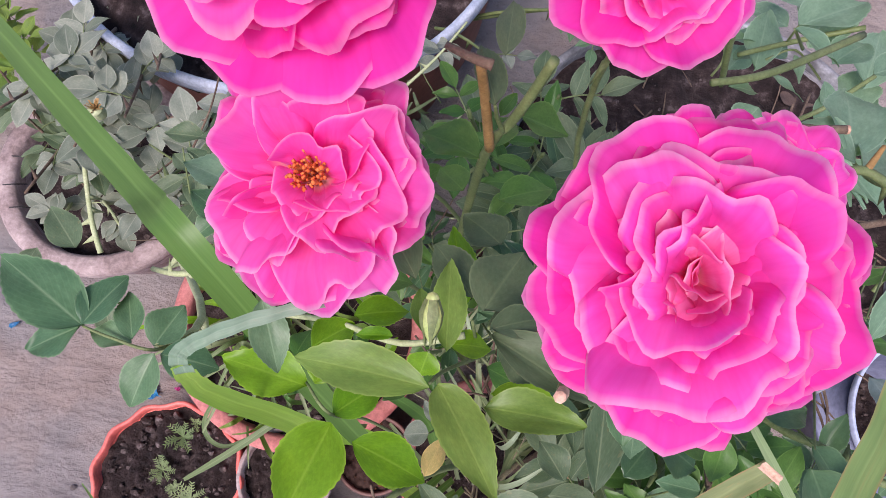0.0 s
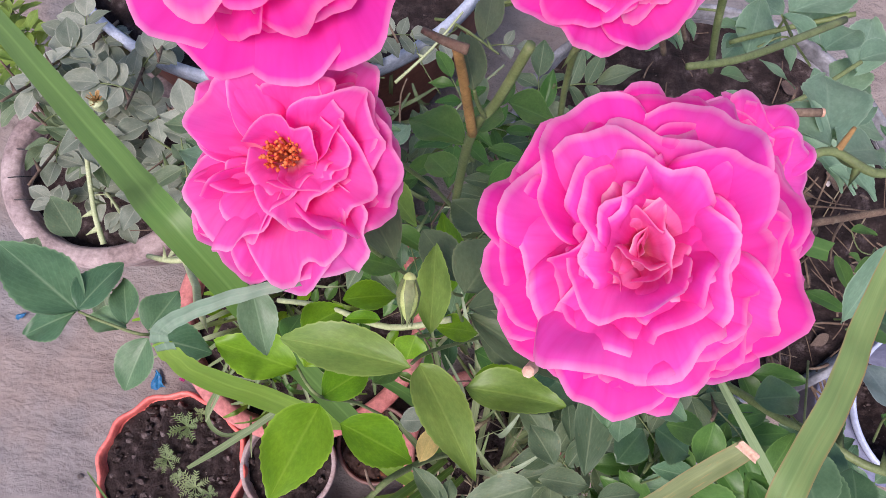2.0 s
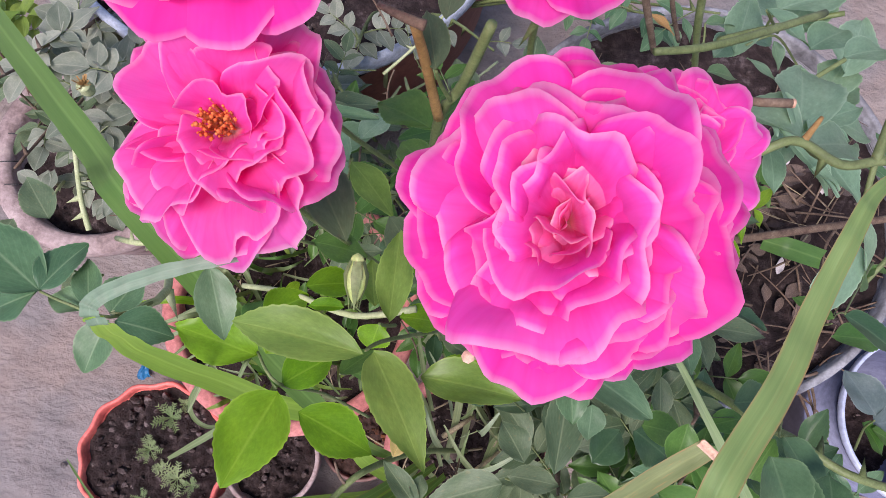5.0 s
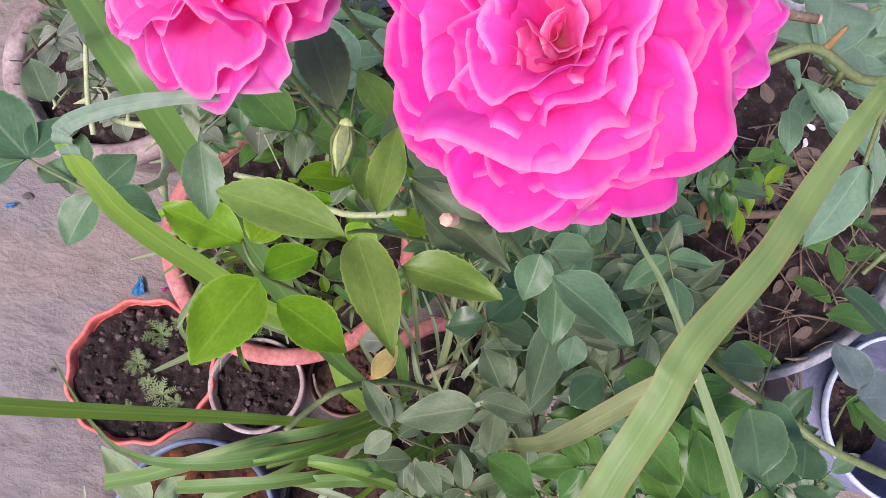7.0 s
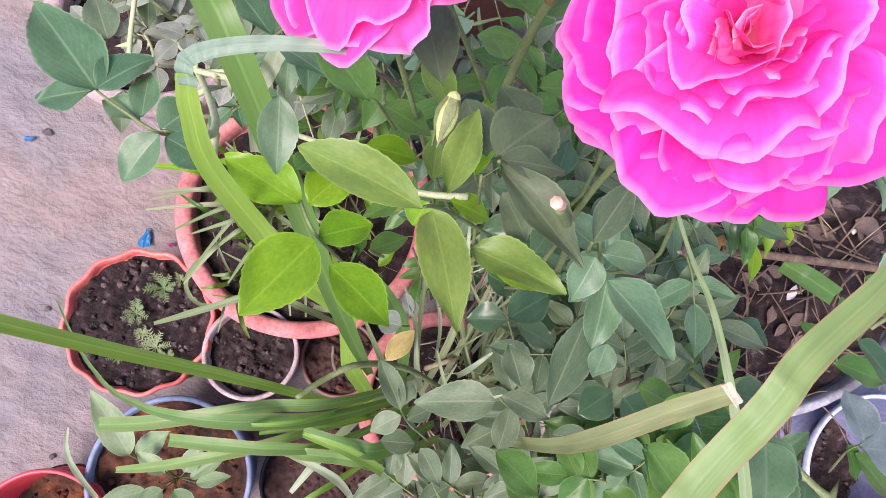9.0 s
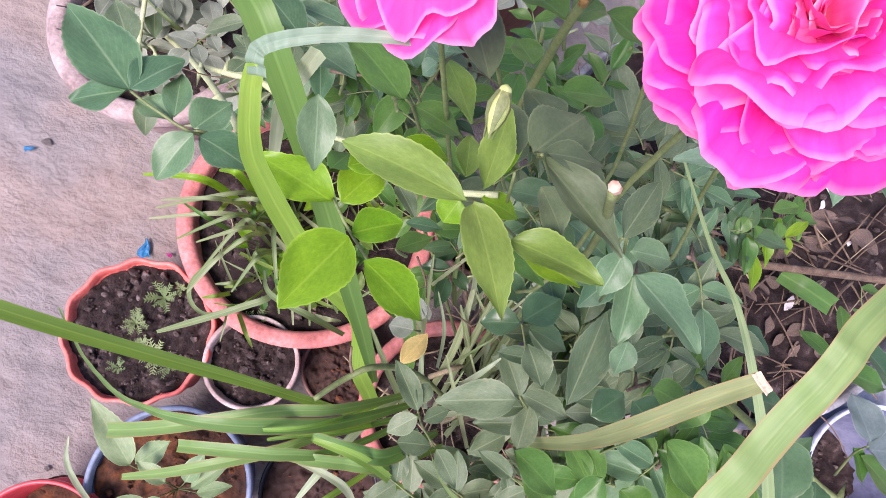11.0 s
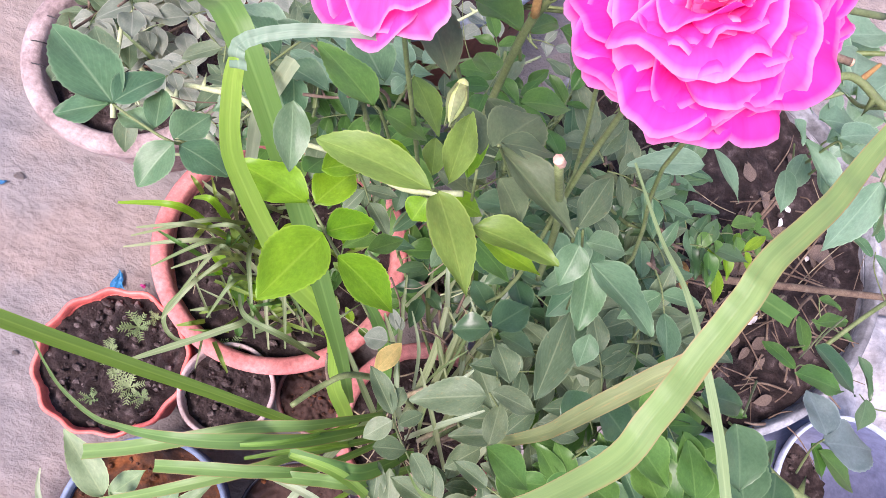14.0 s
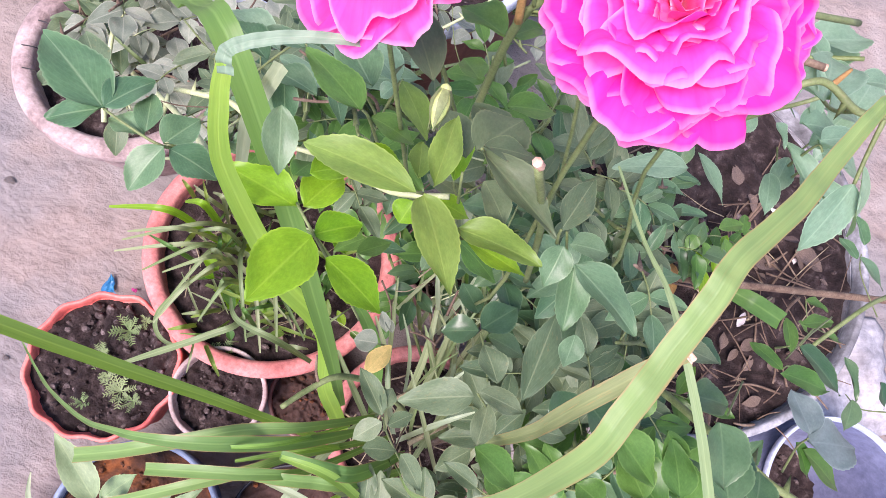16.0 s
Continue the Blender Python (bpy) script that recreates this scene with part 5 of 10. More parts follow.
ribbon(clump, [(-0.140, 0.282, 0.190), (-0.154, 0.287, 0.300), (-0.158, 0.285, 0.420), (-0.196, 0.286, 0.380)], [0.0079, 0.0116, 0.0112, 0.0033], FRESH, fold=0.3, turn=(0.32, -0.16, 0.94))
ribbon(clump, [(-0.172, 0.314, 0.190), (-0.158, 0.312, 0.300), (-0.143, 0.309, 0.401), (-0.172, 0.320, 0.361)], [0.0049, 0.0072, 0.0074, 0.0026], GRASS, fold=0.3, turn=(0.29, -0.18, 0.94))
ribbon(clump, [(-0.124, 0.284, 0.190), (-0.121, 0.300, 0.300), (-0.125, 0.319, 0.371), (-0.164, 0.357, 0.331)], [0.0049, 0.0072, 0.0076, 0.0027], GRASS, fold=0.3, turn=(0.27, -0.2, 0.94))
ribbon(clump, [(-0.106, 0.282, 0.190), (-0.116, 0.274, 0.300), (-0.119, 0.264, 0.412), (-0.172, 0.247, 0.372)], [0.0049, 0.0071, 0.0072, 0.0025], GRASS, fold=0.3, turn=(0.29, -0.13, 0.95))
ribbon(clump, [(-0.146, 0.254, 0.190), (-0.139, 0.211, 0.300), (-0.124, 0.173, 0.423), (-0.153, 0.107, 0.383)], [0.0049, 0.0070, 0.0070, 0.0024], GRASS, fold=0.3, turn=(0.29, -0.02, 0.96))
ribbon(clump, [(-0.089, 0.242, 0.190), (-0.087, 0.216, 0.300), (-0.079, 0.191, 0.418), (-0.099, 0.133, 0.378)], [0.0049, 0.0070, 0.0070, 0.0024], GRASS, fold=0.3, turn=(0.24, -0.04, 0.97))
ribbon(clump, [(-0.125, 0.280, 0.190), (-0.080, 0.238, 0.300), (-0.044, 0.205, 0.385), (-0.004, 0.127, 0.345)], [0.0049, 0.0071, 0.0073, 0.0025], GRASS, fold=0.3, turn=(0.17, -0.04, 0.98))
ribbon(clump, [(-0.112, 0.305, 0.190), (-0.060, 0.255, 0.300), (-0.007, 0.206, 0.450), (0.026, 0.134, 0.410)], [0.0049, 0.0071, 0.0069, 0.0023], GRASS, fold=0.3, turn=(0.15, -0.05, 0.99))
ribbon(clump, [(-0.173, 0.275, 0.190), (-0.111, 0.245, 0.300), (-0.064, 0.223, 0.373), (0.008, 0.190, 0.333)], [0.0049, 0.0071, 0.0074, 0.0025], GRASS, fold=0.3, turn=(0.17, -0.08, 0.98))
ribbon(clump, [(-0.102, 0.235, 0.190), (-0.095, 0.216, 0.300), (-0.074, 0.193, 0.455), (-0.085, 0.185, 0.415)], [0.0049, 0.0070, 0.0068, 0.0024], GRASS, fold=0.3, turn=(0.24, -0.07, 0.97))
ribbon(clump, [(-0.129, 0.329, 0.190), (-0.072, 0.274, 0.300), (-0.018, 0.223, 0.430), (0.052, 0.166, 0.390)], [0.0050, 0.0072, 0.0070, 0.0024], GRASS, fold=0.3, turn=(0.14, -0.08, 0.99))
ribbon(clump, [(-0.126, 0.330, 0.190), (-0.145, 0.292, 0.300), (-0.159, 0.259, 0.398), (-0.259, 0.200, 0.358)], [0.0050, 0.0072, 0.0073, 0.0025], GRASS, fold=0.3, turn=(0.34, -0.1, 0.93))
ribbon(clump, [(-0.145, 0.327, 0.190), (-0.108, 0.272, 0.300), (-0.071, 0.223, 0.420), (-0.024, 0.132, 0.380)], [0.0050, 0.0071, 0.0071, 0.0024], GRASS, fold=0.3, turn=(0.2, -0.06, 0.98))
ribbon(clump, [(-0.118, 0.236, 0.190), (-0.119, 0.235, 0.300), (-0.126, 0.238, 0.370), (-0.146, 0.234, 0.330)], [0.0049, 0.0071, 0.0075, 0.0026], GRASS, fold=0.3, turn=(0.27, -0.11, 0.96))
ribbon(clump, [(-0.170, 0.288, 0.190), (-0.108, 0.264, 0.300), (-0.062, 0.248, 0.367), (0.022, 0.237, 0.327)], [0.0049, 0.0071, 0.0075, 0.0026], GRASS, fold=0.3, turn=(0.17, -0.12, 0.98))
ribbon(clump, [(-0.071, 0.240, 0.200), (-0.039, 0.157, 0.400), (-0.066, 0.120, 0.420), (-0.122, 0.074, 0.400), (-0.172, 0.039, 0.360)], [0.0077, 0.0087, 0.0099, 0.0092, 0.0048], GRASS, turn=(0.27, 0.04, 0.96))
ribbon(clump, [(-0.137, 0.164, 0.400), (-0.161, 0.125, 0.360), (-0.157, 0.099, 0.340), (-0.132, 0.089, 0.330), (-0.099, 0.108, 0.320)], [0.0039, 0.0065, 0.0066, 0.0058, 0.0034], GRASS, turn=(0.26, 0.02, 0.97))
ribbon(clump, [(0.066, 0.146, 0.300), (0.032, 0.142, 0.500), (-0.025, 0.147, 0.500), (-0.056, 0.174, 0.450)], [0.0069, 0.0085, 0.0071, 0.0030], GRASS, turn=(0.21, -0.04, 0.98))
leaf(clump, [(-0.092, 0.207, 0.210), (-0.096, 0.204, 0.228), (-0.098, 0.203, 0.240)], FRESH, [
    ((-0.098, 0.203, 0.240), (-0.132, 0.195, 0.250), 0.022),
])
leaf(clump, [(-0.092, 0.207, 0.210), (-0.096, 0.204, 0.228), (-0.098, 0.203, 0.240)], FRESH, [
    ((-0.098, 0.203, 0.240), (-0.113, 0.217, 0.250), 0.022),
])
leaf(clump, [(-0.092, 0.207, 0.210), (-0.096, 0.204, 0.228), (-0.098, 0.203, 0.240)], FRESH, [
    ((-0.098, 0.203, 0.240), (-0.111, 0.184, 0.250), 0.022),
])
leaf(clump, [(-0.092, 0.207, 0.210), (-0.096, 0.204, 0.228), (-0.098, 0.203, 0.240)], FRESH, [
    ((-0.098, 0.203, 0.240), (-0.089, 0.210, 0.250), 0.022),
])
leaf(clump, [(-0.092, 0.207, 0.210), (-0.096, 0.204, 0.228), (-0.098, 0.203, 0.240)], FRESH, [
    ((-0.098, 0.203, 0.240), (-0.045, 0.241, 0.250), 0.022),
])
leaf(clump, [(-0.092, 0.207, 0.210), (-0.096, 0.204, 0.228), (-0.098, 0.203, 0.240)], FRESH, [
    ((-0.098, 0.203, 0.240), (-0.036, 0.204, 0.250), 0.022),
])
leaf(clump, [(-0.092, 0.207, 0.210), (-0.096, 0.204, 0.228), (-0.098, 0.203, 0.240)], FRESH, [
    ((-0.098, 0.203, 0.240), (-0.097, 0.176, 0.250), 0.022),
])

# seedlings in the small pots
seedling(red_pot, (-0.241, 0.084, 0.185), 0.028, 1, SAGE_FINE)
seedling(red_pot, (-0.207, -0.009, 0.185), 0.028, 2, SAGE_FINE)
seedling(red_pot, (-0.263, 0.028, 0.185), 0.022, 3, SAGE_FINE)
seedling(red_pot, (-0.254, -0.048, 0.185), 0.015, 4, SAGE_FINE)
seedling(red_pot, (-0.182, -0.016, 0.185), 0.017, 5, SAGE_FINE)
seedling(red_pot, (-0.222, 0.108, 0.185), 0.013, 6, SAGE_FINE)
seedling(red_pot, (-0.239, 0.003, 0.185), 0.013, 7, SAGE_FINE)
seedling(pale_pot, (-0.086, 0.107, 0.180), 0.026, 21, SAGE_FINE)

# broad-leaved plant in the blue pot
broad = thing("broad_leaf_plant", (-0.082, -0.181, 0.170), "young plant with broad spoon-shaped leaves", "potted plant")
leaf(broad, [(-0.079, -0.183, 0.175), (-0.131, -0.148, 0.310)], SPOON, [
    ((-0.131, -0.148, 0.310), (-0.215, -0.082, 0.340), 0.044),
])
leaf(broad, [(-0.079, -0.183, 0.175), (-0.133, -0.152, 0.270)], SPOON, [
    ((-0.133, -0.152, 0.270), (-0.097, -0.099, 0.300), 0.037),
])
leaf(broad, [(-0.079, -0.183, 0.175), (-0.075, -0.165, 0.250), (-0.076, -0.153, 0.300)], SPOON, [
    ((-0.076, -0.153, 0.300), (-0.122, -0.138, 0.320), 0.026),
])
leaf(broad, [(-0.079, -0.183, 0.175), (-0.062, -0.159, 0.250), (-0.051, -0.141, 0.300)], SPOON, [
    ((-0.051, -0.141, 0.300), (-0.041, -0.091, 0.320), 0.030),
])
leaf(broad, [(-0.079, -0.183, 0.175), (-0.056, -0.160, 0.250), (-0.040, -0.145, 0.300)], SPOON, [
    ((-0.040, -0.145, 0.300), (0.002, -0.079, 0.320), 0.025),
])
leaf(broad, [(-0.079, -0.183, 0.175), (-0.064, -0.173, 0.250), (-0.053, -0.168, 0.300)], SPOON, [
    ((-0.053, -0.168, 0.300), (-0.008, -0.189, 0.320), 0.035),
])
leaf(broad, [(-0.079, -0.183, 0.175), (-0.071, -0.176, 0.250), (-0.068, -0.175, 0.300)], SPOON, [
    ((-0.068, -0.175, 0.300), (-0.088, -0.210, 0.320), 0.031),
])
leaf(broad, [(-0.079, -0.183, 0.175), (-0.082, -0.182, 0.250), (-0.089, -0.185, 0.300)], SPOON, [
    ((-0.089, -0.185, 0.300), (-0.139, -0.222, 0.320), 0.031),
])
leaf(broad, [(-0.079, -0.183, 0.175), (-0.051, -0.162, 0.250), (-0.029, -0.148, 0.300)], SPOON, [
    ((-0.029, -0.148, 0.300), (0.014, -0.116, 0.320), 0.023),
])

# dusty rose shoots beside the lily
dusty = thing("rose_shoot", (0.307, 0.141, 0.240), "dusty grey-green rose shoots low among the blades", "rose bush")
leaf(dusty, [(0.300, 0.101, 0.700), (0.254, 0.123, 0.880), (0.226, 0.131, 0.950)], GREYISH, [
    ((0.224, 0.128, 0.955), (0.179, 0.108, 0.947), 0.025),
    ((0.227, 0.133, 0.950), (0.261, 0.132, 0.942), 0.018),
    ((0.236, 0.142, 0.950), (0.220, 0.165, 0.942), 0.020),
    ((0.255, 0.138, 0.950), (0.260, 0.205, 0.942), 0.024),
    ((0.241, 0.101, 0.930), (0.240, 0.131, 0.922), 0.018),
    ((0.269, 0.124, 0.930), (0.300, 0.131, 0.922), 0.017),
])
leaf(dusty, [(0.230, 0.064, 0.600), (0.192, 0.085, 0.800), (0.178, 0.096, 0.870)], GREYISH, [
    ((0.177, 0.097, 0.880), (0.148, 0.124, 0.872), 0.017),
    ((0.179, 0.093, 0.870), (0.163, 0.073, 0.862), 0.017),
    ((0.173, 0.070, 0.860), (0.199, 0.078, 0.852), 0.019),
    ((0.202, 0.077, 0.860), (0.228, 0.057, 0.852), 0.017),
    ((0.184, 0.092, 0.870), (0.199, 0.107, 0.862), 0.013),
    ((0.175, 0.101, 0.880), (0.177, 0.119, 0.872), 0.013),
])
leaf(dusty, [(0.291, 0.177, 0.600), (0.248, 0.182, 0.780), (0.227, 0.189, 0.845)], DEEP, [
    ((0.225, 0.189, 0.850), (0.196, 0.178, 0.842), 0.024),
    ((0.226, 0.191, 0.850), (0.249, 0.222, 0.842), 0.030),
    ((0.234, 0.190, 0.840), (0.272, 0.188, 0.832), 0.023),
    ((0.206, 0.274, 0.900), (0.170, 0.269, 0.892), 0.027),
    ((0.225, 0.213, 0.800), (0.202, 0.237, 0.792), 0.023),
    ((0.224, 0.244, 0.850), (0.233, 0.283, 0.842), 0.025),
])
leaf(dusty, [(0.289, 0.243, 0.800), (0.250, 0.220, 0.970), (0.221, 0.212, 1.070)], BLUISH, [
    ((0.222, 0.204, 1.070), (0.221, 0.182, 1.062), 0.018),
    ((0.225, 0.207, 1.070), (0.248, 0.214, 1.062), 0.018),
    ((0.228, 0.194, 1.080), (0.273, 0.176, 1.072), 0.025),
    ((0.233, 0.199, 1.060), (0.241, 0.167, 1.052), 0.022),
    ((0.261, 0.181, 1.000), (0.263, 0.161, 0.992), 0.017),
])
leaf(dusty, [(0.364, 0.123, 0.700), (0.336, 0.140, 0.850)], MID, [
    ((0.240, 0.100, 0.930), (0.279, 0.086, 0.922), 0.026),
    ((0.308, 0.140, 0.980), (0.347, 0.118, 0.972), 0.028),
    ((0.345, 0.154, 0.970), (0.370, 0.125, 0.962), 0.024),
    ((0.334, 0.182, 0.950), (0.330, 0.153, 0.942), 0.023),
    ((0.321, 0.178, 0.900), (0.356, 0.176, 0.892), 0.026),
])
leaf(dusty, [(0.475, 0.251, 0.800), (0.391, 0.183, 0.950)], DEEP, [
    ((0.372, 0.170, 0.980), (0.391, 0.133, 0.972), 0.043),
    ((0.406, 0.208, 0.850), (0.448, 0.217, 0.842), 0.034),
])
stem(dusty, [(0.107, 0.075, 0.875), (0.120, 0.096, 0.860), (0.138, 0.114, 0.840), (0.175, 0.125, 0.700), (0.240, 0.120, 0.400)], 0.0020, 0.0034, STEM, label='bare cut twig')
stem(dusty, [(0.124, 0.101, 0.856), (0.119, 0.108, 0.870), (0.116, 0.118, 0.888)], 0.0014, 0.0008, WOODY)
leaf(dusty, [(0.159, 0.128, 0.795), (0.155, 0.125, 0.813), (0.153, 0.124, 0.825)], YELLOW, [
    ((0.153, 0.124, 0.825), (0.164, 0.155, 0.817), 0.018),
])
leaf(dusty, [(0.159, 0.160, 0.750), (0.155, 0.157, 0.768), (0.153, 0.156, 0.780)], SAGE, [
    ((0.153, 0.156, 0.780), (0.131, 0.152, 0.772), 0.023),
    ((0.156, 0.165, 0.800), (0.145, 0.183, 0.792), 0.010),
    ((0.161, 0.167, 0.800), (0.150, 0.179, 0.792), 0.008),
])

# rose bush in the white tub
tub_rose = thing("rose_bush", (0.530, 0.620, 0.310), "leafy rose bush without flowers in the white tub", "rose bush")
grow(tub_rose, [(0.481, 0.575, 0.310), (0.446, 0.325, 0.600), (0.352, 0.238, 0.800)], GREYISH, 100, 0.05, 5, r0=0.004, r1=0.0016, stem_material=STEM, reach=0.045, start=0.6)
grow(tub_rose, [(0.502, 0.644, 0.310), (0.462, 0.456, 0.540), (0.380, 0.396, 0.700)], DEEP, 101, 0.05, 2, r0=0.004, r1=0.0016, stem_material=WOODY, reach=0.045, start=0.6)
grow(tub_rose, [(0.467, 0.662, 0.310), (0.397, 0.447, 0.570), (0.299, 0.375, 0.750)], GREYISH, 102, 0.05, 4, r0=0.004, r1=0.0016, stem_material=STEM, reach=0.045, start=0.6)
grow(tub_rose, [(0.495, 0.623, 0.310), (0.429, 0.385, 0.630), (0.330, 0.295, 0.850)], BLUISH, 103, 0.05, 2, r0=0.004, r1=0.0016, stem_material=WOODY, reach=0.045, start=0.6)
grow(dusty, [(0.290, 0.100, 0.250), (0.325, 0.309, 0.552), (0.292, 0.257, 0.720)], DEEP, 104, 0.05, 4, r0=0.004, r1=0.0016, stem_material=STEM, reach=0.045, start=0.6)
grow(tub_rose, [(0.460, 0.610, 0.310), (0.408, 0.363, 0.588), (0.311, 0.279, 0.780)], BLUISH, 105, 0.05, 4, r0=0.004, r1=0.0016, stem_material=WOODY, reach=0.045, start=0.6)
grow(dusty, [(0.290, 0.100, 0.250), (0.319, 0.376, 0.540), (0.281, 0.335, 0.700)], DEEP, 106, 0.05, 4, r0=0.004, r1=0.0016, stem_material=STEM, reach=0.045, start=0.6)
grow(tub_rose, [(0.460, 0.539, 0.310), (0.447, 0.276, 0.570), (0.356, 0.189, 0.750)], GREYISH, 107, 0.05, 5, r0=0.004, r1=0.0016, stem_material=WOODY, reach=0.045, start=0.6)
grow(dusty, [(0.290, 0.100, 0.250), (0.336, 0.250, 0.540), (0.311, 0.194, 0.700)], GREYISH, 108, 0.05, 4, r0=0.004, r1=0.0016, stem_material=STEM, reach=0.045, start=0.6)
grow(tub_rose, [(0.495, 0.525, 0.310), (0.496, 0.278, 0.570), (0.414, 0.192, 0.750)], MID, 109, 0.05, 4, r0=0.004, r1=0.0016, stem_material=WOODY, reach=0.045, start=0.6)
grow(tub_rose, [(0.446, 0.504, 0.310), (0.452, 0.228, 0.552), (0.364, 0.136, 0.720)], GREYISH, 110, 0.05, 5, r0=0.004, r1=0.0016, stem_material=STEM, reach=0.045, start=0.6)
grow(dusty, [(0.290, 0.100, 0.250), (0.327, 0.167, 0.528), (0.315, 0.106, 0.680)], GREYISH, 111, 0.05, 4, r0=0.004, r1=0.0016, stem_material=WOODY, reach=0.045, start=0.6)
grow(tub_rose, [(0.478, 0.490, 0.310), (0.490, 0.224, 0.570), (0.405, 0.134, 0.750)], BLUISH, 113, 0.05, 4, r0=0.004, r1=0.0016, stem_material=WOODY, reach=0.045, start=0.6)
grow(dusty, [(0.290, 0.100, 0.250), (0.351, 0.217, 0.480), (0.341, 0.159, 0.600)], GREYISH, 116, 0.05, 4, r0=0.004, r1=0.0016, stem_material=STEM, reach=0.045, start=0.6)
grow(dusty, [(0.290, 0.100, 0.250), (0.397, 0.277, 0.420), (0.390, 0.226, 0.500)], DEEP, 118, 0.05, 4, r0=0.004, r1=0.0016, stem_material=STEM, reach=0.045, start=0.6)
grow(dusty, [(0.290, 0.100, 0.250), (0.414, 0.189, 0.420), (0.417, 0.117, 0.500)], MID, 121, 0.05, 4, r0=0.004, r1=0.0016, stem_material=WOODY, reach=0.045, start=0.6)
grow(dusty, [(0.290, 0.100, 0.250), (0.341, 0.240, 0.420), (0.341, 0.188, 0.500)], MID, 124, 0.05, 3, r0=0.004, r1=0.0016, stem_material=STEM, reach=0.045, start=0.6)
grow(tub_rose, [(0.453, 0.575, 0.310), (0.452, 0.344, 0.480), (0.370, 0.269, 0.600)], DEEP, 125, 0.05, 4, r0=0.004, r1=0.0016, stem_material=WOODY, reach=0.045, start=0.6)
grow(dusty, [(0.290, 0.100, 0.250), (0.259, 0.383, 0.540), (0.229, 0.351, 0.700)], BLUISH, 126, 0.05, 3, r0=0.004, r1=0.0016, stem_material=STEM, reach=0.045, start=0.6)
grow(tub_rose, [(0.485, 0.603, 0.310), (0.481, 0.406, 0.480), (0.408, 0.346, 0.600)], DEEP, 127, 0.05, 2, r0=0.004, r1=0.0016, stem_material=WOODY, reach=0.045, start=0.6)
grow(tub_rose, [(0.471, 0.623, 0.310), (0.470, 0.452, 0.420), (0.396, 0.411, 0.500)], DEEP, 128, 0.05, 3, r0=0.004, r1=0.0016, stem_material=STEM, reach=0.045, start=0.6)
leaf(tub_rose, [(0.455, 0.459, 0.800), (0.384, 0.404, 0.930)], MINT, [
    ((0.362, 0.377, 0.980), (0.412, 0.339, 0.972), 0.021),
    ((0.361, 0.381, 1.000), (0.403, 0.397, 0.992), 0.037),
    ((0.317, 0.359, 0.950), (0.352, 0.333, 0.942), 0.019),
    ((0.296, 0.315, 1.000), (0.250, 0.299, 0.992), 0.021),
    ((0.345, 0.441, 0.950), (0.359, 0.498, 0.942), 0.028),
    ((0.368, 0.445, 0.980), (0.390, 0.493, 0.972), 0.040),
    ((0.349, 0.412, 0.950), (0.336, 0.394, 0.942), 0.027),
])
stem(tub_rose, [(0.311, 0.355, 1.000), (0.322, 0.356, 1.030), (0.336, 0.360, 1.050), (0.360, 0.379, 1.060)], 0.0016, 0.0013, STEM)
stem(tub_rose, [(0.333, 0.451, 0.950), (0.358, 0.448, 0.980), (0.394, 0.452, 1.000)], 0.002, 0.0018, STEM)
stem(tub_rose, [(0.582, 0.564, 0.500), (0.604, 0.629, 0.520), (0.636, 0.697, 0.500)], 0.002, 0.0018, WOODY)
leaf(tub_rose, [(0.356, 0.450, 0.970), (0.352, 0.447, 0.988), (0.350, 0.446, 1.000)], MINT, [
    ((0.350, 0.446, 1.000), (0.402, 0.479, 0.992), 0.036),
    ((0.372, 0.422, 1.000), (0.402, 0.449, 0.992), 0.027),
    ((0.408, 0.381, 0.950), (0.445, 0.349, 0.942), 0.029),
    ((0.403, 0.411, 0.950), (0.436, 0.399, 0.942), 0.034),
    ((0.413, 0.538, 0.900), (0.388, 0.555, 0.892), 0.025),
    ((0.473, 0.487, 0.850), (0.463, 0.467, 0.842), 0.021),
])
leaf(tub_rose, [(0.486, 0.287, 0.820), (0.482, 0.284, 0.838), (0.480, 0.283, 0.850)], DEEP, [
    ((0.347, 0.176, 0.800), (0.380, 0.159, 0.792), 0.045),
    ((0.302, 0.146, 0.850), (0.324, 0.174, 0.842), 0.028),
])
leaf(tub_rose, [(0.403, 0.408, 0.920), (0.399, 0.405, 0.938), (0.397, 0.404, 0.950)], MINT, [
    ((0.397, 0.404, 0.950), (0.441, 0.439, 0.942), 0.030),
    ((0.409, 0.406, 0.920), (0.440, 0.370, 0.912), 0.027),
    ((0.410, 0.420, 0.900), (0.408, 0.385, 0.892), 0.023),
    ((0.394, 0.487, 0.900), (0.350, 0.509, 0.892), 0.030),
])
leaf(tub_rose, [(0.407, 0.391, 0.920), (0.403, 0.388, 0.938), (0.401, 0.387, 0.950)], MINT, [
    ((0.401, 0.387, 0.950), (0.423, 0.352, 0.942), 0.025),
    ((0.411, 0.398, 0.960), (0.445, 0.395, 0.952), 0.033),
    ((0.398, 0.399, 0.900), (0.409, 0.366, 0.892), 0.023),
    ((0.412, 0.427, 0.970), (0.431, 0.480, 0.962), 0.034),
    ((0.403, 0.413, 0.960), (0.426, 0.453, 0.952), 0.030),
    ((0.387, 0.524, 0.850), (0.371, 0.505, 0.842), 0.025),
    ((0.420, 0.551, 0.850), (0.387, 0.573, 0.842), 0.030),
])

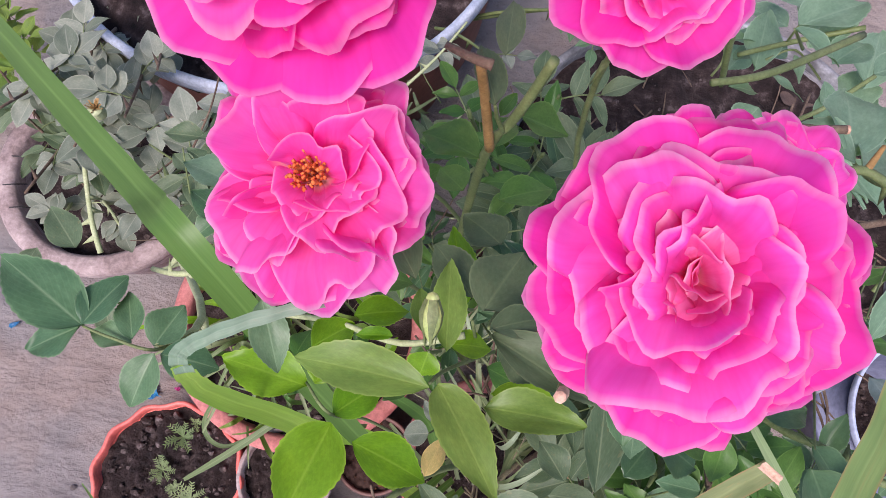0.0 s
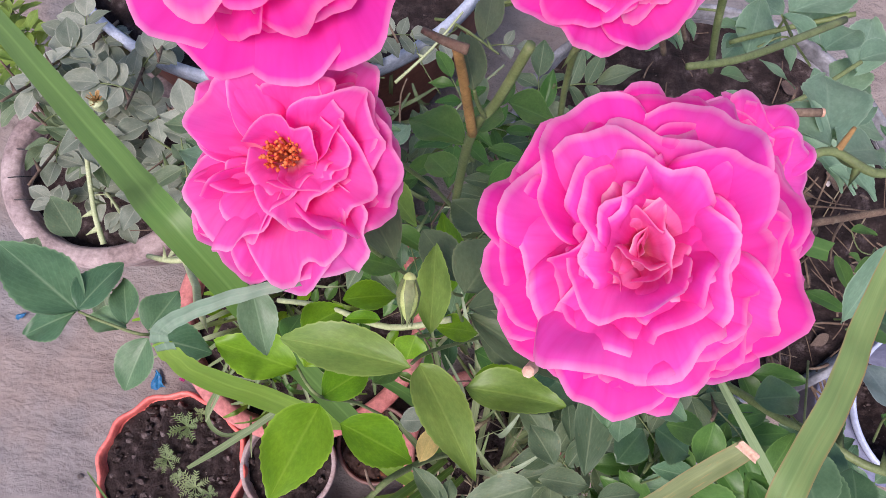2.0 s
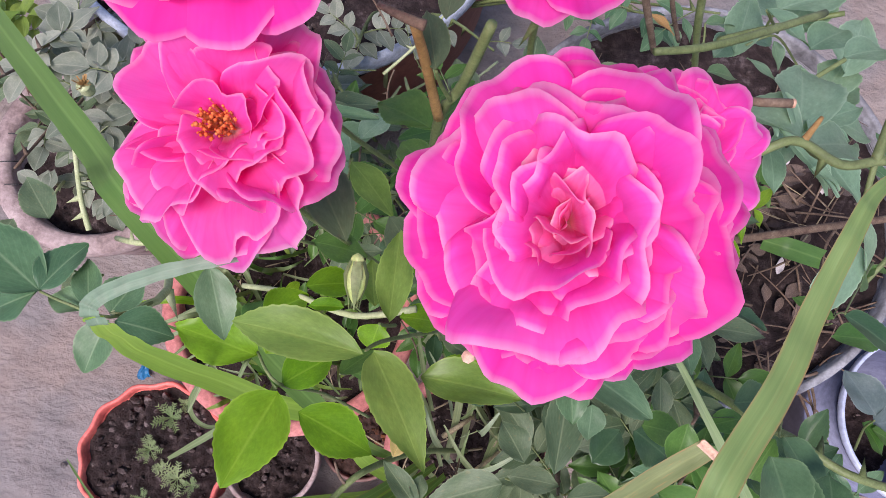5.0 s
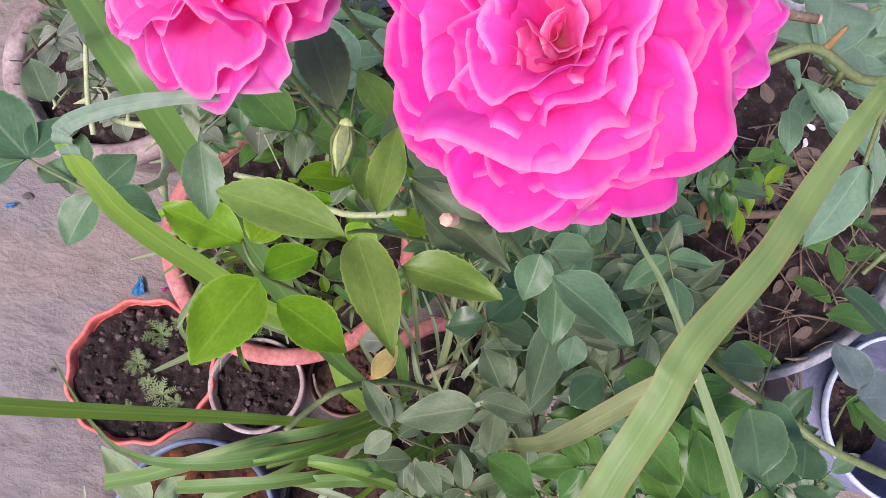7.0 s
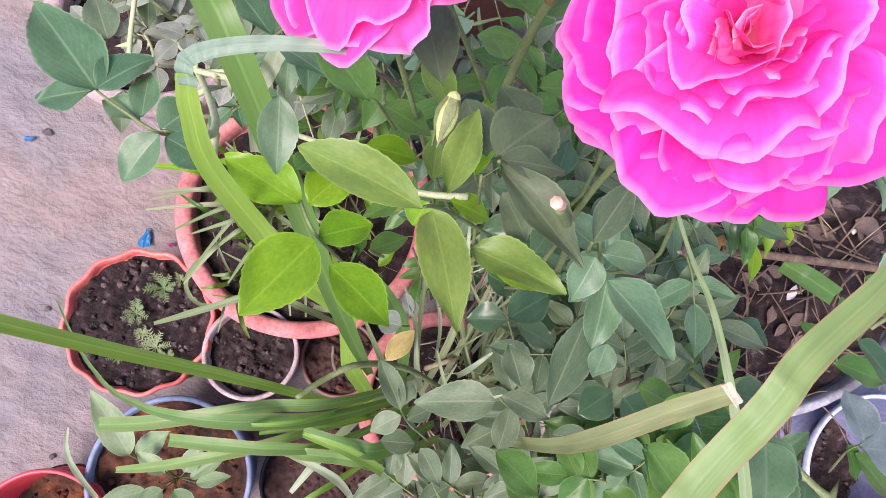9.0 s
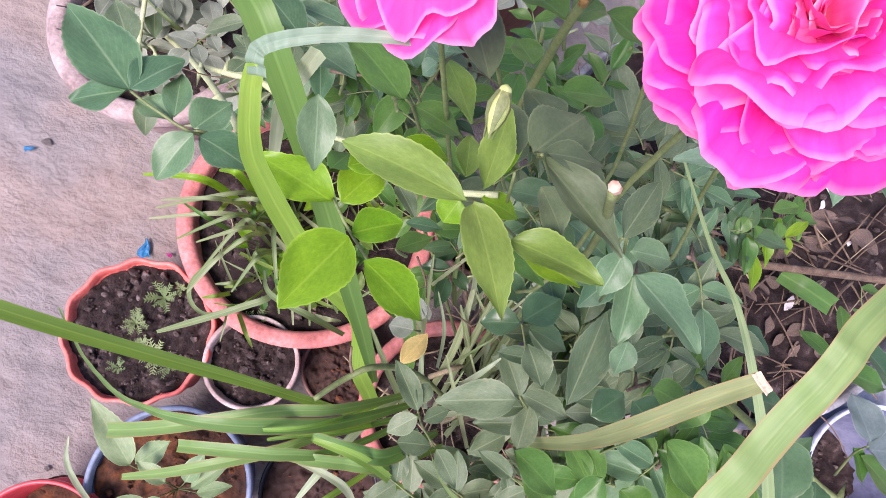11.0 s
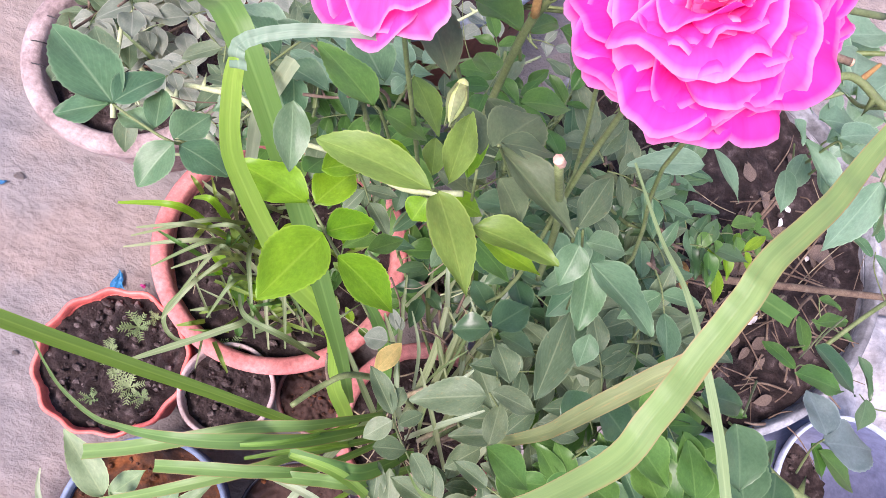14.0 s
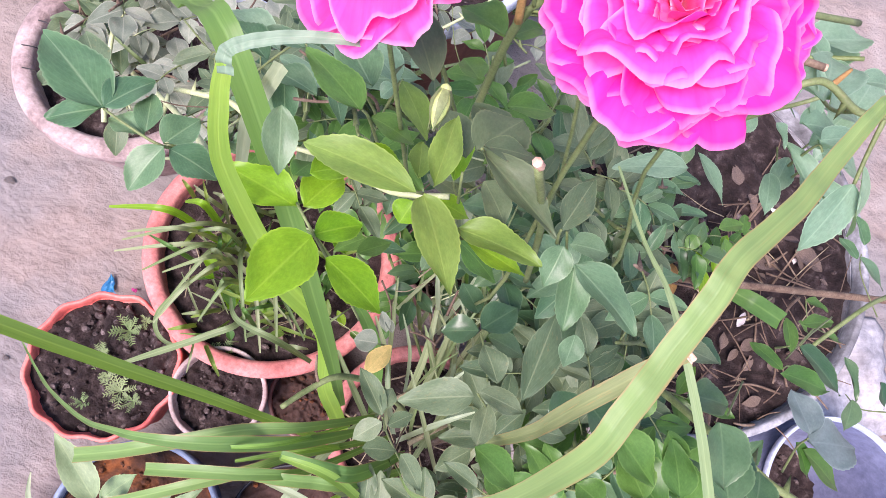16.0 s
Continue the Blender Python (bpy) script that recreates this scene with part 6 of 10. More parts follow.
# sage-leaved plant in the terracotta pot, and its neighbours
sage = thing("sage_shrub", (-0.421, 0.884, 0.270), "pale sage-leaved shrub with woody stems", "shrub")
grow(sage, [(-0.421, 0.884, 0.270), (-0.420, 0.664, 0.420), (-0.369, 0.496, 0.620)], SAGE, 200, 0.043, 5, r0=0.004, r1=0.0016, stem_material=WOODY, reach=0.035, pairs=2)
grow(sage, [(-0.421, 0.884, 0.270), (-0.378, 0.612, 0.420), (-0.315, 0.425, 0.600)], SAGE, 201, 0.043, 5, r0=0.004, r1=0.0016, stem_material=WOODY, reach=0.035, pairs=2)
grow(sage, [(-0.421, 0.884, 0.270), (-0.347, 0.643, 0.420), (-0.255, 0.464, 0.620)], SAGE, 204, 0.043, 3, r0=0.004, r1=0.0016, stem_material=WOODY, reach=0.035, pairs=2)
grow(sage, [(-0.421, 0.884, 0.270), (-0.332, 0.686, 0.420), (-0.261, 0.559, 0.560)], SAGE, 205, 0.043, 2, r0=0.004, r1=0.0016, stem_material=WOODY, reach=0.035, pairs=2)
grow(sage, [(-0.421, 0.884, 0.270), (-0.442, 0.634, 0.420), (-0.403, 0.451, 0.620)], SAGE, 207, 0.043, 4, r0=0.004, r1=0.0016, stem_material=WOODY, reach=0.035, pairs=2)
grow(sage, [(-0.421, 0.884, 0.270), (-0.405, 0.568, 0.420), (-0.387, 0.371, 0.550)], SAGE, 209, 0.043, 3, r0=0.004, r1=0.0016, stem_material=WOODY, reach=0.035, pairs=2)
stem(sage, [(-0.300, 0.318, 0.500), (-0.313, 0.356, 0.520), (-0.326, 0.421, 0.550)], 0.004, 0.003, PALE_STEM, thorns=4)
rose_hip(sage, (-0.269, 0.452, 0.660), 0.012)
back_rose = thing("rose_shoot", (-0.113, 0.638, 0.0), "low rose shoots filling the gap between pots", "rose bush")
grow(back_rose, [(-0.119, 0.641, 0.000), (-0.086, 0.561, 0.450), (0.012, 0.356, 0.850)], GREYISH, 300, 0.036, 5, r0=0.005, r1=0.0016, reach=0.05, start=0.55)
grow(back_rose, [(-0.131, 0.608, 0.000), (-0.078, 0.508, 0.450), (0.003, 0.324, 0.780)], BLUISH, 301, 0.036, 5, r0=0.005, r1=0.0016, reach=0.05, start=0.55)
grow(back_rose, [(-0.155, 0.650, 0.000), (-0.136, 0.550, 0.450), (-0.064, 0.368, 0.800)], GREYISH, 302, 0.036, 5, r0=0.005, r1=0.0016, reach=0.05, start=0.55)
grow(back_rose, [(-0.101, 0.599, 0.000), (-0.036, 0.515, 0.450), (0.060, 0.324, 0.800)], MID, 303, 0.036, 5, r0=0.005, r1=0.0016, reach=0.05, start=0.55)
grow(back_rose, [(-0.083, 0.650, 0.000), (-0.047, 0.598, 0.450), (0.037, 0.457, 0.750)], GREYISH, 304, 0.036, 4, r0=0.005, r1=0.0016, reach=0.05, start=0.55)
grow(back_rose, [(-0.173, 0.632, 0.000), (-0.145, 0.514, 0.450), (-0.106, 0.356, 0.720)], GREYISH, 305, 0.036, 5, r0=0.005, r1=0.0016, reach=0.05, start=0.55)
grow(back_rose, [(-0.107, 0.572, 0.000), (-0.026, 0.474, 0.450), (0.058, 0.309, 0.700)], GREYISH, 306, 0.036, 4, r0=0.005, r1=0.0016, reach=0.05, start=0.55)
grow(back_rose, [(-0.197, 0.641, 0.000), (-0.180, 0.511, 0.450), (-0.164, 0.360, 0.700)], SAGE, 308, 0.036, 4, r0=0.005, r1=0.0016, reach=0.05, start=0.55)
far_rose = thing("rose_shoot", (0.001, 0.816, 0.300), "pale rose shoots in the brown pot", "rose bush")
grow(far_rose, [(0.001, 0.816, 0.300), (-0.009, 0.748, 0.420), (0.001, 0.616, 0.550)], SAGE, 400, 0.036, 3, r0=0.004, r1=0.0016, reach=0.05, start=0.55)
grow(far_rose, [(0.001, 0.816, 0.300), (0.217, 0.819, 0.420), (0.378, 0.704, 0.600)], BLUISH, 401, 0.036, 5, r0=0.004, r1=0.0016, reach=0.05, start=0.55)
grow(far_rose, [(0.001, 0.816, 0.300), (0.270, 0.830, 0.420), (0.465, 0.722, 0.600)], BLUISH, 402, 0.036, 5, r0=0.004, r1=0.0016, reach=0.05, start=0.55)
grow(far_rose, [(0.001, 0.816, 0.300), (0.097, 0.764, 0.420), (0.185, 0.673, 0.500)], SAGE, 403, 0.036, 2, r0=0.004, r1=0.0016, reach=0.05, start=0.55)

# more leaves at the back of the pink rose bush
grow(rose_bush, [(0.200, 0.400, 0.180), (0.176, 0.490, 0.550), (0.147, 0.426, 0.850)], MID, 500, 0.036, 5, r0=0.004, r1=0.0016, reach=0.05, start=0.65)
grow(rose_bush, [(0.200, 0.400, 0.180), (0.227, 0.468, 0.550), (0.219, 0.409, 0.820)], MID, 501, 0.036, 5, r0=0.004, r1=0.0016, reach=0.05, start=0.65)
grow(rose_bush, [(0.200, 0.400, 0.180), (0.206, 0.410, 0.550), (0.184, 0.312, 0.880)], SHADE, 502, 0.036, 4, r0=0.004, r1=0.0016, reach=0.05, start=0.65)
grow(rose_bush, [(0.200, 0.400, 0.180), (0.233, 0.508, 0.550), (0.230, 0.478, 0.800)], GREYISH, 504, 0.036, 4, r0=0.004, r1=0.0016, reach=0.05, start=0.65)
grow(rose_bush, [(0.200, 0.400, 0.180), (0.231, 0.362, 0.550), (0.211, 0.251, 0.900)], DEEP, 506, 0.036, 4, r0=0.004, r1=0.0016, reach=0.05, start=0.65)

# low sage leaves round the cement pot
low_sage = thing("sage_shrub", (-0.501, 0.480, 0.205), "low sage-leaved shrub in the cement pot", "shrub")
grow(low_sage, [(-0.501, 0.480, 0.200), (-0.472, 0.494, 0.380), (-0.455, 0.495, 0.500)], GREYISH, 600, 0.042, 4, r0=0.0035, r1=0.0014, stem_material=WOODY, reach=0.035, start=0.5)
grow(low_sage, [(-0.501, 0.480, 0.200), (-0.385, 0.486, 0.380), (-0.301, 0.481, 0.500)], SAGE, 601, 0.042, 4, r0=0.0035, r1=0.0014, stem_material=PALE_STEM, reach=0.035, start=0.5)
grow(low_sage, [(-0.501, 0.480, 0.200), (-0.356, 0.510, 0.380), (-0.227, 0.504, 0.550)], SAGE, 602, 0.042, 3, r0=0.0035, r1=0.0014, stem_material=WOODY, reach=0.035, start=0.5)
grow(low_sage, [(-0.501, 0.480, 0.200), (-0.416, 0.485, 0.380), (-0.355, 0.479, 0.500)], GREYISH, 603, 0.042, 4, r0=0.0035, r1=0.0014, stem_material=PALE_STEM, reach=0.035, start=0.5)
grow(low_sage, [(-0.501, 0.480, 0.200), (-0.344, 0.451, 0.380), (-0.229, 0.419, 0.500)], SAGE, 604, 0.042, 3, r0=0.0035, r1=0.0014, stem_material=WOODY, reach=0.035, start=0.5)
grow(low_sage, [(-0.501, 0.480, 0.200), (-0.372, 0.414, 0.380), (-0.303, 0.364, 0.450)], SAGE, 605, 0.042, 2, r0=0.0035, r1=0.0014, stem_material=PALE_STEM, reach=0.035, start=0.5)
grow(low_sage, [(-0.501, 0.480, 0.200), (-0.500, 0.527, 0.380), (-0.507, 0.555, 0.500)], GREYISH, 606, 0.042, 3, r0=0.0035, r1=0.0014, stem_material=WOODY, reach=0.035, start=0.5)
grow(low_sage, [(-0.501, 0.480, 0.200), (-0.422, 0.405, 0.380), (-0.412, 0.354, 0.420)], SAGE, 607, 0.042, 2, r0=0.0035, r1=0.0014, stem_material=PALE_STEM, reach=0.035, start=0.5)

# further thin blades and low leaves seen from the lowest view
ribbon(lily, [(0.181, 0.061, 0.400), (0.129, 0.041, 0.600), (0.064, 0.004, 0.630)], [0.0055, 0.0071, 0.0034], BLADE, fold=0.35, turn=(0.08, 0.13, 0.99))
ribbon(lily, [(0.160, 0.081, 0.500), (0.106, 0.042, 0.700), (0.049, 0.016, 0.730)], [0.0041, 0.0051, 0.0024], BLADE, fold=0.35, turn=(0.11, 0.13, 0.98))
ribbon(lily, [(0.187, -0.062, 0.400), (0.153, -0.011, 0.600), (0.098, -0.003, 0.630)], [0.0071, 0.0094, 0.0045], BLADE_PALE, fold=0.35, turn=(0.04, 0.16, 0.99))
ribbon(lily, [(0.245, -0.012, 0.460), (0.166, 0.027, 0.660), (0.110, 0.029, 0.690)], [0.0084, 0.0109, 0.0052], BLADE, fold=0.35, turn=(0.02, 0.13, 0.99))
ribbon(lily, [(0.205, 0.003, 0.300), (0.154, -0.035, 0.500), (0.120, -0.076, 0.530)], [0.0060, 0.0080, 0.0038], BLADE, fold=0.35, turn=(0.02, 0.2, 0.98))
ribbon(lily, [(0.224, 0.002, 0.300), (0.193, -0.026, 0.500), (0.175, -0.074, 0.530)], [0.0060, 0.0080, 0.0038], BLADE_PALE, fold=0.35, turn=(-0.03, 0.19, 0.98))
ribbon(lily, [(0.413, 0.004, 0.350), (0.294, 0.031, 0.550), (0.222, 0.039, 0.580)], [0.0067, 0.0089, 0.0043], BLADE, fold=0.35, turn=(-0.12, 0.1, 0.99))
ribbon(lily, [(0.341, 0.016, 0.400), (0.337, 0.027, 0.600), (0.356, 0.012, 0.630)], [0.0073, 0.0095, 0.0046], BLADE, fold=0.35, turn=(-0.24, 0.13, 0.96))
ribbon(lily, [(0.392, 0.077, 0.500), (0.340, 0.060, 0.700), (0.328, 0.036, 0.730)], [0.0049, 0.0062, 0.0029], BLADE_PALE, fold=0.35, turn=(-0.26, 0.1, 0.96))
leaf(dusty, [(0.418, 0.076, 0.800), (0.388, 0.101, 0.900)], MID, [
    ((0.360, 0.117, 0.980), (0.350, 0.151, 0.972), 0.025),
    ((0.344, 0.108, 0.970), (0.323, 0.133, 0.962), 0.028),
    ((0.259, 0.086, 0.900), (0.289, 0.074, 0.892), 0.023),
    ((0.310, 0.107, 0.900), (0.301, 0.083, 0.892), 0.023),
    ((0.338, 0.097, 0.920), (0.319, 0.105, 0.912), 0.026),
])
leaf(dusty, [(0.517, 0.115, 0.800), (0.439, 0.126, 0.900)], DEEP, [
    ((0.413, 0.129, 0.940), (0.398, 0.171, 0.932), 0.041),
    ((0.414, 0.130, 0.900), (0.401, 0.155, 0.892), 0.024),
    ((0.455, 0.140, 0.900), (0.459, 0.167, 0.892), 0.032),
])
grow(dusty, [(0.320, 0.050, 0.250), (0.410, 0.112, 0.548), (0.375, 0.105, 0.750)], MID, 700, 0.042, 6, r0=0.004, r1=0.0015, stem_material=STEM, reach=0.045, start=0.6)
grow(dusty, [(0.342, 0.050, 0.250), (0.480, 0.116, 0.564), (0.420, 0.109, 0.780)], MID, 701, 0.042, 6, r0=0.004, r1=0.0015, stem_material=WOODY, reach=0.045, start=0.6)
grow(dusty, [(0.370, 0.050, 0.250), (0.574, 0.152, 0.548), (0.498, 0.135, 0.750)], DEEP, 702, 0.042, 6, r0=0.004, r1=0.0015, stem_material=STEM, reach=0.045, start=0.6)
grow(dusty, [(0.298, 0.050, 0.250), (0.358, 0.059, 0.520), (0.345, 0.062, 0.700)], GREYISH, 703, 0.042, 6, r0=0.004, r1=0.0015, stem_material=WOODY, reach=0.045, start=0.6)
grow(dusty, [(0.274, 0.050, 0.250), (0.290, 0.020, 0.493), (0.298, 0.027, 0.650)], GREYISH, 704, 0.042, 6, r0=0.004, r1=0.0015, stem_material=STEM, reach=0.045, start=0.6)
grow(dusty, [(0.310, 0.050, 0.250), (0.408, 0.045, 0.520), (0.384, 0.051, 0.700)], MID, 705, 0.042, 6, r0=0.004, r1=0.0015, stem_material=WOODY, reach=0.045, start=0.6)
grow(dusty, [(0.334, 0.050, 0.250), (0.487, 0.064, 0.520), (0.446, 0.066, 0.700)], DEEP, 706, 0.042, 6, r0=0.004, r1=0.0015, stem_material=STEM, reach=0.045, start=0.6)
grow(dusty, [(0.360, 0.050, 0.250), (0.572, 0.091, 0.520), (0.513, 0.087, 0.700)], MID, 707, 0.042, 6, r0=0.004, r1=0.0015, stem_material=WOODY, reach=0.045, start=0.6)
grow(dusty, [(0.390, 0.050, 0.250), (0.666, 0.143, 0.520), (0.586, 0.127, 0.700)], BLUISH, 708, 0.042, 6, r0=0.004, r1=0.0015, stem_material=STEM, reach=0.045, start=0.6)
grow(dusty, [(0.254, 0.050, 0.250), (0.227, -0.004, 0.465), (0.249, 0.003, 0.600)], GREYISH, 709, 0.042, 5, r0=0.004, r1=0.0015, stem_material=WOODY, reach=0.045, start=0.6)

# tangle behind the bowl
grow(back_rose, [(-0.193, 0.618, 0.000), (-0.174, 0.546, 0.300), (-0.143, 0.371, 0.550)], GREYISH, 800, 0.036, 5, r0=0.004, r1=0.0015, reach=0.045, start=0.6)
grow(back_rose, [(-0.161, 0.610, 0.000), (-0.131, 0.545, 0.300), (-0.093, 0.386, 0.500)], MID, 801, 0.036, 5, r0=0.004, r1=0.0015, reach=0.045, start=0.6)
grow(back_rose, [(-0.129, 0.604, 0.000), (-0.091, 0.548, 0.300), (-0.018, 0.374, 0.550)], GREYISH, 802, 0.036, 5, r0=0.004, r1=0.0015, reach=0.045, start=0.6)
grow(back_rose, [(-0.089, 0.602, 0.000), (-0.046, 0.565, 0.300), (0.049, 0.399, 0.550)], MID, 803, 0.036, 5, r0=0.004, r1=0.0015, reach=0.045, start=0.6)
grow(back_rose, [(-0.209, 0.606, 0.000), (-0.176, 0.510, 0.300), (-0.182, 0.346, 0.450)], BLUISH, 804, 0.036, 4, r0=0.004, r1=0.0015, reach=0.045, start=0.6)
grow(back_rose, [(-0.113, 0.618, 0.000), (-0.090, 0.590, 0.300), (-0.006, 0.415, 0.600)], BLUISH, 805, 0.036, 5, r0=0.004, r1=0.0015, reach=0.045, start=0.6)
grow(back_rose, [(-0.065, 0.606, 0.000), (-0.025, 0.588, 0.300), (0.086, 0.412, 0.600)], GREYISH, 806, 0.036, 4, r0=0.004, r1=0.0015, reach=0.045, start=0.6)
grow(back_rose, [(-0.229, 0.618, 0.000), (-0.211, 0.526, 0.300), (-0.219, 0.358, 0.500)], SAGE, 807, 0.036, 4, r0=0.004, r1=0.0015, reach=0.045, start=0.6)
grow(back_rose, [(-0.137, 0.592, 0.000), (-0.086, 0.516, 0.300), (-0.030, 0.356, 0.450)], MID, 808, 0.036, 4, r0=0.004, r1=0.0015, reach=0.045, start=0.6)
grow(back_rose, [(-0.081, 0.588, 0.000), (-0.022, 0.537, 0.300), (0.081, 0.373, 0.500)], GREYISH, 809, 0.036, 4, r0=0.004, r1=0.0015, reach=0.045, start=0.6)
grow(back_rose, [(-0.049, 0.578, 0.000), (0.022, 0.531, 0.300), (0.152, 0.364, 0.500)], DEEP, 810, 0.036, 4, r0=0.004, r1=0.0015, reach=0.045, start=0.6)
ribbon(clump, [(-0.262, 0.566, 0.220), (-0.173, 0.474, 0.534), (-0.189, 0.503, 0.554)], [0.0051, 0.0060, 0.0022], GRASS, fold=0.3, turn=(0.35, -0.38, 0.86))
ribbon(clump, [(-0.212, 0.454, 0.220), (-0.120, 0.409, 0.442), (-0.093, 0.429, 0.462)], [0.0050, 0.0065, 0.0024], GRASS, fold=0.3, turn=(0.26, -0.3, 0.92))
ribbon(clump, [(-0.081, 0.614, 0.220), (0.013, 0.455, 0.599), (0.035, 0.460, 0.619)], [0.0052, 0.0056, 0.0021], GRASS, fold=0.3, turn=(0.15, -0.4, 0.91))
ribbon(clump, [(-0.020, 0.649, 0.220), (0.061, 0.490, 0.631), (0.082, 0.521, 0.651)], [0.0052, 0.0055, 0.0020], GRASS, fold=0.3, turn=(0.1, -0.46, 0.88))
ribbon(clump, [(0.008, 0.616, 0.220), (0.017, 0.550, 0.455), (-0.000, 0.582, 0.475)], [0.0052, 0.0067, 0.0025], GRASS, fold=0.3, turn=(0.14, -0.43, 0.89))
ribbon(clump, [(0.081, 0.712, 0.220), (0.086, 0.566, 0.536), (0.074, 0.581, 0.556)], [0.0053, 0.0062, 0.0023], GRASS, fold=0.3, turn=(0.08, -0.48, 0.88))
ribbon(clump, [(-0.218, 0.422, 0.220), (-0.219, 0.349, 0.384), (-0.263, 0.320, 0.404)], [0.0049, 0.0067, 0.0025], GRASS, fold=0.3, turn=(0.37, -0.2, 0.91))
ribbon(clump, [(0.088, 0.621, 0.220), (0.061, 0.449, 0.613), (0.015, 0.449, 0.633)], [0.0052, 0.0055, 0.0020], GRASS, fold=0.3, turn=(0.14, -0.39, 0.91))
ribbon(clump, [(-0.360, 0.497, 0.220), (-0.301, 0.421, 0.489), (-0.350, 0.434, 0.509)], [0.0050, 0.0062, 0.0023], GRASS, fold=0.3, turn=(0.46, -0.29, 0.84))
ribbon(clump, [(-0.169, 0.606, 0.220), (-0.022, 0.455, 0.577), (0.029, 0.455, 0.597)], [0.0052, 0.0057, 0.0021], GRASS, fold=0.3, turn=(0.17, -0.38, 0.91))
ribbon(clump, [(0.107, 0.581, 0.220), (0.157, 0.450, 0.633), (0.191, 0.486, 0.653)], [0.0051, 0.0054, 0.0020], GRASS, fold=0.3, turn=(-0.02, -0.43, 0.9))
ribbon(clump, [(-0.121, 0.490, 0.220), (0.011, 0.371, 0.642), (0.047, 0.392, 0.662)], [0.0050, 0.0052, 0.0019], GRASS, fold=0.3, turn=(0.16, -0.33, 0.93))
ribbon(clump, [(0.062, 0.434, 0.220), (0.108, 0.352, 0.621), (0.125, 0.385, 0.641)], [0.0050, 0.0053, 0.0020], GRASS, fold=0.3, turn=(0.05, -0.31, 0.95))
ribbon(clump, [(0.096, 0.618, 0.220), (0.133, 0.525, 0.501), (0.157, 0.552, 0.521)], [0.0052, 0.0064, 0.0024], GRASS, fold=0.3, turn=(0.01, -0.43, 0.9))
ribbon(clump, [(-0.153, 0.464, 0.220), (-0.056, 0.384, 0.568), (-0.046, 0.410, 0.588)], [0.0050, 0.0057, 0.0021], GRASS, fold=0.3, turn=(0.24, -0.32, 0.92))
ribbon(clump, [(-0.308, 0.449, 0.220), (-0.179, 0.410, 0.500), (-0.153, 0.453, 0.520)], [0.0050, 0.0061, 0.0023], GRASS, fold=0.3, turn=(0.33, -0.32, 0.89))
ribbon(clump, [(-0.077, 0.533, 0.220), (-0.044, 0.380, 0.566), (-0.073, 0.355, 0.586)], [0.0051, 0.0057, 0.0021], GRASS, fold=0.3, turn=(0.25, -0.29, 0.93))
ribbon(clump, [(-0.125, 0.601, 0.220), (-0.008, 0.488, 0.569), (0.029, 0.521, 0.589)], [0.0052, 0.0059, 0.0022], GRASS, fold=0.3, turn=(0.16, -0.43, 0.89))
ribbon(clump, [(-0.251, 0.522, 0.220), (-0.128, 0.357, 0.600), (-0.130, 0.330, 0.620)], [0.0051, 0.0054, 0.0020], GRASS, fold=0.3, turn=(0.33, -0.26, 0.91))
ribbon(clump, [(-0.037, 0.679, 0.220), (0.061, 0.544, 0.556), (0.107, 0.570, 0.576)], [0.0053, 0.0060, 0.0022], GRASS, fold=0.3, turn=(0.08, -0.47, 0.88))
ribbon(clump, [(-0.046, 0.412, 0.220), (-0.008, 0.375, 0.460), (-0.009, 0.401, 0.480)], [0.0049, 0.0063, 0.0023], GRASS, fold=0.3, turn=(0.17, -0.28, 0.95))
ribbon(clump, [(-0.203, 0.578, 0.220), (-0.068, 0.408, 0.626), (-0.053, 0.404, 0.646)], [0.0051, 0.0053, 0.0020], GRASS, fold=0.3, turn=(0.26, -0.35, 0.9))
ribbon(clump, [(-0.028, 0.449, 0.220), (0.036, 0.462, 0.376), (0.078, 0.516, 0.396)], [0.0050, 0.0070, 0.0026], GRASS, fold=0.3, turn=(0.09, -0.35, 0.93))
ribbon(clump, [(0.155, 0.522, 0.220), (0.109, 0.443, 0.495), (0.064, 0.460, 0.515)], [0.0051, 0.0062, 0.0023], GRASS, fold=0.3, turn=(0.07, -0.35, 0.93))
ribbon(clump, [(-0.018, 0.660, 0.220), (0.058, 0.568, 0.450), (0.103, 0.579, 0.470)], [0.0052, 0.0068, 0.0025], GRASS, fold=0.3, turn=(0.07, -0.44, 0.89))
ribbon(clump, [(0.009, 0.706, 0.220), (0.022, 0.670, 0.359), (0.020, 0.698, 0.379)], [0.0053, 0.0075, 0.0028], GRASS, fold=0.3, turn=(0.11, -0.48, 0.87))

# trailing thin blade and odds and ends
# pale leaves and stalks over the tub's far side
leaf(tub_rose, [(0.322, 0.443, 0.930), (0.326, 0.451, 0.940), (0.323, 0.463, 0.950)], BLUISH, [
    ((0.323, 0.463, 0.950), (0.352, 0.471, 0.942), 0.013),
    ((0.342, 0.465, 0.920), (0.366, 0.485, 0.912), 0.014),
    ((0.327, 0.425, 0.950), (0.353, 0.429, 0.942), 0.017),
])
leaf(tub_rose, [(0.353, 0.450, 0.950), (0.369, 0.455, 0.960), (0.370, 0.416, 0.990)], MINT, [
    ((0.368, 0.451, 0.960), (0.377, 0.434, 0.952), 0.011),
    ((0.350, 0.434, 0.960), (0.382, 0.422, 0.952), 0.010),
    ((0.367, 0.409, 1.000), (0.374, 0.391, 0.992), 0.015),
])
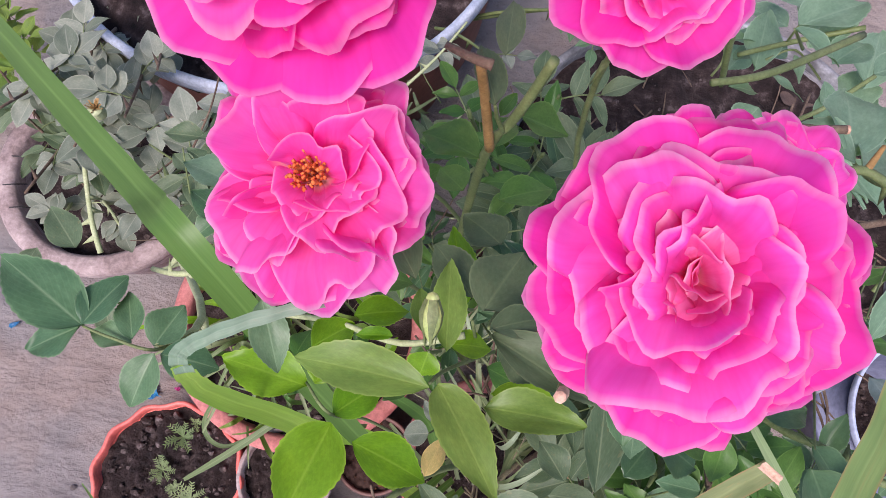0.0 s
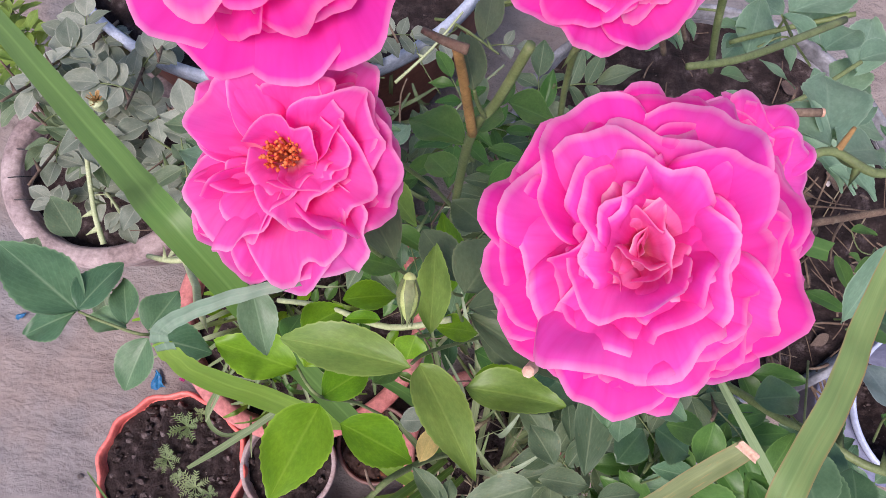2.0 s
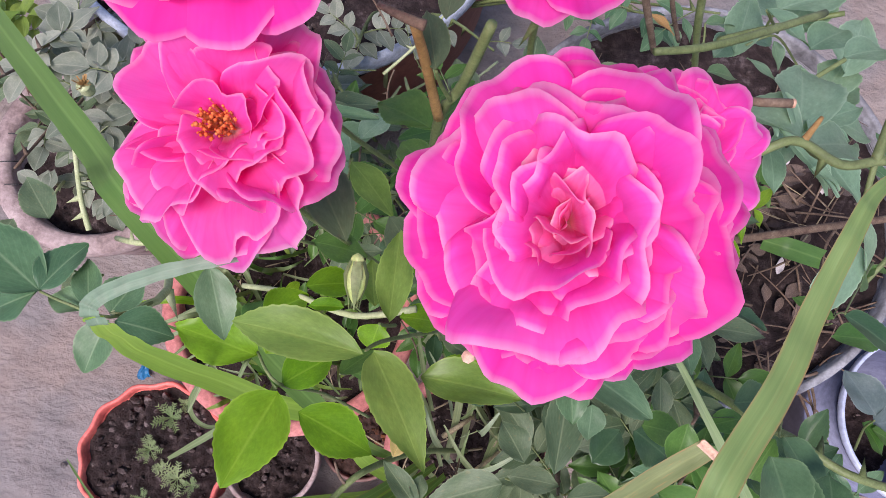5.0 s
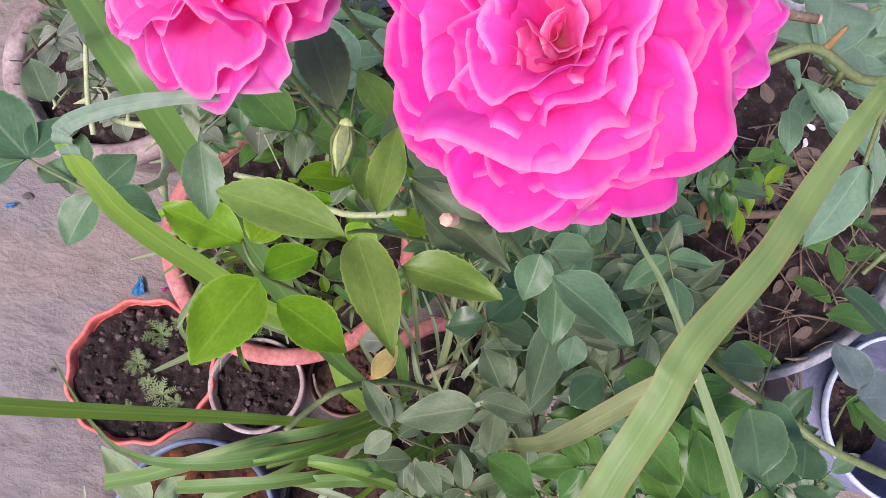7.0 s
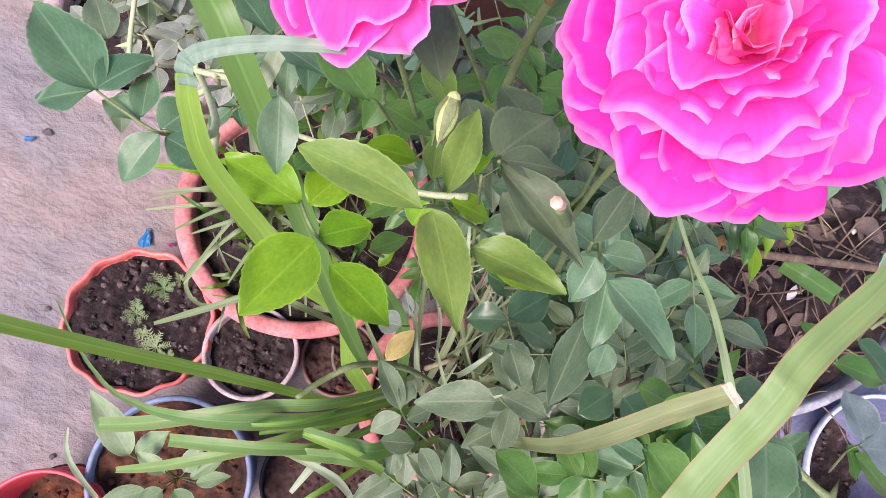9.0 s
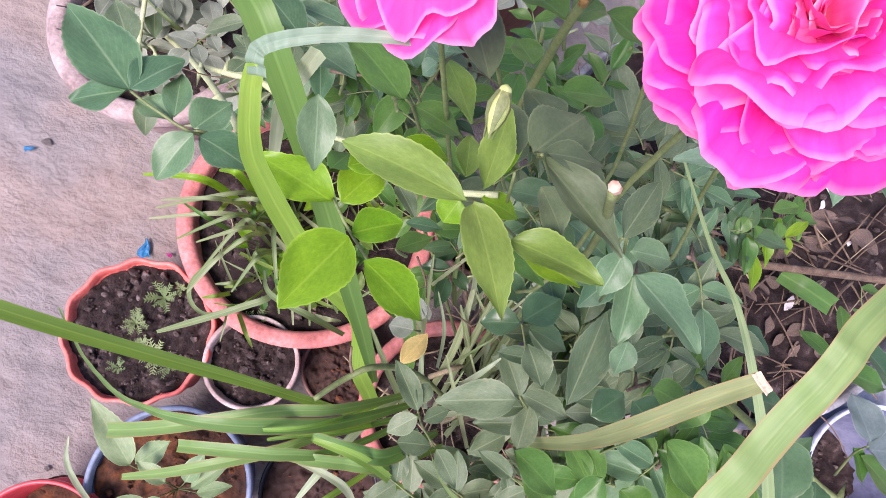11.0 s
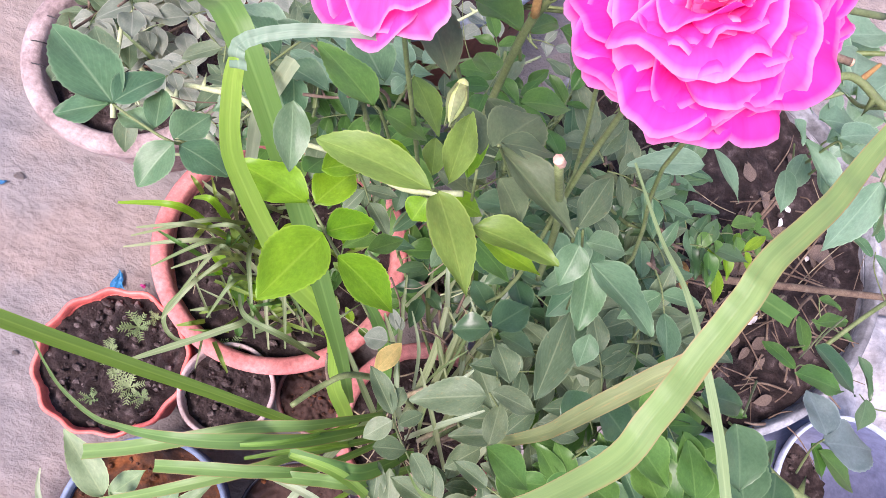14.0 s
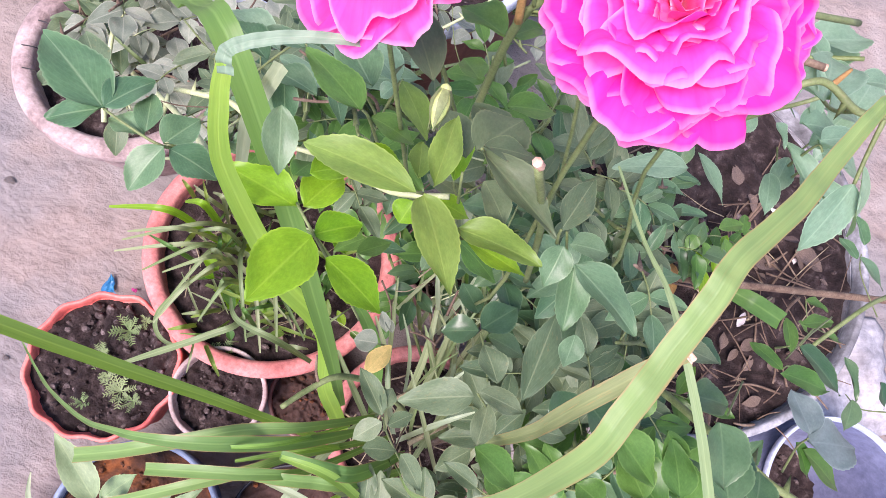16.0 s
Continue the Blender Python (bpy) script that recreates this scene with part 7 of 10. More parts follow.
leaf(tub_rose, [(0.381, 0.373, 0.960), (0.376, 0.370, 1.000), (0.381, 0.367, 1.000)], MINT, [
    ((0.366, 0.360, 1.020), (0.401, 0.383, 1.012), 0.020),
    ((0.381, 0.367, 1.000), (0.406, 0.369, 0.992), 0.013),
    ((0.377, 0.342, 1.000), (0.401, 0.335, 0.992), 0.012),
    ((0.345, 0.374, 1.000), (0.360, 0.363, 0.992), 0.015),
])
leaf(tub_rose, [(0.342, 0.416, 1.020), (0.321, 0.408, 1.050)], MINT, [
    ((0.321, 0.408, 1.050), (0.352, 0.394, 1.042), 0.019),
    ((0.359, 0.380, 1.060), (0.390, 0.397, 1.052), 0.021),
])
stem(tub_rose, [(0.268, 0.381, 1.100), (0.280, 0.385, 1.060), (0.301, 0.396, 1.000)], 0.0022, 0.0020, STEM)
stem(tub_rose, [(0.275, 0.488, 0.950), (0.296, 0.490, 0.900), (0.316, 0.496, 0.850)], 0.0032, 0.0028, WOODY)
stem(tub_rose, [(0.325, 0.567, 0.850), (0.345, 0.570, 0.800), (0.368, 0.575, 0.750)], 0.0026, 0.0024, WOODY)
leaf(tub_rose, [(0.351, 0.665, 0.660), (0.352, 0.648, 0.680)], ORANGE, [
    ((0.352, 0.648, 0.680), (0.388, 0.634, 0.670), 0.014),
])
# sparse leaves and bare branches over the tub's near edge
leaf(tub_rose, [(0.718, 0.370, 0.530), (0.666, 0.367, 0.550), (0.650, 0.355, 0.560)], MID, [
    ((0.650, 0.355, 0.560), (0.606, 0.379, 0.548), 0.023),
    ((0.655, 0.381, 0.560), (0.647, 0.431, 0.548), 0.021),
])
leaf(tub_rose, [(0.608, 0.389, 0.700), (0.533, 0.324, 0.790), (0.514, 0.302, 0.810)], DEEP, [
    ((0.514, 0.302, 0.810), (0.574, 0.278, 0.798), 0.028),
])
leaf(tub_rose, [(0.663, 0.429, 0.600), (0.598, 0.339, 0.650)], MID, [
    ((0.562, 0.303, 0.710), (0.626, 0.309, 0.698), 0.033),
    ((0.570, 0.363, 0.710), (0.615, 0.387, 0.698), 0.019),
])
leaf(tub_rose, [(0.800, 0.357, 0.560), (0.749, 0.341, 0.580), (0.720, 0.348, 0.590)], DEEP, [
    ((0.702, 0.390, 0.600), (0.739, 0.346, 0.588), 0.023),
    ((0.754, 0.378, 0.600), (0.776, 0.350, 0.588), 0.028),
    ((0.723, 0.342, 0.600), (0.732, 0.303, 0.588), 0.034),
])
leaf(tub_rose, [(0.544, 0.192, 0.780), (0.520, 0.207, 0.830), (0.509, 0.212, 0.860)], SKYLIT, [
    ((0.510, 0.216, 0.860), (0.493, 0.249, 0.848), 0.036),
    ((0.509, 0.209, 0.860), (0.563, 0.225, 0.848), 0.044),
])
leaf(tub_rose, [(0.544, 0.192, 0.780), (0.520, 0.207, 0.830)], MID, [
    ((0.526, 0.208, 0.830), (0.577, 0.190, 0.818), 0.029),
    ((0.519, 0.212, 0.830), (0.546, 0.189, 0.818), 0.019),
])
leaf(tub_rose, [(0.450, 0.202, 0.820), (0.436, 0.188, 0.870)], DEEP, [
    ((0.436, 0.188, 0.870), (0.474, 0.145, 0.858), 0.034),
])
leaf(tub_rose, [(0.444, 0.090, 0.850), (0.389, 0.107, 0.930)], MID, [
    ((0.392, 0.108, 0.930), (0.382, 0.157, 0.918), 0.022),
    ((0.378, 0.107, 0.930), (0.332, 0.140, 0.918), 0.033),
])
leaf(tub_rose, [(0.624, 0.531, 0.450), (0.553, 0.487, 0.540), (0.510, 0.468, 0.560)], FRESH, [
    ((0.542, 0.477, 0.560), (0.571, 0.518, 0.548), 0.015),
    ((0.544, 0.478, 0.560), (0.560, 0.459, 0.548), 0.019),
    ((0.518, 0.468, 0.560), (0.537, 0.434, 0.548), 0.017),
    ((0.508, 0.468, 0.560), (0.503, 0.443, 0.548), 0.020),
    ((0.512, 0.440, 0.560), (0.531, 0.395, 0.548), 0.023),
    ((0.528, 0.479, 0.560), (0.535, 0.507, 0.548), 0.014),
])
leaf(tub_rose, [(0.521, 0.311, 0.500), (0.471, 0.330, 0.600)], DEEP, [
    ((0.471, 0.330, 0.600), (0.527, 0.319, 0.588), 0.032),
    ((0.510, 0.335, 0.600), (0.557, 0.322, 0.588), 0.022),
])
leaf(tub_rose, [(0.787, 0.471, 0.450), (0.709, 0.454, 0.500), (0.682, 0.477, 0.520)], MID, [
    ((0.682, 0.477, 0.520), (0.727, 0.479, 0.508), 0.019),
    ((0.679, 0.442, 0.520), (0.706, 0.436, 0.508), 0.015),
    ((0.720, 0.439, 0.520), (0.755, 0.445, 0.508), 0.015),
])
leaf(tub_rose, [(0.840, 0.529, 0.450), (0.766, 0.557, 0.500), (0.746, 0.578, 0.520)], BLUISH, [
    ((0.748, 0.593, 0.520), (0.732, 0.643, 0.508), 0.024),
    ((0.742, 0.568, 0.520), (0.718, 0.598, 0.508), 0.022),
    ((0.744, 0.572, 0.520), (0.803, 0.546, 0.508), 0.034),
])
stem(tub_rose, [(0.516, 0.452, 0.460), (0.598, 0.478, 0.460), (0.703, 0.513, 0.455), (0.848, 0.560, 0.450), (0.963, 0.598, 0.440)], 0.0062, 0.0052, WOODY, label='bare woody branch')
stem(tub_rose, [(0.861, 0.587, 0.550), (0.738, 0.489, 0.600), (0.693, 0.446, 0.620), (0.658, 0.388, 0.600)], 0.0034, 0.0028, STEM)
stem(tub_rose, [(0.426, 0.233, 0.720), (0.439, 0.220, 0.750), (0.457, 0.200, 0.790), (0.476, 0.190, 0.810), (0.505, 0.173, 0.820), (0.537, 0.166, 0.820), (0.653, 0.155, 0.780)], 0.0040, 0.0036, STEM, thorns=2)
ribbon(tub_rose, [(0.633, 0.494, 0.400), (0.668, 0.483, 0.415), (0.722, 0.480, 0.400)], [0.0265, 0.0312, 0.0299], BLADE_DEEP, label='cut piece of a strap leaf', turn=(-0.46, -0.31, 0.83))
leaf(tub_rose, [(0.608, 0.544, 0.450), (0.520, 0.494, 0.560), (0.483, 0.470, 0.580)], MID, [
    ((0.482, 0.472, 0.580), (0.476, 0.449, 0.572), 0.020),
    ((0.493, 0.467, 0.580), (0.512, 0.443, 0.572), 0.020),
    ((0.487, 0.448, 0.580), (0.506, 0.405, 0.572), 0.027),
    ((0.507, 0.495, 0.580), (0.542, 0.519, 0.572), 0.024),
    ((0.518, 0.483, 0.580), (0.532, 0.463, 0.572), 0.021),
    ((0.490, 0.478, 0.580), (0.488, 0.497, 0.572), 0.013),
])
leaf(tub_rose, [(0.546, 0.508, 0.470), (0.542, 0.505, 0.488), (0.540, 0.504, 0.500)], MID, [
    ((0.540, 0.504, 0.500), (0.530, 0.477, 0.492), 0.020),
    ((0.541, 0.501, 0.500), (0.560, 0.475, 0.492), 0.022),
    ((0.543, 0.505, 0.500), (0.577, 0.512, 0.492), 0.020),
    ((0.541, 0.506, 0.500), (0.542, 0.541, 0.492), 0.019),
    ((0.539, 0.505, 0.500), (0.518, 0.515, 0.492), 0.017),
])
leaf(tub_rose, [(0.581, 0.544, 0.470), (0.577, 0.541, 0.488), (0.575, 0.540, 0.500)], MID, [
    ((0.575, 0.540, 0.500), (0.565, 0.513, 0.492), 0.020),
    ((0.576, 0.537, 0.500), (0.596, 0.511, 0.492), 0.022),
    ((0.578, 0.541, 0.500), (0.614, 0.548, 0.492), 0.020),
    ((0.576, 0.542, 0.500), (0.578, 0.578, 0.492), 0.019),
    ((0.575, 0.541, 0.500), (0.554, 0.551, 0.492), 0.017),
])
leaf(tub_rose, [(0.533, 0.479, 0.450), (0.529, 0.476, 0.468), (0.527, 0.475, 0.480)], MID, [
    ((0.527, 0.475, 0.480), (0.517, 0.448, 0.472), 0.020),
    ((0.528, 0.472, 0.480), (0.548, 0.446, 0.472), 0.022),
    ((0.530, 0.477, 0.480), (0.565, 0.483, 0.472), 0.020),
    ((0.528, 0.477, 0.480), (0.529, 0.512, 0.472), 0.019),
    ((0.527, 0.477, 0.480), (0.505, 0.486, 0.472), 0.017),
])
leaf(tub_rose, [(0.520, 0.357, 0.470), (0.516, 0.354, 0.488), (0.514, 0.353, 0.500)], MID, [
    ((0.514, 0.353, 0.500), (0.504, 0.328, 0.492), 0.019),
    ((0.515, 0.350, 0.500), (0.533, 0.325, 0.492), 0.021),
    ((0.516, 0.355, 0.500), (0.549, 0.360, 0.492), 0.019),
    ((0.514, 0.355, 0.500), (0.515, 0.387, 0.492), 0.018),
    ((0.513, 0.355, 0.500), (0.492, 0.362, 0.492), 0.016),
])
ribbon(broad, [(-0.171, -0.247, 0.220), (-0.193, -0.200, 0.300), (-0.209, -0.170, 0.330), (-0.218, -0.139, 0.340)], [0.0069, 0.0089, 0.0071, 0.0016], BLADE_PALE, fold=0.3, turn=(0.32, 0.24, 0.92))
stem(tub_rose, [(0.649, 0.637, 0.340), (0.667, 0.701, 0.360), (0.692, 0.772, 0.355)], 0.0032, 0.00224, WOODY, name='twig')
stem(tub_rose, [(0.783, 0.742, 0.340), (0.755, 0.723, 0.360), (0.736, 0.710, 0.355)], 0.0018, 0.00126, STRAW, name='twig')
stem(tub_rose, [(0.710, 0.689, 0.340), (0.723, 0.684, 0.360), (0.744, 0.684, 0.355)], 0.0018, 0.00126, DRY, name='twig')
stem(tub_rose, [(0.712, 0.718, 0.340), (0.717, 0.709, 0.360), (0.729, 0.705, 0.355)], 0.0016, 0.00112, WOODY, name='twig')
stem(tub_rose, [(0.551, 0.514, 0.340), (0.582, 0.496, 0.360), (0.616, 0.479, 0.355)], 0.002, 0.0014, STRAW, name='twig')
stem(tub_rose, [(0.607, 0.437, 0.340), (0.624, 0.475, 0.360), (0.646, 0.514, 0.355)], 0.002, 0.0014, DRY, name='twig')
stem(tub_rose, [(0.636, 0.410, 0.340), (0.615, 0.441, 0.360), (0.598, 0.471, 0.355)], 0.0025, 0.00175, WOODY, name='twig')
stem(tub_rose, [(0.691, 0.465, 0.340), (0.703, 0.497, 0.360), (0.724, 0.530, 0.355)], 0.0022, 0.00154, STRAW, name='twig')
stem(tub_rose, [(0.488, 0.547, 0.340), (0.506, 0.538, 0.360), (0.528, 0.531, 0.355)], 0.0025, 0.00175, DRY, name='twig')
stem(dusty, [(0.291, 0.392, 0.450), (0.308, 0.411, 0.470), (0.328, 0.438, 0.450)], 0.003, 0.0021, WOODY, name='twig')
stem(dusty, [(0.204, 0.136, 0.450), (0.222, 0.153, 0.470), (0.239, 0.168, 0.450)], 0.004, 0.0028, STRAW, name='twig')
stem(dusty, [(0.261, 0.314, 0.450), (0.265, 0.345, 0.470), (0.269, 0.381, 0.450)], 0.002, 0.0014, DRY, name='twig')
stem(dusty, [(0.221, 0.209, 0.450), (0.230, 0.247, 0.470), (0.238, 0.286, 0.450)], 0.002, 0.0014, WOODY, name='twig')
stem(dusty, [(0.242, 0.089, 0.450), (0.261, 0.112, 0.470), (0.281, 0.130, 0.450)], 0.004, 0.0028, STRAW, name='twig')

# fine growth between the pots
ribbon(lily, [(0.338, 0.162, 0.280), (0.299, 0.183, 0.509), (0.291, 0.213, 0.559)], [0.0050, 0.0050, 0.0014], BLADE_PALE, fold=0.3, turn=(-0.16, -0.09, 0.98))
ribbon(lily, [(0.303, 0.263, 0.280), (0.270, 0.315, 0.374), (0.262, 0.379, 0.424)], [0.0036, 0.0042, 0.0012], GRASS, fold=0.3, turn=(-0.11, -0.22, 0.97))
ribbon(lily, [(0.266, 0.088, 0.280), (0.251, 0.114, 0.584), (0.263, 0.138, 0.634)], [0.0049, 0.0045, 0.0013], GRASS, fold=0.3, turn=(-0.13, -0.01, 0.99))
ribbon(lily, [(0.258, 0.089, 0.280), (0.224, 0.119, 0.572), (0.224, 0.151, 0.622)], [0.0049, 0.0045, 0.0013], GRASS, fold=0.3, turn=(-0.09, -0.02, 1.0))
ribbon(lily, [(0.263, 0.148, 0.280), (0.236, 0.151, 0.646), (0.245, 0.173, 0.696)], [0.0078, 0.0066, 0.0019], BLADE_PALE, fold=0.3, turn=(-0.12, -0.06, 0.99))
ribbon(lily, [(0.267, 0.181, 0.280), (0.276, 0.249, 0.417), (0.301, 0.325, 0.467)], [0.0064, 0.0072, 0.0021], GRASS, fold=0.3, turn=(-0.14, -0.17, 0.97))
ribbon(lily, [(0.355, 0.192, 0.280), (0.283, 0.174, 0.585), (0.269, 0.185, 0.635)], [0.0065, 0.0059, 0.0017], GRASS, fold=0.3, turn=(-0.15, -0.08, 0.99))
ribbon(lily, [(0.300, 0.332, 0.280), (0.280, 0.295, 0.574), (0.295, 0.313, 0.624)], [0.0037, 0.0034, 0.0010], GRASS, fold=0.3, turn=(-0.16, -0.23, 0.96))
ribbon(lily, [(0.295, 0.172, 0.280), (0.264, 0.231, 0.383), (0.250, 0.294, 0.433)], [0.0064, 0.0074, 0.0022], BLADE_PALE, fold=0.3, turn=(-0.1, -0.14, 0.98))
ribbon(lily, [(0.394, 0.110, 0.280), (0.351, 0.172, 0.372), (0.314, 0.228, 0.422)], [0.0063, 0.0074, 0.0021], GRASS, fold=0.3, turn=(-0.18, -0.08, 0.98))
ribbon(lily, [(0.292, 0.171, 0.280), (0.278, 0.217, 0.511), (0.300, 0.279, 0.561)], [0.0050, 0.0050, 0.0015], GRASS, fold=0.3, turn=(-0.16, -0.15, 0.98))
ribbon(lily, [(0.258, 0.238, 0.280), (0.244, 0.233, 0.663), (0.253, 0.267, 0.713)], [0.0036, 0.0030, 0.0009], GRASS, fold=0.3, turn=(-0.13, -0.18, 0.97))
ribbon(lily, [(0.225, 0.259, 0.280), (0.228, 0.280, 0.580), (0.236, 0.331, 0.630)], [0.0080, 0.0075, 0.0021], BLADE_PALE, fold=0.3, turn=(-0.1, -0.23, 0.97))
ribbon(lily, [(0.289, 0.196, 0.280), (0.302, 0.213, 0.482), (0.320, 0.236, 0.532)], [0.0036, 0.0037, 0.0011], GRASS, fold=0.3, turn=(-0.17, -0.12, 0.98))
ribbon(lily, [(0.294, 0.184, 0.280), (0.268, 0.178, 0.563), (0.279, 0.196, 0.613)], [0.0064, 0.0060, 0.0017], GRASS, fold=0.3, turn=(-0.15, -0.08, 0.99))
ribbon(lily, [(0.259, 0.166, 0.280), (0.228, 0.199, 0.662), (0.239, 0.256, 0.712)], [0.0050, 0.0042, 0.0012], GRASS, fold=0.3, turn=(-0.11, -0.15, 0.98))
ribbon(lily, [(0.318, 0.241, 0.280), (0.249, 0.246, 0.553), (0.209, 0.276, 0.603)], [0.0036, 0.0035, 0.0010], BLADE_PALE, fold=0.3, turn=(-0.09, -0.17, 0.98))
ribbon(lily, [(0.287, 0.216, 0.280), (0.240, 0.231, 0.493), (0.201, 0.255, 0.543)], [0.0050, 0.0051, 0.0015], GRASS, fold=0.3, turn=(-0.08, -0.14, 0.99))
ribbon(lily, [(0.230, 0.162, 0.280), (0.217, 0.165, 0.633), (0.234, 0.192, 0.683)], [0.0036, 0.0030, 0.0009], GRASS, fold=0.3, turn=(-0.1, -0.08, 0.99))
ribbon(lily, [(0.279, 0.306, 0.280), (0.274, 0.325, 0.548), (0.284, 0.379, 0.598)], [0.0066, 0.0064, 0.0019], GRASS, fold=0.3, turn=(-0.15, -0.27, 0.95))
ribbon(lily, [(0.328, 0.172, 0.280), (0.303, 0.198, 0.447), (0.312, 0.238, 0.497)], [0.0078, 0.0084, 0.0024], BLADE_PALE, fold=0.3, turn=(-0.16, -0.11, 0.98))
ribbon(lily, [(0.285, 0.283, 0.280), (0.233, 0.307, 0.397), (0.206, 0.347, 0.447)], [0.0051, 0.0058, 0.0017], GRASS, fold=0.3, turn=(-0.07, -0.21, 0.98))
ribbon(lily, [(0.252, 0.186, 0.280), (0.236, 0.222, 0.527), (0.231, 0.269, 0.577)], [0.0050, 0.0049, 0.0014], GRASS, fold=0.3, turn=(-0.09, -0.15, 0.98))
ribbon(lily, [(0.356, 0.240, 0.280), (0.314, 0.252, 0.456), (0.288, 0.275, 0.506)], [0.0036, 0.0039, 0.0011], GRASS, fold=0.3, turn=(-0.16, -0.16, 0.98))
ribbon(lily, [(0.350, 0.080, 0.280), (0.314, 0.111, 0.537), (0.325, 0.144, 0.587)], [0.0077, 0.0074, 0.0021], BLADE_PALE, fold=0.3, turn=(-0.2, -0.01, 0.98))
ribbon(lily, [(0.313, 0.066, 0.280), (0.228, 0.115, 0.656), (0.193, 0.153, 0.706)], [0.0062, 0.0052, 0.0015], GRASS, fold=0.3, turn=(-0.08, -0.02, 1.0))
ribbon(lily, [(0.332, 0.105, 0.280), (0.259, 0.153, 0.496), (0.215, 0.199, 0.546)], [0.0035, 0.0036, 0.0010], GRASS, fold=0.3, turn=(-0.09, -0.06, 0.99))
ribbon(lily, [(0.359, 0.169, 0.280), (0.314, 0.201, 0.438), (0.302, 0.245, 0.488)], [0.0064, 0.0070, 0.0020], GRASS, fold=0.3, turn=(-0.16, -0.11, 0.98))
ribbon(lily, [(0.221, 0.160, 0.280), (0.197, 0.200, 0.453), (0.167, 0.237, 0.503)], [0.0050, 0.0053, 0.0015], BLADE_PALE, fold=0.3, turn=(-0.03, -0.11, 0.99))
ribbon(lily, [(0.251, 0.286, 0.280), (0.258, 0.310, 0.478), (0.274, 0.355, 0.528)], [0.0051, 0.0054, 0.0015], GRASS, fold=0.3, turn=(-0.12, -0.23, 0.96))
ribbon(lily, [(0.335, 0.159, 0.280), (0.270, 0.146, 0.564), (0.252, 0.150, 0.614)], [0.0064, 0.0059, 0.0017], GRASS, fold=0.3, turn=(-0.13, -0.04, 0.99))
ribbon(lily, [(0.364, 0.109, 0.280), (0.380, 0.175, 0.374), (0.399, 0.238, 0.424)], [0.0049, 0.0057, 0.0017], GRASS, fold=0.3, turn=(-0.23, -0.09, 0.97))
ribbon(lily, [(0.237, 0.267, 0.280), (0.189, 0.250, 0.664), (0.171, 0.284, 0.714)], [0.0066, 0.0054, 0.0015], BLADE_PALE, fold=0.3, turn=(-0.04, -0.21, 0.98))
ribbon(lily, [(0.297, 0.329, 0.280), (0.245, 0.276, 0.608), (0.235, 0.284, 0.658)], [0.0082, 0.0072, 0.0020], GRASS, fold=0.3, turn=(-0.11, -0.21, 0.97))
ribbon(lily, [(0.187, 0.166, 0.280), (0.162, 0.221, 0.444), (0.142, 0.281, 0.494)], [0.0064, 0.0069, 0.0020], GRASS, fold=0.3, turn=(0.0, -0.14, 0.99))
ribbon(lily, [(0.259, 0.285, 0.280), (0.268, 0.308, 0.442), (0.274, 0.342, 0.492)], [0.0037, 0.0040, 0.0011], GRASS, fold=0.3, turn=(-0.12, -0.22, 0.97))
ribbon(lily, [(0.238, 0.086, 0.280), (0.240, 0.113, 0.658), (0.268, 0.139, 0.708)], [0.0077, 0.0064, 0.0018], BLADE_PALE, fold=0.3, turn=(-0.14, -0.01, 0.99))
ribbon(lily, [(0.202, 0.265, 0.280), (0.202, 0.287, 0.445), (0.208, 0.324, 0.495)], [0.0066, 0.0071, 0.0020], GRASS, fold=0.3, turn=(-0.05, -0.2, 0.98))
ribbon(lily, [(0.274, 0.166, 0.280), (0.228, 0.193, 0.497), (0.197, 0.227, 0.547)], [0.0078, 0.0080, 0.0023], GRASS, fold=0.3, turn=(-0.07, -0.1, 0.99))
ribbon(lily, [(0.147, 0.253, 0.280), (0.172, 0.266, 0.550), (0.199, 0.311, 0.600)], [0.0051, 0.0049, 0.0014], GRASS, fold=0.3, turn=(-0.04, -0.2, 0.98))
ribbon(lily, [(0.229, 0.094, 0.280), (0.192, 0.132, 0.476), (0.172, 0.170, 0.526)], [0.0077, 0.0080, 0.0023], BLADE_PALE, fold=0.3, turn=(-0.03, -0.04, 1.0))
ribbon(lily, [(0.304, 0.179, 0.280), (0.262, 0.183, 0.541), (0.262, 0.208, 0.591)], [0.0050, 0.0048, 0.0014], GRASS, fold=0.3, turn=(-0.13, -0.09, 0.99))
ribbon(lily, [(0.258, 0.231, 0.280), (0.235, 0.260, 0.437), (0.225, 0.300, 0.487)], [0.0051, 0.0055, 0.0016], GRASS, fold=0.3, turn=(-0.08, -0.17, 0.98))
ribbon(lily, [(0.207, 0.261, 0.280), (0.180, 0.265, 0.482), (0.170, 0.295, 0.532)], [0.0066, 0.0068, 0.0019], GRASS, fold=0.3, turn=(-0.02, -0.18, 0.98))
ribbon(lily, [(0.304, 0.149, 0.280), (0.299, 0.196, 0.504), (0.322, 0.251, 0.554)], [0.0064, 0.0065, 0.0019], BLADE_PALE, fold=0.3, turn=(-0.18, -0.12, 0.98))
ribbon(lily, [(0.354, 0.078, 0.280), (0.302, 0.112, 0.445), (0.266, 0.139, 0.495)], [0.0035, 0.0037, 0.0011], GRASS, fold=0.3, turn=(-0.14, -0.01, 0.99))
stem(dusty, [(0.221, 0.355, 0.402), (0.247, 0.389, 0.422), (0.288, 0.424, 0.432)], 0.00180301, 0.00108181, WOODY, name='twig')
stem(dusty, [(0.263, 0.136, 0.525), (0.270, 0.159, 0.545), (0.281, 0.186, 0.555)], 0.000812936, 0.000487761, STRAW, name='twig')
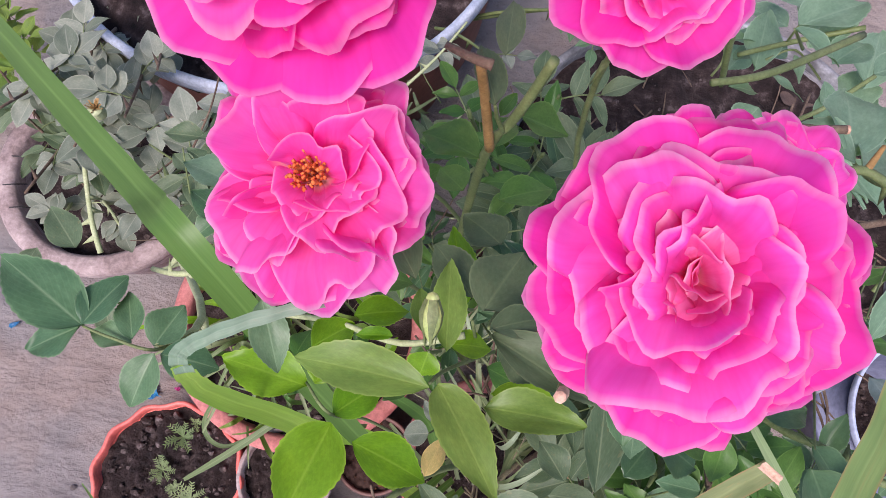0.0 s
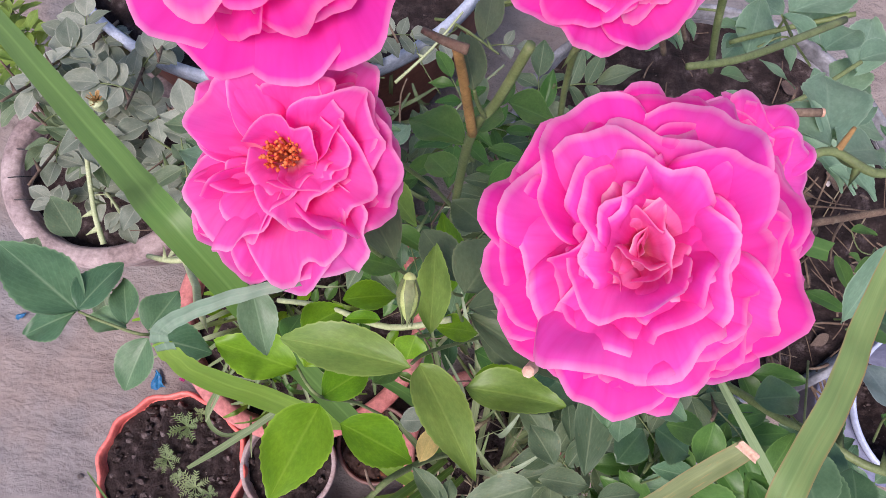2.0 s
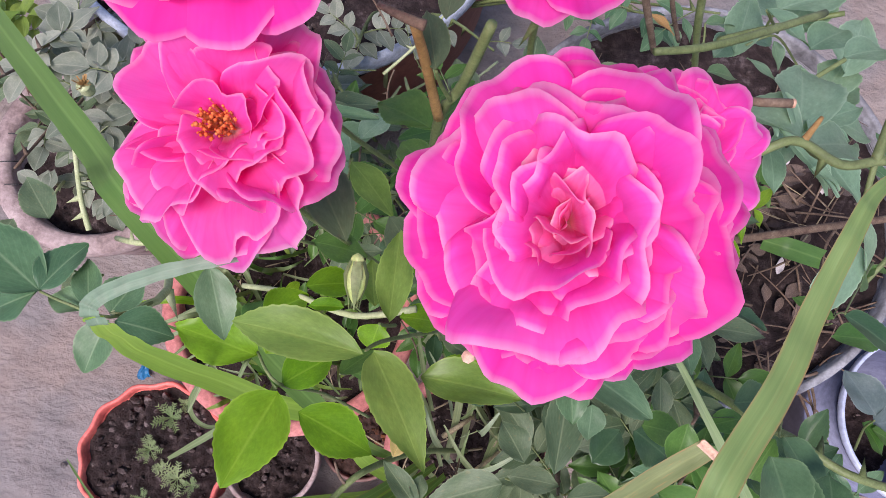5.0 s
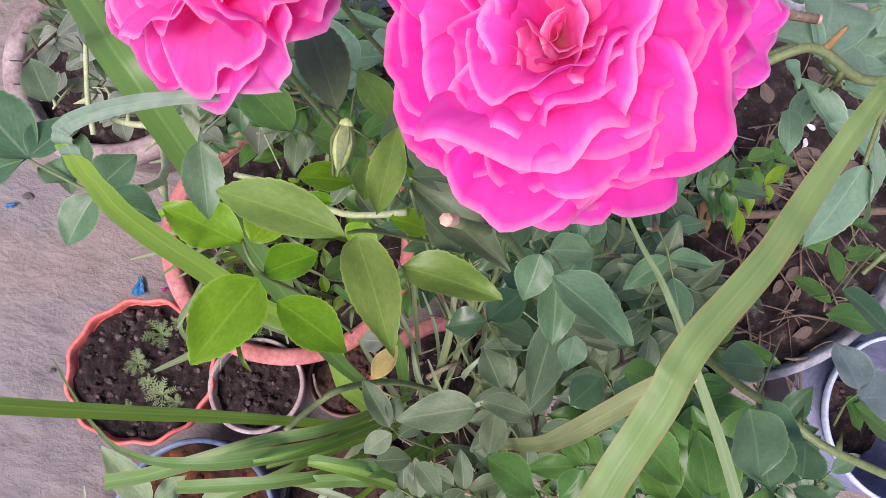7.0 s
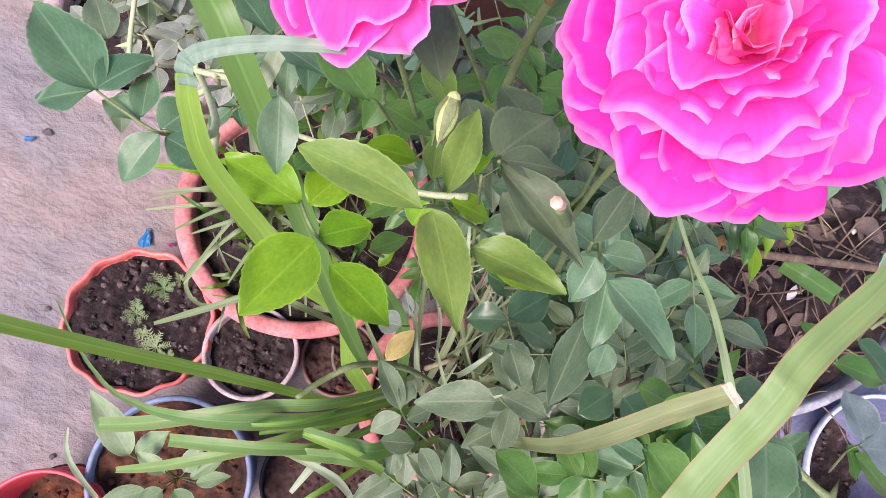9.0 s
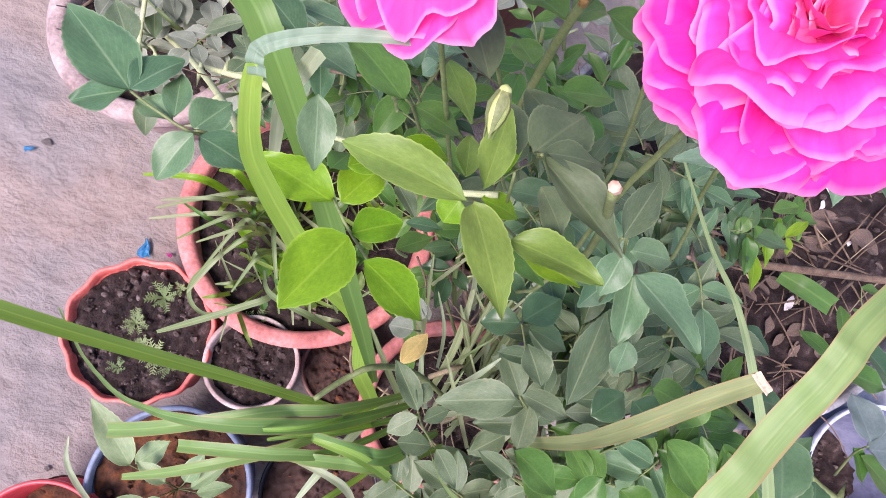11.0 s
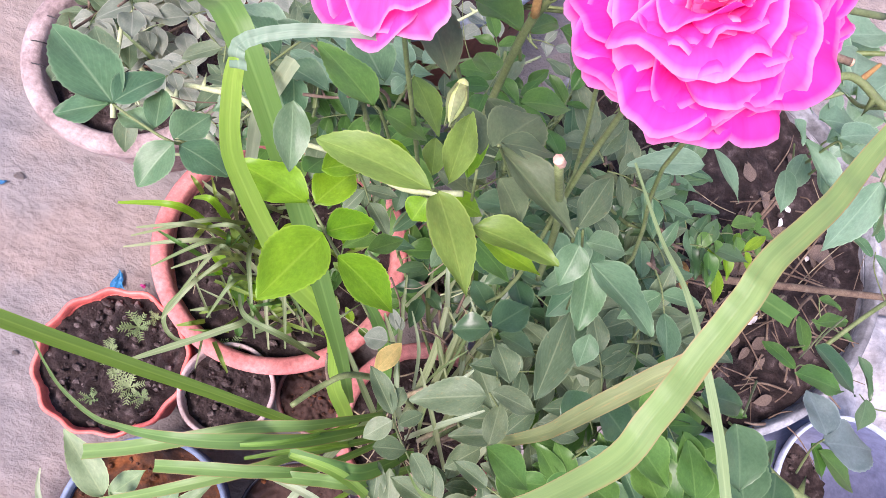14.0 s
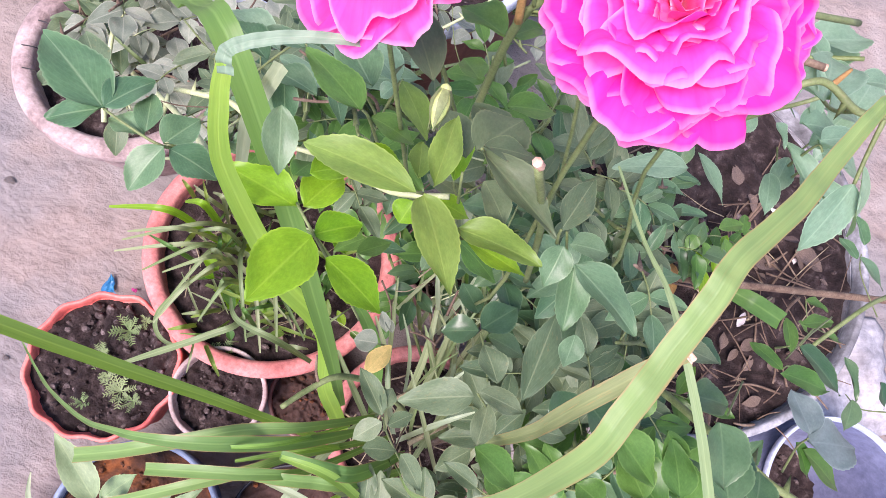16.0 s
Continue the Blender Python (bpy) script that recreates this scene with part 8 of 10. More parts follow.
stem(dusty, [(0.230, 0.115, 0.451), (0.226, 0.089, 0.471), (0.225, 0.060, 0.481)], 0.00128847, 0.000773079, WOODY, name='twig')
stem(dusty, [(0.273, 0.263, 0.594), (0.250, 0.248, 0.614), (0.228, 0.239, 0.624)], 0.000742068, 0.000445241, PALE_STEM, name='twig')
stem(dusty, [(0.383, 0.440, 0.419), (0.408, 0.463, 0.439), (0.436, 0.484, 0.449)], 0.00109659, 0.000657955, WOODY, name='twig')
stem(dusty, [(0.505, 0.184, 0.342), (0.494, 0.209, 0.362), (0.476, 0.235, 0.372)], 0.000840232, 0.000504139, STRAW, name='twig')
stem(dusty, [(0.342, 0.498, 0.361), (0.356, 0.503, 0.381), (0.376, 0.514, 0.391)], 0.000762626, 0.000457576, WOODY, name='twig')
stem(dusty, [(0.217, 0.376, 0.644), (0.210, 0.384, 0.664), (0.216, 0.394, 0.674)], 0.00195505, 0.00117303, PALE_STEM, name='twig')
stem(dusty, [(0.125, 0.406, 0.503), (0.145, 0.448, 0.523), (0.156, 0.492, 0.533)], 0.00112072, 0.000672435, WOODY, name='twig')
stem(dusty, [(0.499, 0.430, 0.310), (0.504, 0.466, 0.330), (0.500, 0.512, 0.340)], 0.0012892, 0.000773519, STRAW, name='twig')
stem(dusty, [(0.338, 0.110, 0.488), (0.372, 0.135, 0.508), (0.399, 0.163, 0.518)], 0.000711574, 0.000426945, WOODY, name='twig')
stem(dusty, [(0.328, 0.535, 0.437), (0.316, 0.557, 0.457), (0.316, 0.580, 0.467)], 0.00079539, 0.000477234, PALE_STEM, name='twig')
stem(dusty, [(0.418, 0.146, 0.431), (0.424, 0.164, 0.451), (0.439, 0.187, 0.461)], 0.000798827, 0.000479296, WOODY, name='twig')
stem(dusty, [(0.131, 0.331, 0.440), (0.110, 0.368, 0.460), (0.103, 0.401, 0.470)], 0.000719041, 0.000431425, STRAW, name='twig')
stem(dusty, [(0.458, 0.147, 0.348), (0.441, 0.132, 0.368), (0.420, 0.125, 0.378)], 0.000820831, 0.000492499, WOODY, name='twig')
stem(dusty, [(0.512, 0.179, 0.438), (0.481, 0.156, 0.458), (0.453, 0.143, 0.468)], 0.00125682, 0.000754091, PALE_STEM, name='twig')
stem(dusty, [(0.398, 0.253, 0.454), (0.411, 0.229, 0.474), (0.430, 0.218, 0.484)], 0.000713573, 0.000428144, WOODY, name='twig')
stem(dusty, [(0.236, 0.464, 0.488), (0.195, 0.487, 0.508), (0.157, 0.499, 0.518)], 0.0020356, 0.00122136, STRAW, name='twig')
stem(dusty, [(0.258, 0.089, 0.432), (0.245, 0.078, 0.452), (0.223, 0.069, 0.462)], 0.000702333, 0.0004214, WOODY, name='twig')
stem(dusty, [(0.389, 0.554, 0.341), (0.430, 0.596, 0.361), (0.475, 0.624, 0.371)], 0.00192272, 0.00115363, PALE_STEM, name='twig')
stem(dusty, [(0.212, 0.234, 0.629), (0.211, 0.246, 0.649), (0.211, 0.258, 0.659)], 0.00199184, 0.0011951, WOODY, name='twig')
stem(dusty, [(0.234, 0.258, 0.440), (0.258, 0.225, 0.460), (0.285, 0.209, 0.470)], 0.000781222, 0.000468733, STRAW, name='twig')
stem(dusty, [(0.083, 0.438, 0.341), (0.079, 0.451, 0.361), (0.076, 0.472, 0.371)], 0.000985901, 0.00059154, WOODY, name='twig')
stem(dusty, [(0.209, 0.281, 0.441), (0.222, 0.259, 0.461), (0.235, 0.228, 0.471)], 0.000871921, 0.000523152, PALE_STEM, name='twig')
stem(dusty, [(0.295, 0.382, 0.539), (0.277, 0.354, 0.559), (0.257, 0.319, 0.569)], 0.00124899, 0.000749392, WOODY, name='twig')
stem(dusty, [(0.147, 0.248, 0.572), (0.160, 0.249, 0.592), (0.174, 0.263, 0.602)], 0.000804737, 0.000482842, STRAW, name='twig')
stem(dusty, [(0.215, 0.201, 0.605), (0.198, 0.202, 0.625), (0.180, 0.199, 0.635)], 0.00138126, 0.000828754, WOODY, name='twig')
stem(dusty, [(0.199, 0.253, 0.589), (0.214, 0.266, 0.609), (0.229, 0.282, 0.619)], 0.000898973, 0.000539384, PALE_STEM, name='twig')
stem(dusty, [(0.176, 0.276, 0.315), (0.170, 0.255, 0.335), (0.159, 0.237, 0.345)], 0.00177028, 0.00106217, WOODY, name='twig')
stem(dusty, [(0.299, 0.460, 0.557), (0.270, 0.419, 0.577), (0.232, 0.391, 0.587)], 0.000795555, 0.000477333, STRAW, name='twig')
stem(dusty, [(0.092, 0.335, 0.509), (0.089, 0.350, 0.529), (0.090, 0.379, 0.539)], 0.000761522, 0.000456913, WOODY, name='twig')
stem(dusty, [(0.154, 0.195, 0.312), (0.102, 0.212, 0.332), (0.054, 0.217, 0.342)], 0.000766439, 0.000459863, PALE_STEM, name='twig')
stem(dusty, [(0.233, 0.342, 0.584), (0.255, 0.316, 0.604), (0.277, 0.285, 0.614)], 0.000891357, 0.000534814, WOODY, name='twig')
stem(dusty, [(0.249, 0.221, 0.566), (0.234, 0.240, 0.586), (0.214, 0.253, 0.596)], 0.00109786, 0.000658714, STRAW, name='twig')
stem(dusty, [(0.442, 0.133, 0.503), (0.420, 0.167, 0.523), (0.404, 0.190, 0.533)], 0.000975439, 0.000585263, WOODY, name='twig')
stem(dusty, [(0.227, 0.137, 0.432), (0.261, 0.156, 0.452), (0.292, 0.162, 0.462)], 0.000725508, 0.000435305, PALE_STEM, name='twig')
stem(dusty, [(0.450, 0.175, 0.395), (0.393, 0.157, 0.415), (0.351, 0.146, 0.425)], 0.000741253, 0.000444752, WOODY, name='twig')
stem(dusty, [(0.196, 0.304, 0.629), (0.180, 0.282, 0.649), (0.165, 0.254, 0.659)], 0.00130034, 0.000780204, STRAW, name='twig')
stem(dusty, [(0.503, 0.249, 0.387), (0.506, 0.270, 0.407), (0.525, 0.286, 0.417)], 0.000722583, 0.00043355, WOODY, name='twig')
stem(dusty, [(0.248, 0.315, 0.533), (0.219, 0.283, 0.553), (0.190, 0.259, 0.563)], 0.00158068, 0.000948408, PALE_STEM, name='twig')
stem(dusty, [(0.066, 0.356, 0.493), (0.082, 0.382, 0.513), (0.107, 0.412, 0.523)], 0.00152869, 0.000917212, WOODY, name='twig')
stem(dusty, [(0.540, 0.173, 0.356), (0.556, 0.198, 0.376), (0.582, 0.214, 0.386)], 0.000967806, 0.000580684, STRAW, name='twig')
stem(dusty, [(0.123, 0.272, 0.477), (0.145, 0.246, 0.497), (0.156, 0.223, 0.507)], 0.00161928, 0.000971568, WOODY, name='twig')
stem(dusty, [(0.245, 0.243, 0.627), (0.272, 0.232, 0.647), (0.299, 0.219, 0.657)], 0.00116744, 0.000700461, PALE_STEM, name='twig')
ribbon(clump, [(-0.061, 0.264, 0.200), (-0.064, 0.232, 0.320), (-0.094, 0.221, 0.300)], [0.0058, 0.0057, 0.0016], GRASS, fold=0.3, turn=(0.21, -0.1, 0.97))
ribbon(clump, [(-0.019, 0.448, 0.200), (0.021, 0.408, 0.324), (0.041, 0.412, 0.304)], [0.0061, 0.0060, 0.0017], MID, fold=0.3, turn=(0.11, -0.26, 0.96))
ribbon(clump, [(-0.022, 0.445, 0.200), (0.030, 0.408, 0.380), (0.053, 0.433, 0.360)], [0.0040, 0.0038, 0.0011], GRASS, fold=0.3, turn=(0.11, -0.28, 0.95))
ribbon(clump, [(-0.143, 0.135, 0.200), (-0.145, 0.120, 0.266), (-0.169, 0.109, 0.246)], [0.0075, 0.0078, 0.0022], OLIVE, fold=0.3, turn=(0.27, 0.0, 0.96))
ribbon(clump, [(-0.163, 0.224, 0.200), (-0.114, 0.190, 0.278), (-0.090, 0.167, 0.258)], [0.0038, 0.0039, 0.0011], GRASS, fold=0.3, turn=(0.22, -0.05, 0.97))
ribbon(clump, [(-0.126, 0.350, 0.200), (-0.122, 0.332, 0.360), (-0.163, 0.355, 0.340)], [0.0079, 0.0076, 0.0021], MID, fold=0.3, turn=(0.27, -0.2, 0.94))
ribbon(clump, [(-0.201, 0.337, 0.200), (-0.206, 0.330, 0.274), (-0.241, 0.343, 0.254)], [0.0059, 0.0061, 0.0017], GRASS, fold=0.3, turn=(0.32, -0.18, 0.93))
ribbon(clump, [(-0.217, 0.284, 0.200), (-0.191, 0.249, 0.298), (-0.202, 0.234, 0.278)], [0.0078, 0.0078, 0.0022], OLIVE, fold=0.3, turn=(0.3, -0.11, 0.95))
ribbon(clump, [(-0.076, 0.314, 0.200), (-0.077, 0.269, 0.323), (-0.107, 0.252, 0.303)], [0.0039, 0.0038, 0.0011], GRASS, fold=0.3, turn=(0.22, -0.13, 0.97))
ribbon(clump, [(0.029, 0.367, 0.200), (0.068, 0.363, 0.384), (0.087, 0.410, 0.364)], [0.0040, 0.0037, 0.0011], MID, fold=0.3, turn=(0.07, -0.26, 0.96))
ribbon(clump, [(-0.108, 0.361, 0.200), (-0.121, 0.339, 0.288), (-0.159, 0.343, 0.268)], [0.0079, 0.0081, 0.0022], GRASS, fold=0.3, turn=(0.25, -0.19, 0.95))
ribbon(clump, [(-0.096, 0.162, 0.200), (-0.094, 0.135, 0.271), (-0.113, 0.114, 0.251)], [0.0038, 0.0039, 0.0011], OLIVE, fold=0.3, turn=(0.23, -0.0, 0.97))
ribbon(clump, [(-0.021, 0.217, 0.200), (0.018, 0.185, 0.384), (0.028, 0.176, 0.364)], [0.0038, 0.0036, 0.0010], GRASS, fold=0.3, turn=(0.13, -0.06, 0.99))
ribbon(clump, [(-0.133, 0.381, 0.200), (-0.113, 0.381, 0.279), (-0.117, 0.406, 0.259)], [0.0080, 0.0082, 0.0023], MID, fold=0.3, turn=(0.23, -0.23, 0.95))
ribbon(clump, [(-0.106, 0.309, 0.200), (-0.036, 0.271, 0.366), (-0.006, 0.269, 0.346)], [0.0059, 0.0056, 0.0015], GRASS, fold=0.3, turn=(0.17, -0.14, 0.98))
ribbon(clump, [(-0.029, 0.449, 0.200), (0.015, 0.379, 0.384), (0.027, 0.371, 0.364)], [0.0061, 0.0056, 0.0016], OLIVE, fold=0.3, turn=(0.13, -0.24, 0.96))
ribbon(clump, [(-0.110, 0.263, 0.200), (-0.061, 0.271, 0.270), (-0.030, 0.294, 0.250)], [0.0058, 0.0060, 0.0017], GRASS, fold=0.3, turn=(0.17, -0.14, 0.97))
ribbon(clump, [(-0.072, 0.405, 0.200), (-0.076, 0.350, 0.368), (-0.118, 0.346, 0.348)], [0.0060, 0.0057, 0.0016], MID, fold=0.3, turn=(0.23, -0.21, 0.95))
ribbon(clump, [(-0.032, 0.361, 0.200), (0.020, 0.316, 0.286), (0.058, 0.295, 0.266)], [0.0040, 0.0040, 0.0011], GRASS, fold=0.3, turn=(0.1, -0.16, 0.98))
ribbon(clump, [(-0.062, 0.309, 0.200), (-0.071, 0.264, 0.282), (-0.099, 0.238, 0.262)], [0.0039, 0.0040, 0.0011], OLIVE, fold=0.3, turn=(0.21, -0.11, 0.97))
ribbon(clump, [(-0.058, 0.151, 0.200), (-0.021, 0.155, 0.340), (-0.013, 0.169, 0.320)], [0.0076, 0.0073, 0.0020], GRASS, fold=0.3, turn=(0.16, -0.04, 0.99))
ribbon(clump, [(-0.182, 0.366, 0.200), (-0.160, 0.304, 0.299), (-0.173, 0.270, 0.279)], [0.0040, 0.0040, 0.0011], MID, fold=0.3, turn=(0.28, -0.15, 0.95))
ribbon(clump, [(-0.166, 0.344, 0.200), (-0.140, 0.323, 0.343), (-0.159, 0.338, 0.323)], [0.0039, 0.0038, 0.0011], GRASS, fold=0.3, turn=(0.27, -0.19, 0.94))
ribbon(clump, [(0.032, 0.323, 0.200), (0.017, 0.300, 0.345), (-0.016, 0.310, 0.325)], [0.0079, 0.0076, 0.0021], OLIVE, fold=0.3, turn=(0.14, -0.17, 0.97))
ribbon(clump, [(-0.118, 0.173, 0.200), (-0.101, 0.146, 0.379), (-0.130, 0.134, 0.359)], [0.0076, 0.0070, 0.0020], GRASS, fold=0.3, turn=(0.26, -0.02, 0.97))
ribbon(clump, [(-0.031, 0.389, 0.200), (0.046, 0.353, 0.398), (0.092, 0.375, 0.378)], [0.0060, 0.0055, 0.0015], MID, fold=0.3, turn=(0.08, -0.24, 0.97))
ribbon(clump, [(0.017, 0.221, 0.200), (0.038, 0.188, 0.319), (0.043, 0.171, 0.299)], [0.0038, 0.0038, 0.0010], GRASS, fold=0.3, turn=(0.11, -0.06, 0.99))
ribbon(clump, [(-0.159, 0.203, 0.200), (-0.077, 0.190, 0.344), (-0.036, 0.194, 0.324)], [0.0057, 0.0055, 0.0015], OLIVE, fold=0.3, turn=(0.2, -0.07, 0.98))
ribbon(clump, [(-0.027, 0.448, 0.200), (-0.038, 0.391, 0.274), (-0.064, 0.362, 0.254)], [0.0040, 0.0041, 0.0011], GRASS, fold=0.3, turn=(0.18, -0.22, 0.96))
ribbon(clump, [(-0.185, 0.231, 0.200), (-0.180, 0.216, 0.369), (-0.232, 0.224, 0.349)], [0.0077, 0.0072, 0.0020], MID, fold=0.3, turn=(0.33, -0.09, 0.94))
ribbon(clump, [(-0.137, 0.120, 0.200), (-0.102, 0.088, 0.313), (-0.100, 0.059, 0.293)], [0.0037, 0.0037, 0.0010], GRASS, fold=0.3, turn=(0.23, 0.04, 0.97))
ribbon(clump, [(0.005, 0.427, 0.200), (0.019, 0.422, 0.291), (0.019, 0.449, 0.271)], [0.0040, 0.0041, 0.0011], OLIVE, fold=0.3, turn=(0.12, -0.27, 0.95))
ribbon(clump, [(-0.104, 0.392, 0.200), (-0.064, 0.374, 0.347), (-0.060, 0.400, 0.327)], [0.0060, 0.0058, 0.0016], GRASS, fold=0.3, turn=(0.2, -0.24, 0.95))
ribbon(clump, [(-0.147, 0.336, 0.200), (-0.118, 0.275, 0.341), (-0.129, 0.249, 0.321)], [0.0039, 0.0038, 0.0010], MID, fold=0.3, turn=(0.25, -0.13, 0.96))
ribbon(clump, [(0.026, 0.373, 0.200), (0.043, 0.360, 0.324), (0.045, 0.383, 0.304)], [0.0060, 0.0059, 0.0016], GRASS, fold=0.3, turn=(0.1, -0.23, 0.97))
ribbon(clump, [(-0.208, 0.315, 0.200), (-0.173, 0.305, 0.370), (-0.198, 0.333, 0.350)], [0.0059, 0.0056, 0.0016], OLIVE, fold=0.3, turn=(0.31, -0.18, 0.93))
ribbon(clump, [(0.052, 0.239, 0.200), (0.064, 0.203, 0.270), (0.068, 0.178, 0.250)], [0.0077, 0.0079, 0.0022], GRASS, fold=0.3, turn=(0.08, -0.06, 0.99))
ribbon(clump, [(-0.009, 0.454, 0.200), (0.015, 0.389, 0.347), (0.015, 0.376, 0.327)], [0.0081, 0.0078, 0.0022], MID, fold=0.3, turn=(0.13, -0.24, 0.96))
ribbon(clump, [(-0.178, 0.334, 0.200), (-0.164, 0.306, 0.364), (-0.204, 0.318, 0.344)], [0.0079, 0.0075, 0.0021], GRASS, fold=0.3, turn=(0.31, -0.17, 0.93))
ribbon(clump, [(-0.142, 0.235, 0.200), (-0.110, 0.197, 0.275), (-0.102, 0.170, 0.255)], [0.0038, 0.0039, 0.0011], OLIVE, fold=0.3, turn=(0.23, -0.06, 0.97))
ribbon(clump, [(-0.156, 0.248, 0.200), (-0.165, 0.255, 0.282), (-0.201, 0.277, 0.262)], [0.0039, 0.0040, 0.0011], GRASS, fold=0.3, turn=(0.29, -0.13, 0.95))
ribbon(clump, [(-0.051, 0.168, 0.200), (-0.036, 0.166, 0.400), (-0.060, 0.180, 0.380)], [0.0076, 0.0070, 0.0019], MID, fold=0.3, turn=(0.2, -0.05, 0.98))
ribbon(clump, [(-0.108, 0.353, 0.200), (-0.031, 0.326, 0.350), (0.010, 0.338, 0.330)], [0.0040, 0.0038, 0.0011], GRASS, fold=0.3, turn=(0.15, -0.2, 0.97))
ribbon(clump, [(-0.115, 0.111, 0.200), (-0.062, 0.090, 0.350), (-0.046, 0.073, 0.330)], [0.0075, 0.0071, 0.0020], OLIVE, fold=0.3, turn=(0.2, 0.04, 0.98))
ribbon(clump, [(-0.071, 0.192, 0.200), (-0.028, 0.193, 0.385), (-0.024, 0.213, 0.365)], [0.0038, 0.0036, 0.0010], GRASS, fold=0.3, turn=(0.18, -0.08, 0.98))
ribbon(clump, [(-0.002, 0.209, 0.200), (-0.017, 0.204, 0.287), (-0.048, 0.211, 0.267)], [0.0058, 0.0059, 0.0016], MID, fold=0.3, turn=(0.17, -0.08, 0.98))
ribbon(clump, [(-0.014, 0.177, 0.200), (-0.010, 0.173, 0.365), (-0.033, 0.184, 0.345)], [0.0038, 0.0036, 0.0010], GRASS, fold=0.3, turn=(0.17, -0.06, 0.98))
ribbon(clump, [(0.025, 0.337, 0.200), (0.067, 0.328, 0.361), (0.091, 0.358, 0.341)], [0.0059, 0.0057, 0.0016], OLIVE, fold=0.3, turn=(0.07, -0.21, 0.97))
ribbon(clump, [(0.032, 0.362, 0.200), (0.018, 0.353, 0.321), (-0.011, 0.379, 0.301)], [0.0080, 0.0079, 0.0022], GRASS, fold=0.3, turn=(0.14, -0.22, 0.97))
ribbon(clump, [(-0.103, 0.302, 0.200), (-0.092, 0.315, 0.262), (-0.099, 0.344, 0.242)], [0.0039, 0.0041, 0.0011], MID, fold=0.3, turn=(0.21, -0.18, 0.96))
ribbon(clump, [(0.006, 0.409, 0.200), (0.020, 0.352, 0.273), (0.024, 0.320, 0.253)], [0.0060, 0.0062, 0.0017], GRASS, fold=0.3, turn=(0.12, -0.19, 0.98))
ribbon(clump, [(-0.043, 0.183, 0.200), (0.023, 0.173, 0.350), (0.062, 0.177, 0.330)], [0.0057, 0.0055, 0.0015], OLIVE, fold=0.3, turn=(0.11, -0.05, 0.99))
ribbon(clump, [(-0.097, 0.179, 0.200), (-0.116, 0.173, 0.287), (-0.159, 0.176, 0.267)], [0.0038, 0.0039, 0.0011], GRASS, fold=0.3, turn=(0.26, -0.05, 0.97))
ribbon(clump, [(-0.006, 0.319, 0.200), (0.001, 0.286, 0.396), (-0.021, 0.298, 0.376)], [0.0079, 0.0072, 0.0020], MID, fold=0.3, turn=(0.16, -0.17, 0.97))
ribbon(clump, [(-0.137, 0.143, 0.200), (-0.138, 0.165, 0.322), (-0.176, 0.196, 0.302)], [0.0038, 0.0037, 0.0010], GRASS, fold=0.3, turn=(0.28, -0.05, 0.96))
ribbon(clump, [(-0.055, 0.176, 0.200), (-0.006, 0.188, 0.330), (0.019, 0.214, 0.310)], [0.0057, 0.0056, 0.0016], OLIVE, fold=0.3, turn=(0.14, -0.08, 0.99))
ribbon(clump, [(-0.092, 0.247, 0.200), (-0.037, 0.267, 0.290), (-0.002, 0.304, 0.270)], [0.0058, 0.0059, 0.0017], GRASS, fold=0.3, turn=(0.15, -0.15, 0.98))
ribbon(clump, [(-0.163, 0.259, 0.200), (-0.122, 0.247, 0.378), (-0.134, 0.264, 0.358)], [0.0077, 0.0073, 0.0020], MID, fold=0.3, turn=(0.27, -0.13, 0.96))
ribbon(clump, [(-0.153, 0.383, 0.200), (-0.151, 0.354, 0.265), (-0.171, 0.346, 0.245)], [0.0080, 0.0083, 0.0023], GRASS, fold=0.3, turn=(0.27, -0.19, 0.94))
ribbon(clump, [(-0.128, 0.168, 0.200), (-0.099, 0.145, 0.375), (-0.117, 0.135, 0.355)], [0.0076, 0.0071, 0.0020], OLIVE, fold=0.3, turn=(0.25, -0.02, 0.97))
ribbon(clump, [(0.041, 0.195, 0.200), (0.075, 0.209, 0.372), (0.093, 0.242, 0.352)], [0.0038, 0.0036, 0.0010], GRASS, fold=0.3, turn=(0.07, -0.1, 0.99))
ribbon(clump, [(0.030, 0.219, 0.200), (0.010, 0.211, 0.350), (-0.030, 0.222, 0.330)], [0.0077, 0.0074, 0.0021], MID, fold=0.3, turn=(0.16, -0.09, 0.98))
ribbon(clump, [(0.002, 0.158, 0.200), (0.033, 0.158, 0.286), (0.051, 0.165, 0.266)], [0.0076, 0.0077, 0.0022], GRASS, fold=0.3, turn=(0.1, -0.04, 0.99))
ribbon(clump, [(-0.099, 0.134, 0.200), (-0.090, 0.117, 0.368), (-0.122, 0.108, 0.348)], [0.0038, 0.0035, 0.0010], OLIVE, fold=0.3, turn=(0.25, 0.01, 0.97))
ribbon(clump, [(-0.124, 0.360, 0.200), (-0.067, 0.337, 0.358), (-0.050, 0.357, 0.338)], [0.0059, 0.0057, 0.0016], GRASS, fold=0.3, turn=(0.2, -0.21, 0.96))
ribbon(clump, [(0.025, 0.299, 0.200), (0.035, 0.262, 0.284), (0.034, 0.244, 0.264)], [0.0059, 0.0060, 0.0016], MID, fold=0.3, turn=(0.11, -0.12, 0.99))
ribbon(clump, [(-0.057, 0.187, 0.200), (-0.038, 0.217, 0.311), (-0.043, 0.261, 0.291)], [0.0076, 0.0077, 0.0022], GRASS, fold=0.3, turn=(0.18, -0.11, 0.98))
